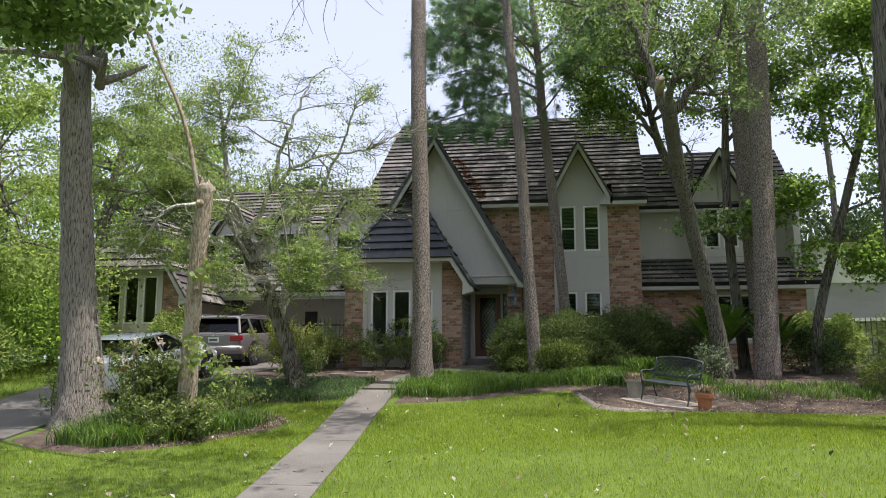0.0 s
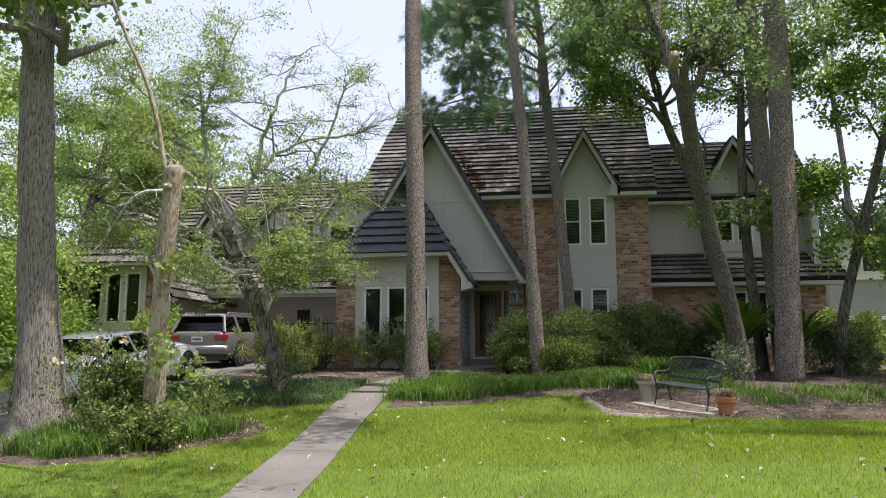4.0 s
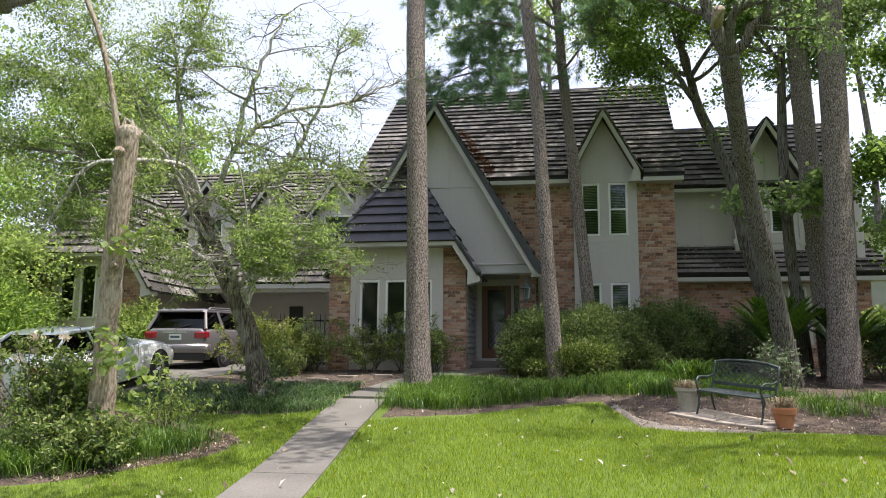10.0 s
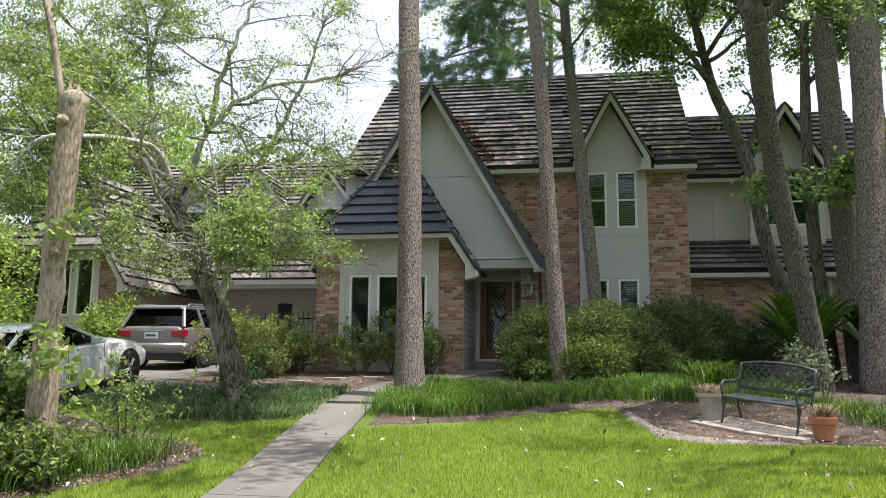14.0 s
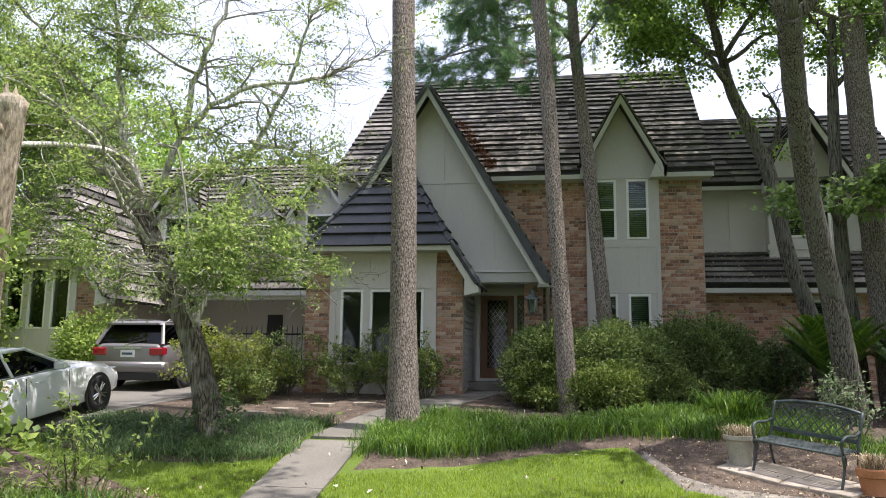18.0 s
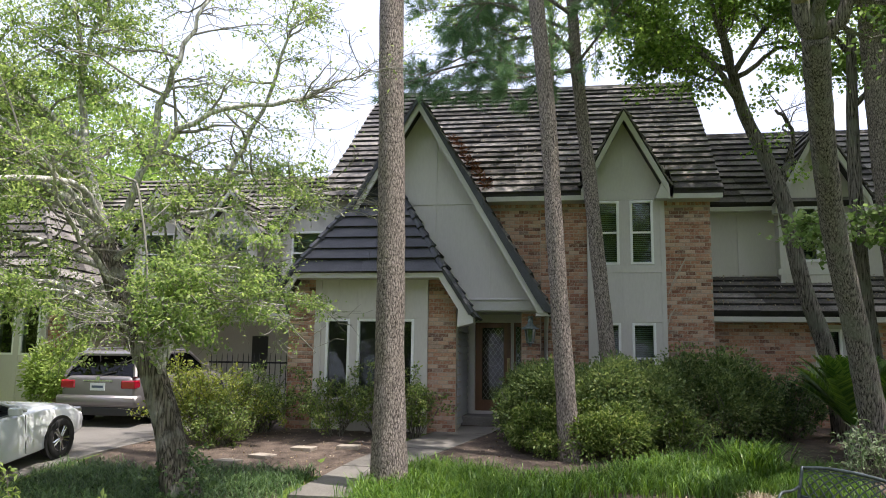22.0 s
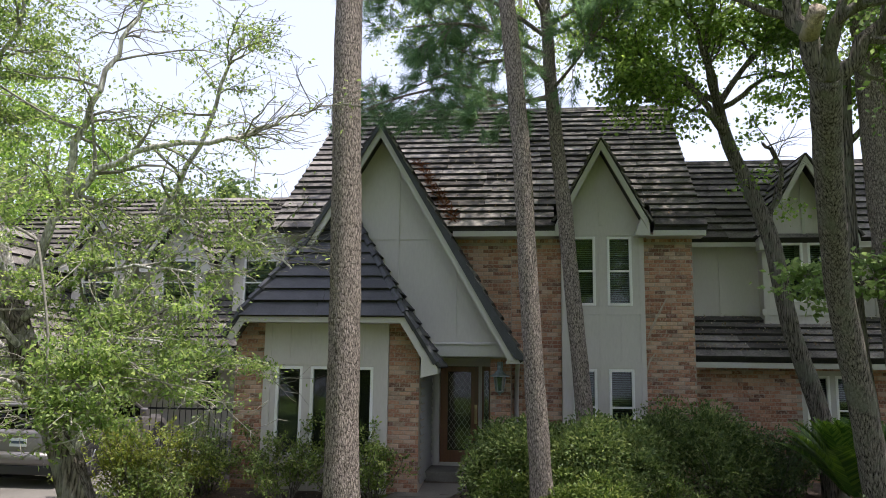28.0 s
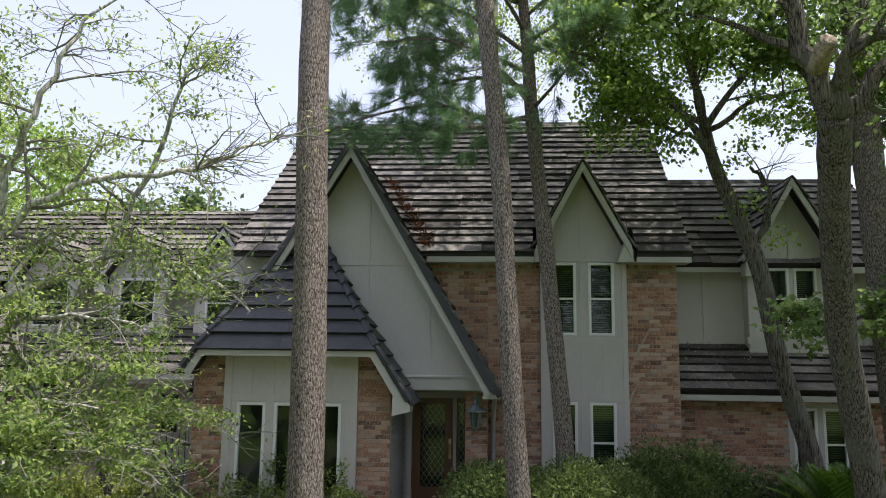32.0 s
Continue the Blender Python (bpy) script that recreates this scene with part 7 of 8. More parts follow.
def strap_band(name, n, x0, x1, y0, y1, keep, length, seed, label, clump=0.12, width=0.012, leaf=None, lean=0.75):
    rng = np.random.default_rng(seed)
    c = scatter(rng, n // 14, x0, x1, y0, y1, keep)
    P = np.repeat(c, 14, 0) + rng.normal(size=(len(c) * 14, 3)) * np.array([clump, clump, 0])
    P[:, 2] = land(P[:, 0], P[:, 1])
    solo(name, blade_mesh(name, P, length, width, rng, lean), leaf or STRAP, label, "ground cover", kind="stuff")


strap_band("lily_turf", 34000, -3.7, 3.2, 16.8, 20.6, lambda x, y: (y > bed_front(np.minimum(x, 0.05)) + 0.55) & (y < 19.4 + 0.25 * x + 0.5 * np.sin(x * 1.7)) & ~is_walk(x, y, 0.03), 0.29, 51, "band of dark green lily turf along the bed")
strap_band("lily_turf", 12500, -8.9, -4.77, 16.2, 19.0, lambda x, y: (y > maple_front(x) + 0.2) & (y < 18.7 + 0.2 * np.sin(x * 2)), 0.17, 52, "dark blue-green grassy turf round the maple's foot", leaf=MONDO, lean=1.15)
strap_band("lily_turf", 13000, -8.6, -5.0, 10.3, 14.2, lambda x, y: (y > oak_front(x) + 0.45) & (y < oak_back(x) - 0.5) & ((x < -5.7) | (y < 12.6)), 0.34, 53, "tufted lily turf in the oak bed")
strap_band("lily_turf", 6000, 3.0, 7.0, 16.6, 18.6, lambda x, y: (y > 17.0 + 0.25 * np.sin(x * 3)) & (y < 18.3) & (np.sin(x * 5 + y * 3) > -0.5), 0.2, 54, "pale spreading lily turf beside the bench", 0.14)
strap_band("lily_clump", 600, 1.7, 2.3, 19.3, 20.0, lambda x, y: x > 0, 0.52, 55, "yellow-green clump of long strap leaves", 0.15, 0.02)

rng = np.random.default_rng(61)
P = scatter(rng, 620, -8, 8, 6.0, 17.5, lambda x, y: is_lawn(x, y) | is_walk(x, y))
solo("fallen_leaves", leaf_mesh("fallen_leaves", P + np.array([0, 0, 0.045]), rng.uniform(0.03, 0.10, len(P)), rng, up=3, slim=0.6, fold=0.3), FALLEN, "scattered dry fallen leaves on the lawn", "leaves", kind="stuff")
P = np.concatenate([scatter(rng, 5200, -9, 8, 10, 24.5, lambda x, y: ~is_lawn(x, y) & ~is_walk(x, y, 0.05) & (x > -9)), scatter(rng, 2600, 0.2, 6.5, 15.2, 18.2, lambda x, y: ~is_lawn(x, y)), scatter(rng, 2600, -6.8, -4.9, 11.9, 15.2, lambda x, y: ~is_lawn(x, y) & ~is_walk(x, y, 0.05))])
solo("leaf_litter", leaf_mesh("leaf_litter", P + np.array([0, 0, 0.04]), rng.uniform(0.025, 0.06, len(P)), rng, up=2, slim=0.5, fold=0.4), LITTER, "brown leaf litter over the mulch", "leaves", kind="stuff")


def sago(x, y, n, length, seed):
    rng = np.random.default_rng(seed)
    z = land1(x, y)
    pl = thing("sago_palm", (x, y, z), "dark green sago palm with arching feather fronds", "palm")
    part("stem", Mesh().lathe([(0.2, -0.05), (0.22, 0.2), (0.18, 0.52), (0.05, 0.6), (0, 0.6)], (x, y, z), 12), BARK_DARK, pl)
    for k in range(n):
        a, e = 6.283 * k / n * 2.4 + rng.normal() * 0.15, rng.uniform(0.85, 1.9)
        out = np.array([math.cos(a), math.sin(a), 0])
        s = np.linspace(0, 1, 16)[:, None]
        ln = np.array([x, y, z + 0.52]) + out * length * s * math.cos(e * 0.75) + np.array([0, 0, 1.0]) * length * (s * 1.2 * math.sin(min(e, 1.57)) - s * s * 0.42)
        tan = unit(np.gradient(ln, axis=0))
        sd = unit(np.cross(tan, np.array([0, 0, 1.0])))
        V, F = [], []
        for i in range(2, 16):
            for sg in (-1, 1):
                for h in (0.0, 0.33, 0.67):
                    b = ln[i] - tan[i] * h * length / 15
                    L = 0.26 * math.sin(math.pi * min(0.97, 0.12 + i / 17)) ** 0.6
                    d = unit(sd[i] * sg + tan[i] * 0.6 + np.array([0, 0, 0.25]))
                    w = tan[i] * 0.028
                    q = len(V)
                    V += [b - w, b + w, b + d * L]
                    F.append((q, q + 1, q + 2))
        part("frond", array_mesh("frond", V, F, (x, y, z)), STRAP, pl)


sago(3.95, 20.85, 64, 1.6, 71)
sago(5.3, 20.9, 30, 1.3, 72)

# roses by the oak
ros = thing("rose_bush", on(-7.6, 12.95, 0), "rose bush with fading pale blooms", "shrub")
rng = np.random.default_rng(73)
mb = Mesh()
heads = []
for k in range(9):
    ln = wobble(rng, (-7.6, 12.95, land1(-7.6, 12.95)), (rng.normal() * 0.2, rng.normal() * 0.2, 1), rng.uniform(1.4, 1.95), 6, 0.12)
    limb_tube(mb, ln, 0.01, 0.004, 4)
    heads.append(ln[-1])
part("stemwork", mb, BARK_DARK, ros, kind="stuff")
P = np.concatenate([h + rng.normal(size=(22, 3)) * 0.035 for h in heads])
part("blooms", leaf_mesh("blooms", P, 0.06, rng, on(-7.6, 12.95, 0), slim=0.9), PETAL, ros, "pale faded roses", kind="stuff")
P = np.concatenate([h + rng.normal(size=(90, 3)) * np.array([0.14, 0.16, 0.4]) - np.array([0, 0, 0.35]) for h in heads])
part("leaves", leaf_mesh("leaves", P, 0.07, rng, on(-7.6, 12.95, 0), slim=0.6), LEAF_SHRUB, ros, kind="stuff")
# pale hosta-like leaves at the bed's edge
rng = np.random.default_rng(74)
P = np.concatenate([np.array([x, y, land1(x, y) + 0.1]) + rng.normal(size=(6, 3)) * np.array([0.12, 0.1, 0.04]) for x, y in ((-8.45, 13.1), (-8.25, 12.95), (-7.8, 12.3))])
solo("pale_leaf_plant", leaf_mesh("pale_leaf_plant", P, 0.14, rng, up=1, slim=0.75), PETAL, "low plants with broad pale variegated leaves", "plant", kind="stuff")

# ---------------------------------------------------------------- cars
def wheel(car, x, y, z, r, face, spokes=10):
    """A wheel on the x axis; face is the outer side, -1 or 1."""
    w = part("wheel", Mesh().lathe([(r * 0.66, -0.1), (r * 0.93, -0.11), (r, -0.08), (r, 0.08), (r * 0.93, 0.11), (r * 0.66, 0.1)], (x, y, z), 28, "x"), RUBBER, car, "black tyre with alloy rim", True)
    o = 0.09 * face
    rim = Mesh().lathe([(r * 0.68, o - 0.03 * face), (r * 0.68, o), (r * 0.63, o + 0.008 * face), (r * 0.62, o - 0.05 * face)], (x, y, z), 28, "x")
    for k in range(spokes):
        a = 2 * math.pi * k / spokes
        b = a + (0.16 if k % 2 else -0.16)
        rim.tube([(x + o - 0.01 * face, y + r * 0.1 * math.cos(a), z + r * 0.1 * math.sin(a)), (x + o + 0.002 * face, y + r * 0.64 * math.cos(b), z + r * 0.64 * math.sin(b))], [0.022, 0.016], 5)
    part("rim", rim.lathe([(0.0, o + 0.01 * face), (r * 0.16, o + 0.008 * face), (r * 0.18, o - 0.02 * face)], (x, y, z), 16, "x"), ALLOY, w)
    part("brake_disc", Mesh().lathe([(0.0, -0.02), (r * 0.6, -0.02), (r * 0.6, 0.0), (0.0, 0.0)], (x, y, z), 20, "x"), BLACKP, w)


def loft(mb, rings, closed_ends=True):
    n = len(rings[0])
    v = [p for r in rings for p in r]
    f = [(i * n + j, i * n + (j + 1) % n, (i + 1) * n + (j + 1) % n, (i + 1) * n + j) for i in range(len(rings) - 1) for j in range(n)]
    if closed_ends:
        f += [tuple(range(n - 1, -1, -1)), tuple(range((len(rings) - 1) * n, len(rings) * n))]
    return mb.add(v, f)


def ring(x, y, z, w, lo, mid, sh, top, crown=0.03):
    """A car's cross-section: sill, widest line, shoulder and upper edge."""
    half = [(0.80 * w, lo), (0.95 * w, lo + 0.05), (w, mid), (0.985 * w, (mid + sh) / 2), (0.95 * w, sh), (0.80 * w, top), (0.4 * w, top + crown)]
    return [(x + a, y, z + b) for a, b in half] + [(x - a, y, z + b) for a, b in reversed(half)]


def smooth_body(name, mb, mat, car, label=""):
    ob = part(name, mb, mat, car, label, True)
    bv = ob.modifiers.new("bevel", "BEVEL")
    bv.width, bv.segments, bv.limit_method, bv.angle_limit = 0.03, 2, "ANGLE", radians(35)
    return ob


def arch_cut(x, y, z, r, car, face):
    """Dark wheel arch behind a wheel."""
    part("wheel_arch", Mesh().lathe([(0.0, 0.0), (r * 1.16, 0.0), (r * 1.16, -0.02 * face), (0, -0.02 * face)], (x, y, z), 24, "x"), BLACKP, car)


# white saloon, nose away from the street
cx, cy = -10.22, 15.55
cg = (land1(cx, cy + 0.88) + land1(cx, cy + 3.68)) / 2 + 0.035
car = thing("car", (cx, cy + 2.3, cg), "white four-door saloon parked on the drive", "car")
W = 0.90
st = [(0.0, 0.80, 0.35, 0.55, 0.80, 0.90), (0.10, 0.92, 0.25, 0.55, 0.84, 0.98), (0.6, 0.985, 0.2, 0.55, 0.88, 1.0), (1.2, 1.0, 0.18, 0.55, 0.90, 0.98), (2.2, 1.0, 0.18, 0.52, 0.90, 0.95), (3.2, 1.0, 0.18, 0.52, 0.88, 0.94), (3.7, 0.99, 0.2, 0.52, 0.82, 0.90), (4.2, 0.95, 0.22, 0.52, 0.72, 0.80), (4.5, 0.86, 0.24, 0.5, 0.62, 0.69), (4.62, 0.72, 0.3, 0.48, 0.55, 0.60)]
smooth_body("body", loft(Mesh(), [ring(cx, cy + s, cg, W * w, lo, mid, sh, top) for s, w, lo, mid, sh, top in st]), WHITECAR, car)


def cabin(base, roof, y0, y1, y2, y3, zb, zt, x, y, z):
    """A cabin's glass body: y0-y3 at the belt, y1-y2 at the roof."""
    b = [(x - base, y + y0, z + zb), (x + base, y + y0, z + zb), (x + base, y + y3, z + zb), (x - base, y + y3, z + zb)]
    t = [(x - roof, y + y1, z + zt), (x + roof, y + y1, z + zt), (x + roof, y + y2, z + zt), (x - roof, y + y2, z + zt)]
    return Mesh().add(b + t, [(3, 2, 1, 0), (4, 5, 6, 7), (0, 1, 5, 4), (1, 2, 6, 5), (2, 3, 7, 6), (3, 0, 4, 7)])


part("glazing", cabin(0.76, 0.57, 0.30, 1.05, 2.12, 2.98, 0.93, 1.33, cx, cy, cg), CARGLASS, car, "dark tinted windows")
part("interior", cabin(0.70, 0.50, 0.45, 1.1, 2.05, 2.85, 0.90, 1.26, cx, cy, cg), BLACKP, car)
smooth_body("roof_panel", cabin(0.61, 0.54, 0.92, 1.2, 1.92, 2.33, 1.31, 1.385, cx, cy, cg), WHITECAR, car)
for sg in (-1, 1):
    for (ya, za, yb, zb, r) in ((0.25, 0.94, 1.02, 1.34, 0.035), (1.02, 1.34, 2.12, 1.34, 0.025), (2.12, 1.34, 3.02, 0.93, 0.03), (1.62, 0.94, 1.57, 1.34, 0.025), (0.25, 0.945, 3.02, 0.93, 0.016)):
        xa = cx + sg * (0.775 if za < 1.2 else 0.585)
        xb = cx + sg * (0.775 if zb < 1.2 else 0.585)
        part("pillar", Mesh().tube([(xa, cy + ya, cg + za), (xb, cy + yb, cg + zb)], r, 6), WHITECAR if r != 0.016 else STEEL, car)
    part("mirror", Mesh().box(cx + sg * 0.83 - 0.05, cx + sg * 0.98, cy + 2.58, cy + 2.70, cg + 0.93, cg + 1.06, 0.03), WHITECAR, car)
    for yy2 in (1.1, 2.0):
        part("door_handle", Mesh().tube([(cx + sg * 0.885, cy + yy2, cg + 0.80), (cx + sg * 0.905, cy + yy2 + 0.03, cg + 0.80), (cx + sg * 0.905, cy + yy2 + 0.18, cg + 0.80), (cx + sg * 0.885, cy + yy2 + 0.2, cg + 0.80)], 0.012, 6), WHITECAR, car)
    for yy2 in (0.98, 1.78, 2.85):
        part("door_seam", Mesh().box(cx + sg * 0.893 - 0.004, cx + sg * 0.893 + 0.004, cy + yy2, cy + yy2 + 0.008, cg + 0.28, cg + 0.9), BLACKP, car)
    part("tail_lamp", Mesh().box(cx + sg * 0.66 - 0.13, cx + sg * 0.66 + 0.13, cy - 0.01, cy + 0.12, cg + 0.72, cg + 0.86, 0.03), REDLENS, car)
    part("headlamp", Mesh().box(cx + sg * 0.60 - 0.15, cx + sg * 0.60 + 0.15, cy + 4.3, cy + 4.52, cg + 0.60, cg + 0.70, 0.03), STEEL, car)
    for yy2 in (0.88, 3.68):
        arch_cut(cx + sg * 0.905, cy + yy2, cg + 0.33, 0.33, car, sg)
        wheel(car, cx + sg * 0.83, cy + yy2, cg + 0.33, 0.33, sg)

car.rotation_euler.x = math.atan((land1(cx, cy + 3.68) - land1(cx, cy + 0.88)) / 2.8)

# silver estate car in front of it
sx, sy = -10.68, 22.3
sgz = (land1(sx, sy + 0.95) + land1(sx, sy + 3.78)) / 2 - 0.03
suv = thing("car", (sx, sy + 2.3, sgz), "silver-grey off-road estate car parked nose-in before the carport", "car")
W = 0.91
st = [(0.0, 0.90, 0.45, 0.62, 0.98, 1.06), (0.07, 0.97, 0.40, 0.62, 1.02, 1.10), (0.4, 1.0, 0.34, 0.62, 1.05, 1.12), (1.5, 1.0, 0.32, 0.62, 1.05, 1.10), (3.2, 1.0, 0.32, 0.62, 1.03, 1.08), (3.7, 0.99, 0.32, 0.6, 0.98, 1.06), (4.3, 0.95, 0.34, 0.6, 0.88, 0.98), (4.62, 0.84, 0.38, 0.58, 0.75, 0.86)]
smooth_body("body", loft(Mesh(), [ring(sx, sy + s, sgz, W * w, lo, mid, sh, top, 0.01) for s, w, lo, mid, sh, top in st]), SUVPAINT, suv)
part("glazing", cabin(0.80, 0.64, 0.06, 0.34, 2.7, 3.45, 1.08, 1.55, sx, sy, sgz), CARGLASS, suv, "dark tinted windows")
part("interior", cabin(0.72, 0.58, 0.2, 0.42, 2.6, 3.3, 1.05, 1.51, sx, sy, sgz), BLACKP, suv)
smooth_body("roof_panel", cabin(0.70, 0.62, 0.22, 0.36, 2.6, 2.95, 1.53, 1.63, sx, sy, sgz), SUVPAINT, suv)
part("spoiler", Mesh().box(sx - 0.62, sx + 0.62, sy + 0.12, sy + 0.40, sgz + 1.53, sgz + 1.59, 0.02), SUVPAINT, suv)
for sg in (-1, 1):
    for (ya, za, yb, zb, r) in ((0.05, 1.08, 0.34, 1.56, 0.045), (0.34, 1.56, 2.7, 1.56, 0.03), (2.7, 1.56, 3.5, 1.07, 0.035), (1.05, 1.08, 1.0, 1.56, 0.055), (2.0, 1.08, 1.95, 1.56, 0.035)):
        xa, xb = (sx + sg * (0.825 if q < 1.3 else 0.655) for q in (za, zb))
        part("pillar", Mesh().tube([(xa, sy + ya, sgz + za), (xb, sy + yb, sgz + zb)], r, 6), SUVPAINT if r != 0.035 or ya > 2.5 else BLACKP, suv)
    part("roof_rail", Mesh().tube([(sx + sg * 0.66, sy + 0.5, sgz + 1.60), (sx + sg * 0.67, sy + 0.6, sgz + 1.66), (sx + sg * 0.67, sy + 2.5, sgz + 1.66), (sx + sg * 0.66, sy + 2.6, sgz + 1.60)], 0.018, 6), STEEL, suv)
    part("tail_lamp", Mesh().box(sx + sg * 0.70 - 0.17, sx + sg * 0.70 + 0.17, sy - 0.02, sy + 0.20, sgz + 0.84, sgz + 1.02, 0.03), REDLENS, suv)
    part("mirror", Mesh().box(sx + sg * 0.93 - 0.06, sx + sg * 1.05, sy + 2.95, sy + 3.08, sgz + 1.08, sgz + 1.26, 0.03), SUVPAINT, suv)
    for yy2 in (0.95, 3.78):
        arch_cut(sx + sg * 0.942, sy + yy2, sgz + 0.43, 0.38, suv, sg)
        wheel(suv, sx + sg * 0.85, sy + yy2, sgz + 0.42, 0.36, sg, 7)
smooth_body("bumper", Mesh().box(sx - 0.93, sx + 0.93, sy - 0.09, sy + 0.2, sgz + 0.46, sgz + 0.70, 0.04), SUVPAINT, suv, "rounded rear bumper")
part("lower_bumper", Mesh().box(sx - 0.86, sx + 0.86, sy - 0.06, sy + 0.3, sgz + 0.28, sgz + 0.46, 0.03), BLACKP, suv)
part("tailgate_trim", Mesh().box(sx - 0.34, sx + 0.34, sy - 0.012, sy + 0.02, sgz + 0.99, sgz + 1.02), ALLOY, suv)
pl = part("number_plate", Mesh().box(sx - 0.17, sx + 0.17, sy - 0.022, sy - 0.004, sgz + 0.80, sgz + 0.96), PLATEM, suv, "pale plate with dark bars")
part("plate_bar", Mesh().box(sx - 0.13, sx + 0.13, sy - 0.026, sy - 0.022, sgz + 0.855, sgz + 0.905), BARS, pl)
part("badge", Mesh().lathe([(0.0, -0.02), (0.05, -0.02), (0.05, 0.0)], (sx, sy, sgz + 1.05), 16, "y"), ALLOY, suv, "round plain badge")
part("wiper", Mesh().tube([(sx, sy + 0.05, sgz + 1.12), (sx + 0.35, sy + 0.1, sgz + 1.2)], 0.012, 5), BLACKP, suv)

suv.rotation_euler.x = math.atan((land1(sx, sy + 3.78) - land1(sx, sy + 0.95)) / 2.83)

# ---------------------------------------------------------------- bench, pots, pavers
bx, by, brz = 2.13, 16.42, -42.0
bz = land1(bx, by) + 0.05
bench = thing("garden_bench", (0, 0, 0), "verdigris cast-metal garden bench with a lattice back on stone slabs", "bench")
HW = 0.55
for s in (-1, 1):
    x = s * HW
    part("leg", Mesh().tube(refine([(x, -0.26, 0.0), (x, -0.22, 0.12), (x, -0.20, 0.26), (x, -0.24, 0.42)], 4), 0.017, 7), BENCH, bench, smooth=True)
    part("leg", Mesh().tube(refine([(x, 0.30, 0.0), (x, 0.22, 0.15), (x, 0.17, 0.30), (x, 0.18, 0.42)], 4), 0.017, 7), BENCH, bench, smooth=True)
    part("arm", Mesh().tube(refine([(x, -0.20, 0.26), (x, -0.16, 0.34), (x, -0.24, 0.46), (x, -0.27, 0.58), (x * 1.02, -0.18, 0.645), (x * 1.02, 0.05, 0.63), (x, 0.20, 0.66)], 4), 0.018, 7), BENCH, bench, smooth=True)
    part("back_post", Mesh().tube(refine([(x, 0.17, 0.38), (x, 0.21, 0.6), (x, 0.29, 0.90)], 4), 0.02, 7), BENCH, bench, smooth=True)
for k in range(7):
    y = -0.22 + k * 0.065
    part("seat_slat", Mesh().box(-HW, HW, y - 0.022, y + 0.022, 0.415, 0.435, 0.005), BENCH, bench)
part("seat_rail", Mesh().tube([(-HW, -0.25, 0.42), (HW, -0.25, 0.42)], 0.016, 7), BENCH, bench)
part("top_rail", Mesh().tube(refine([(-HW, 0.29, 0.88), (-0.3, 0.30, 0.925), (0, 0.30, 0.94), (0.3, 0.30, 0.925), (HW, 0.29, 0.88)], 4), 0.022, 7), BENCH, bench, smooth=True)
part("lower_rail", Mesh().box(-HW, HW, 0.20, 0.235, 0.50, 0.56, 0.008), BENCH, bench)
lat = Mesh()
for k in range(-7, 8):
    for sg in (-1, 1):
        x0 = k * 0.11
        pts = [(x0 + sg * 0.42 * t + 0.0, 0.215 + 0.085 * (0.55 + t * 0.35 - 0.53) / 0.38 * 1.0, 0.56 + 0.34 * math.sin(t * math.pi / 2)) for t in (0, 0.2, 0.4, 0.6, 0.8, 1.0)]
        pts = [q for q in pts if abs(q[0]) < HW]
        if len(pts) > 1:
            lat.tube(pts, 0.0085, 4)
part("back_lattice", lat, BENCH, bench, "arched lattice of thin bars")
bench.matrix_basis = pose(bx, by, bz, 3.5, 5.0, brz) @ Matrix.Diagonal((1.0, 1.0, 0.95, 1.0))

pav = thing("stone_paving", (bx, by, land1(bx, by)), "weathered pale slabs laid under the bench", "paving")
ca, sa = math.cos(radians(brz)), math.sin(radians(brz))
for u, v, wu, wv in ((-0.53, -0.30, 0.84, 0.34), (0.33, -0.31, 0.84, 0.35), (-0.36, 0.06, 0.72, 0.34), (0.45, 0.06, 0.86, 0.35), (-0.88, 0.02, 0.28, 0.26)):
    xx, yy3 = bx + u * ca - v * sa, by + u * sa + v * ca
    mb = Mesh().box(-wu / 2, wu / 2, -wv / 2, wv / 2, 0, 0.06, 0.012)
    mb.v = [(xx + p[0] * ca - p[1] * sa, yy3 + p[0] * sa + p[1] * ca, p[2]) for p in mb.v]
    mb.v = [(p[0], p[1], land1(p[0], p[1]) + 0.005 + p[2]) for p in mb.v]
    part("slab", mb, STONE, pav)


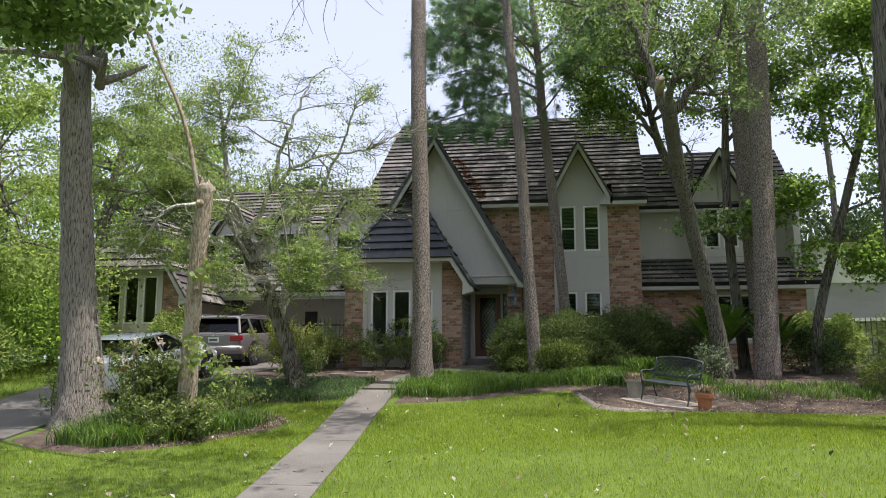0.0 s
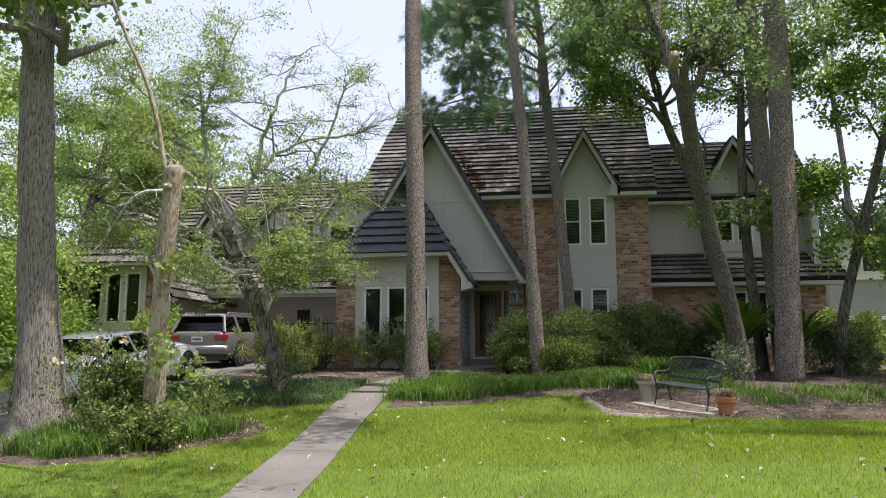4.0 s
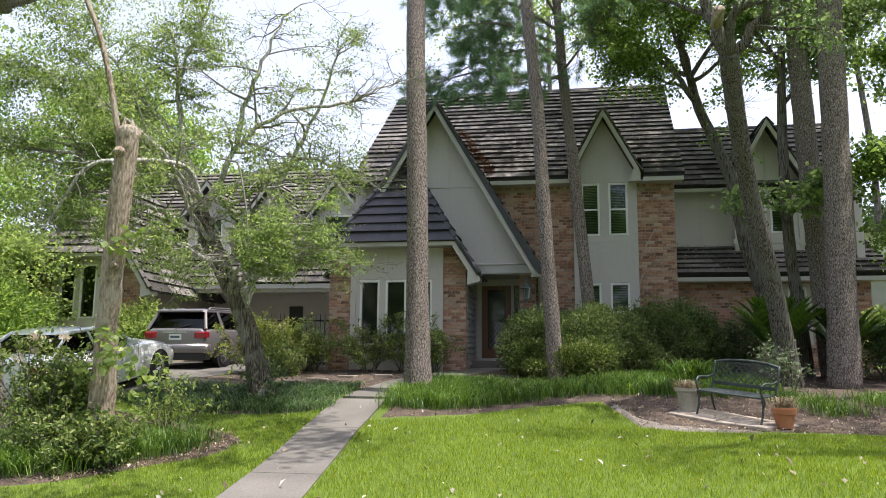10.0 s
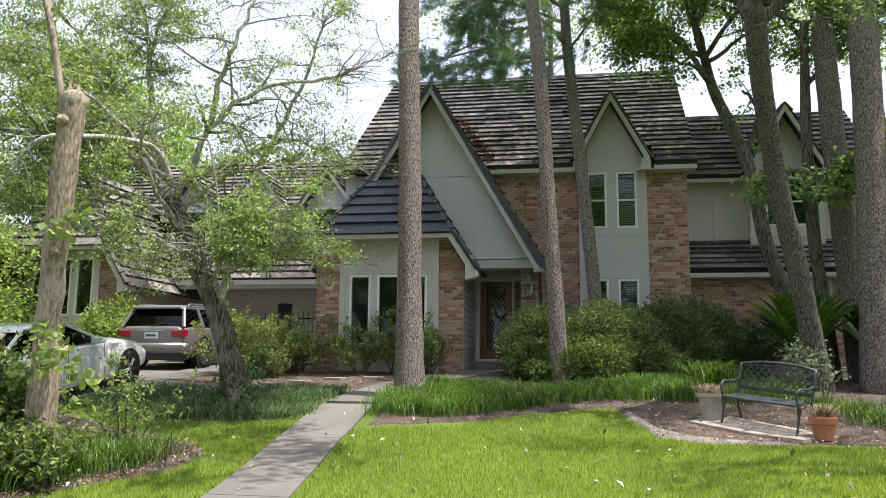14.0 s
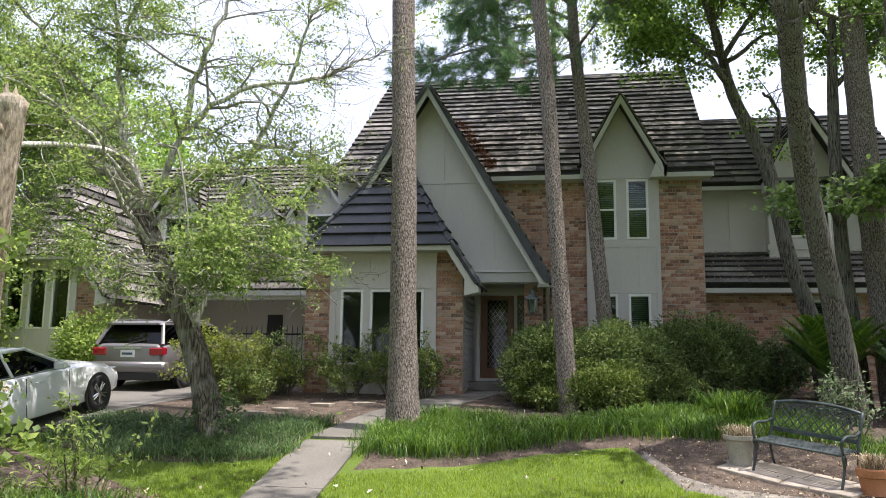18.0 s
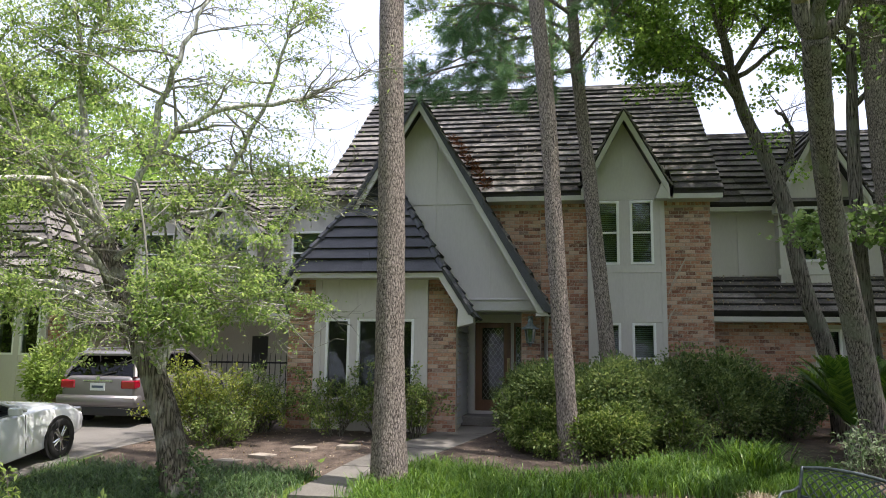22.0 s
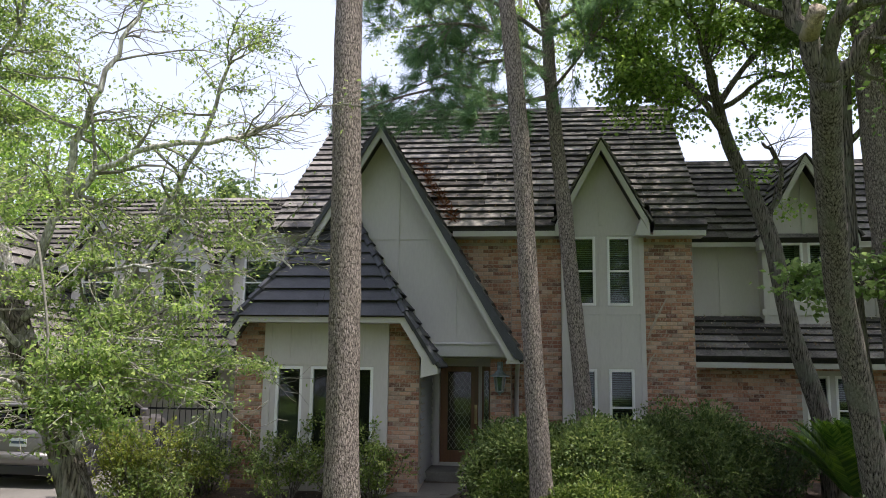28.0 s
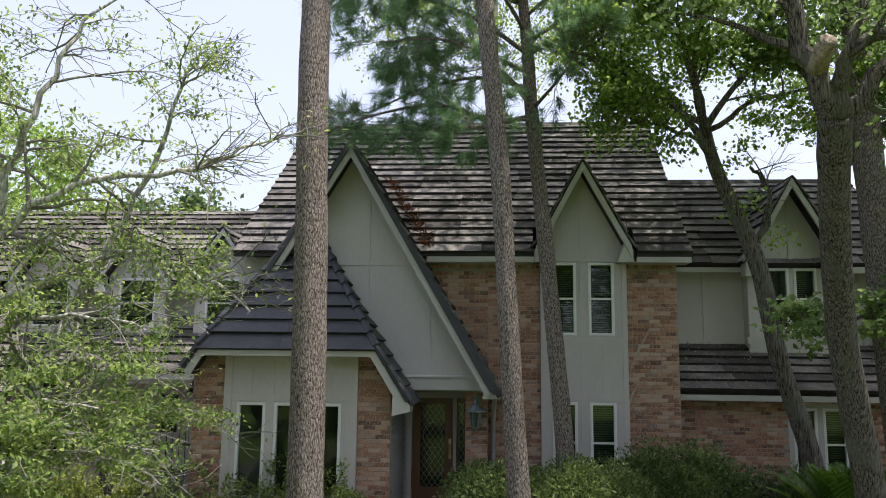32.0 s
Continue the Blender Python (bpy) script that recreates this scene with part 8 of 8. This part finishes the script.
def pot(name, x, y, prof, mat, label, seed, dry):
    z = land1(x, y) + 0.03
    t = thing(name, (x, y, z), label, "plant pot")
    part("bowl", Mesh().lathe(prof, (x, y, z), 28), mat, t, smooth=False)
    top = prof[-2]
    part("soil", Mesh().lathe([(0.0, top[1] + 0.01), (top[0], top[1])], (x, y, z), 20), SOIL, t)
    rng = np.random.default_rng(seed)
    n = 260
    P = np.array([x, y, z + top[1]]) + rng.normal(size=(n, 3)) * np.array([top[0] * 0.45, top[0] * 0.45, 0.0])
    part("plant", blade_mesh("plant", P, 0.2, 0.008, rng, 0.8, (x, y, z)), dry, t, "dry grassy plant", kind="stuff")


pot("stone_pot", 1.46, 16.88, [(0.0, 0.0), (0.13, 0.0), (0.135, 0.03), (0.175, 0.33), (0.21, 0.35), (0.215, 0.40), (0.185, 0.40), (0.17, 0.33), (0.0, 0.32)], URN, "worn grey stone pot with withered grass", 81, LITTER)
pot("terracotta_pot", 2.69, 15.82, [(0.0, 0.0), (0.115, 0.0), (0.15, 0.20), (0.172, 0.21), (0.18, 0.285), (0.176, 0.305), (0.157, 0.305), (0.15, 0.26), (0.0, 0.25)], TERRA, "terracotta pot with dry brown plants", 82, LITTER)

# ---------------------------------------------------------------- neighbours
nb = thing("neighbour_house", (15, 36, 1.3), "pale grey house next door seen between trees", "house")
part("wall", Mesh().box(10.4, 22, 34, 42, 0.9, 5.6), SIDING, nb)
part("upper_wall", Mesh().box(10.6, 22, 33.9, 42, 4.6, 6.35), VINYL, nb, "white upper storey")
part("roof", Mesh().prism([(33.2, 6.3), (38, 6.95), (42.8, 6.3)], "x", 10.0, 22.5), ROOF, nb)
part("eave", Mesh().box(10.2, 22, 33.3, 34, 2.95, 3.1), VINYL, nb)
for x in (11.6, 14.6, 17.6):
    w = part("window", Mesh().box(x, x + 1.1, 33.84, 33.9, 4.85, 5.95), VINYL, nb)
    part("pane", Mesh().box(x + 0.08, x + 1.02, 33.82, 33.84, 4.93, 5.87), BLACKP, w)
nf = thing("boundary_fence", (11, 27.5, land1(11, 27.5)), "black iron boundary fence beside the wing", "fence")
fz = land1(11, 27.5)
for zz in (0.25, 1.35):
    part("rail", Mesh().box(7.7, 14.5, 27.48, 27.52, fz + zz, fz + zz + 0.04), IRON, nf)
for k in range(40):
    x = 7.75 + k * 0.17
    part("picket", Mesh().box(x - 0.01, x + 0.01, 27.49, 27.51, fz, fz + 1.5), IRON, nf)

# ---------------------------------------------------------------- bricks last
lay_bricks(random.Random(3))
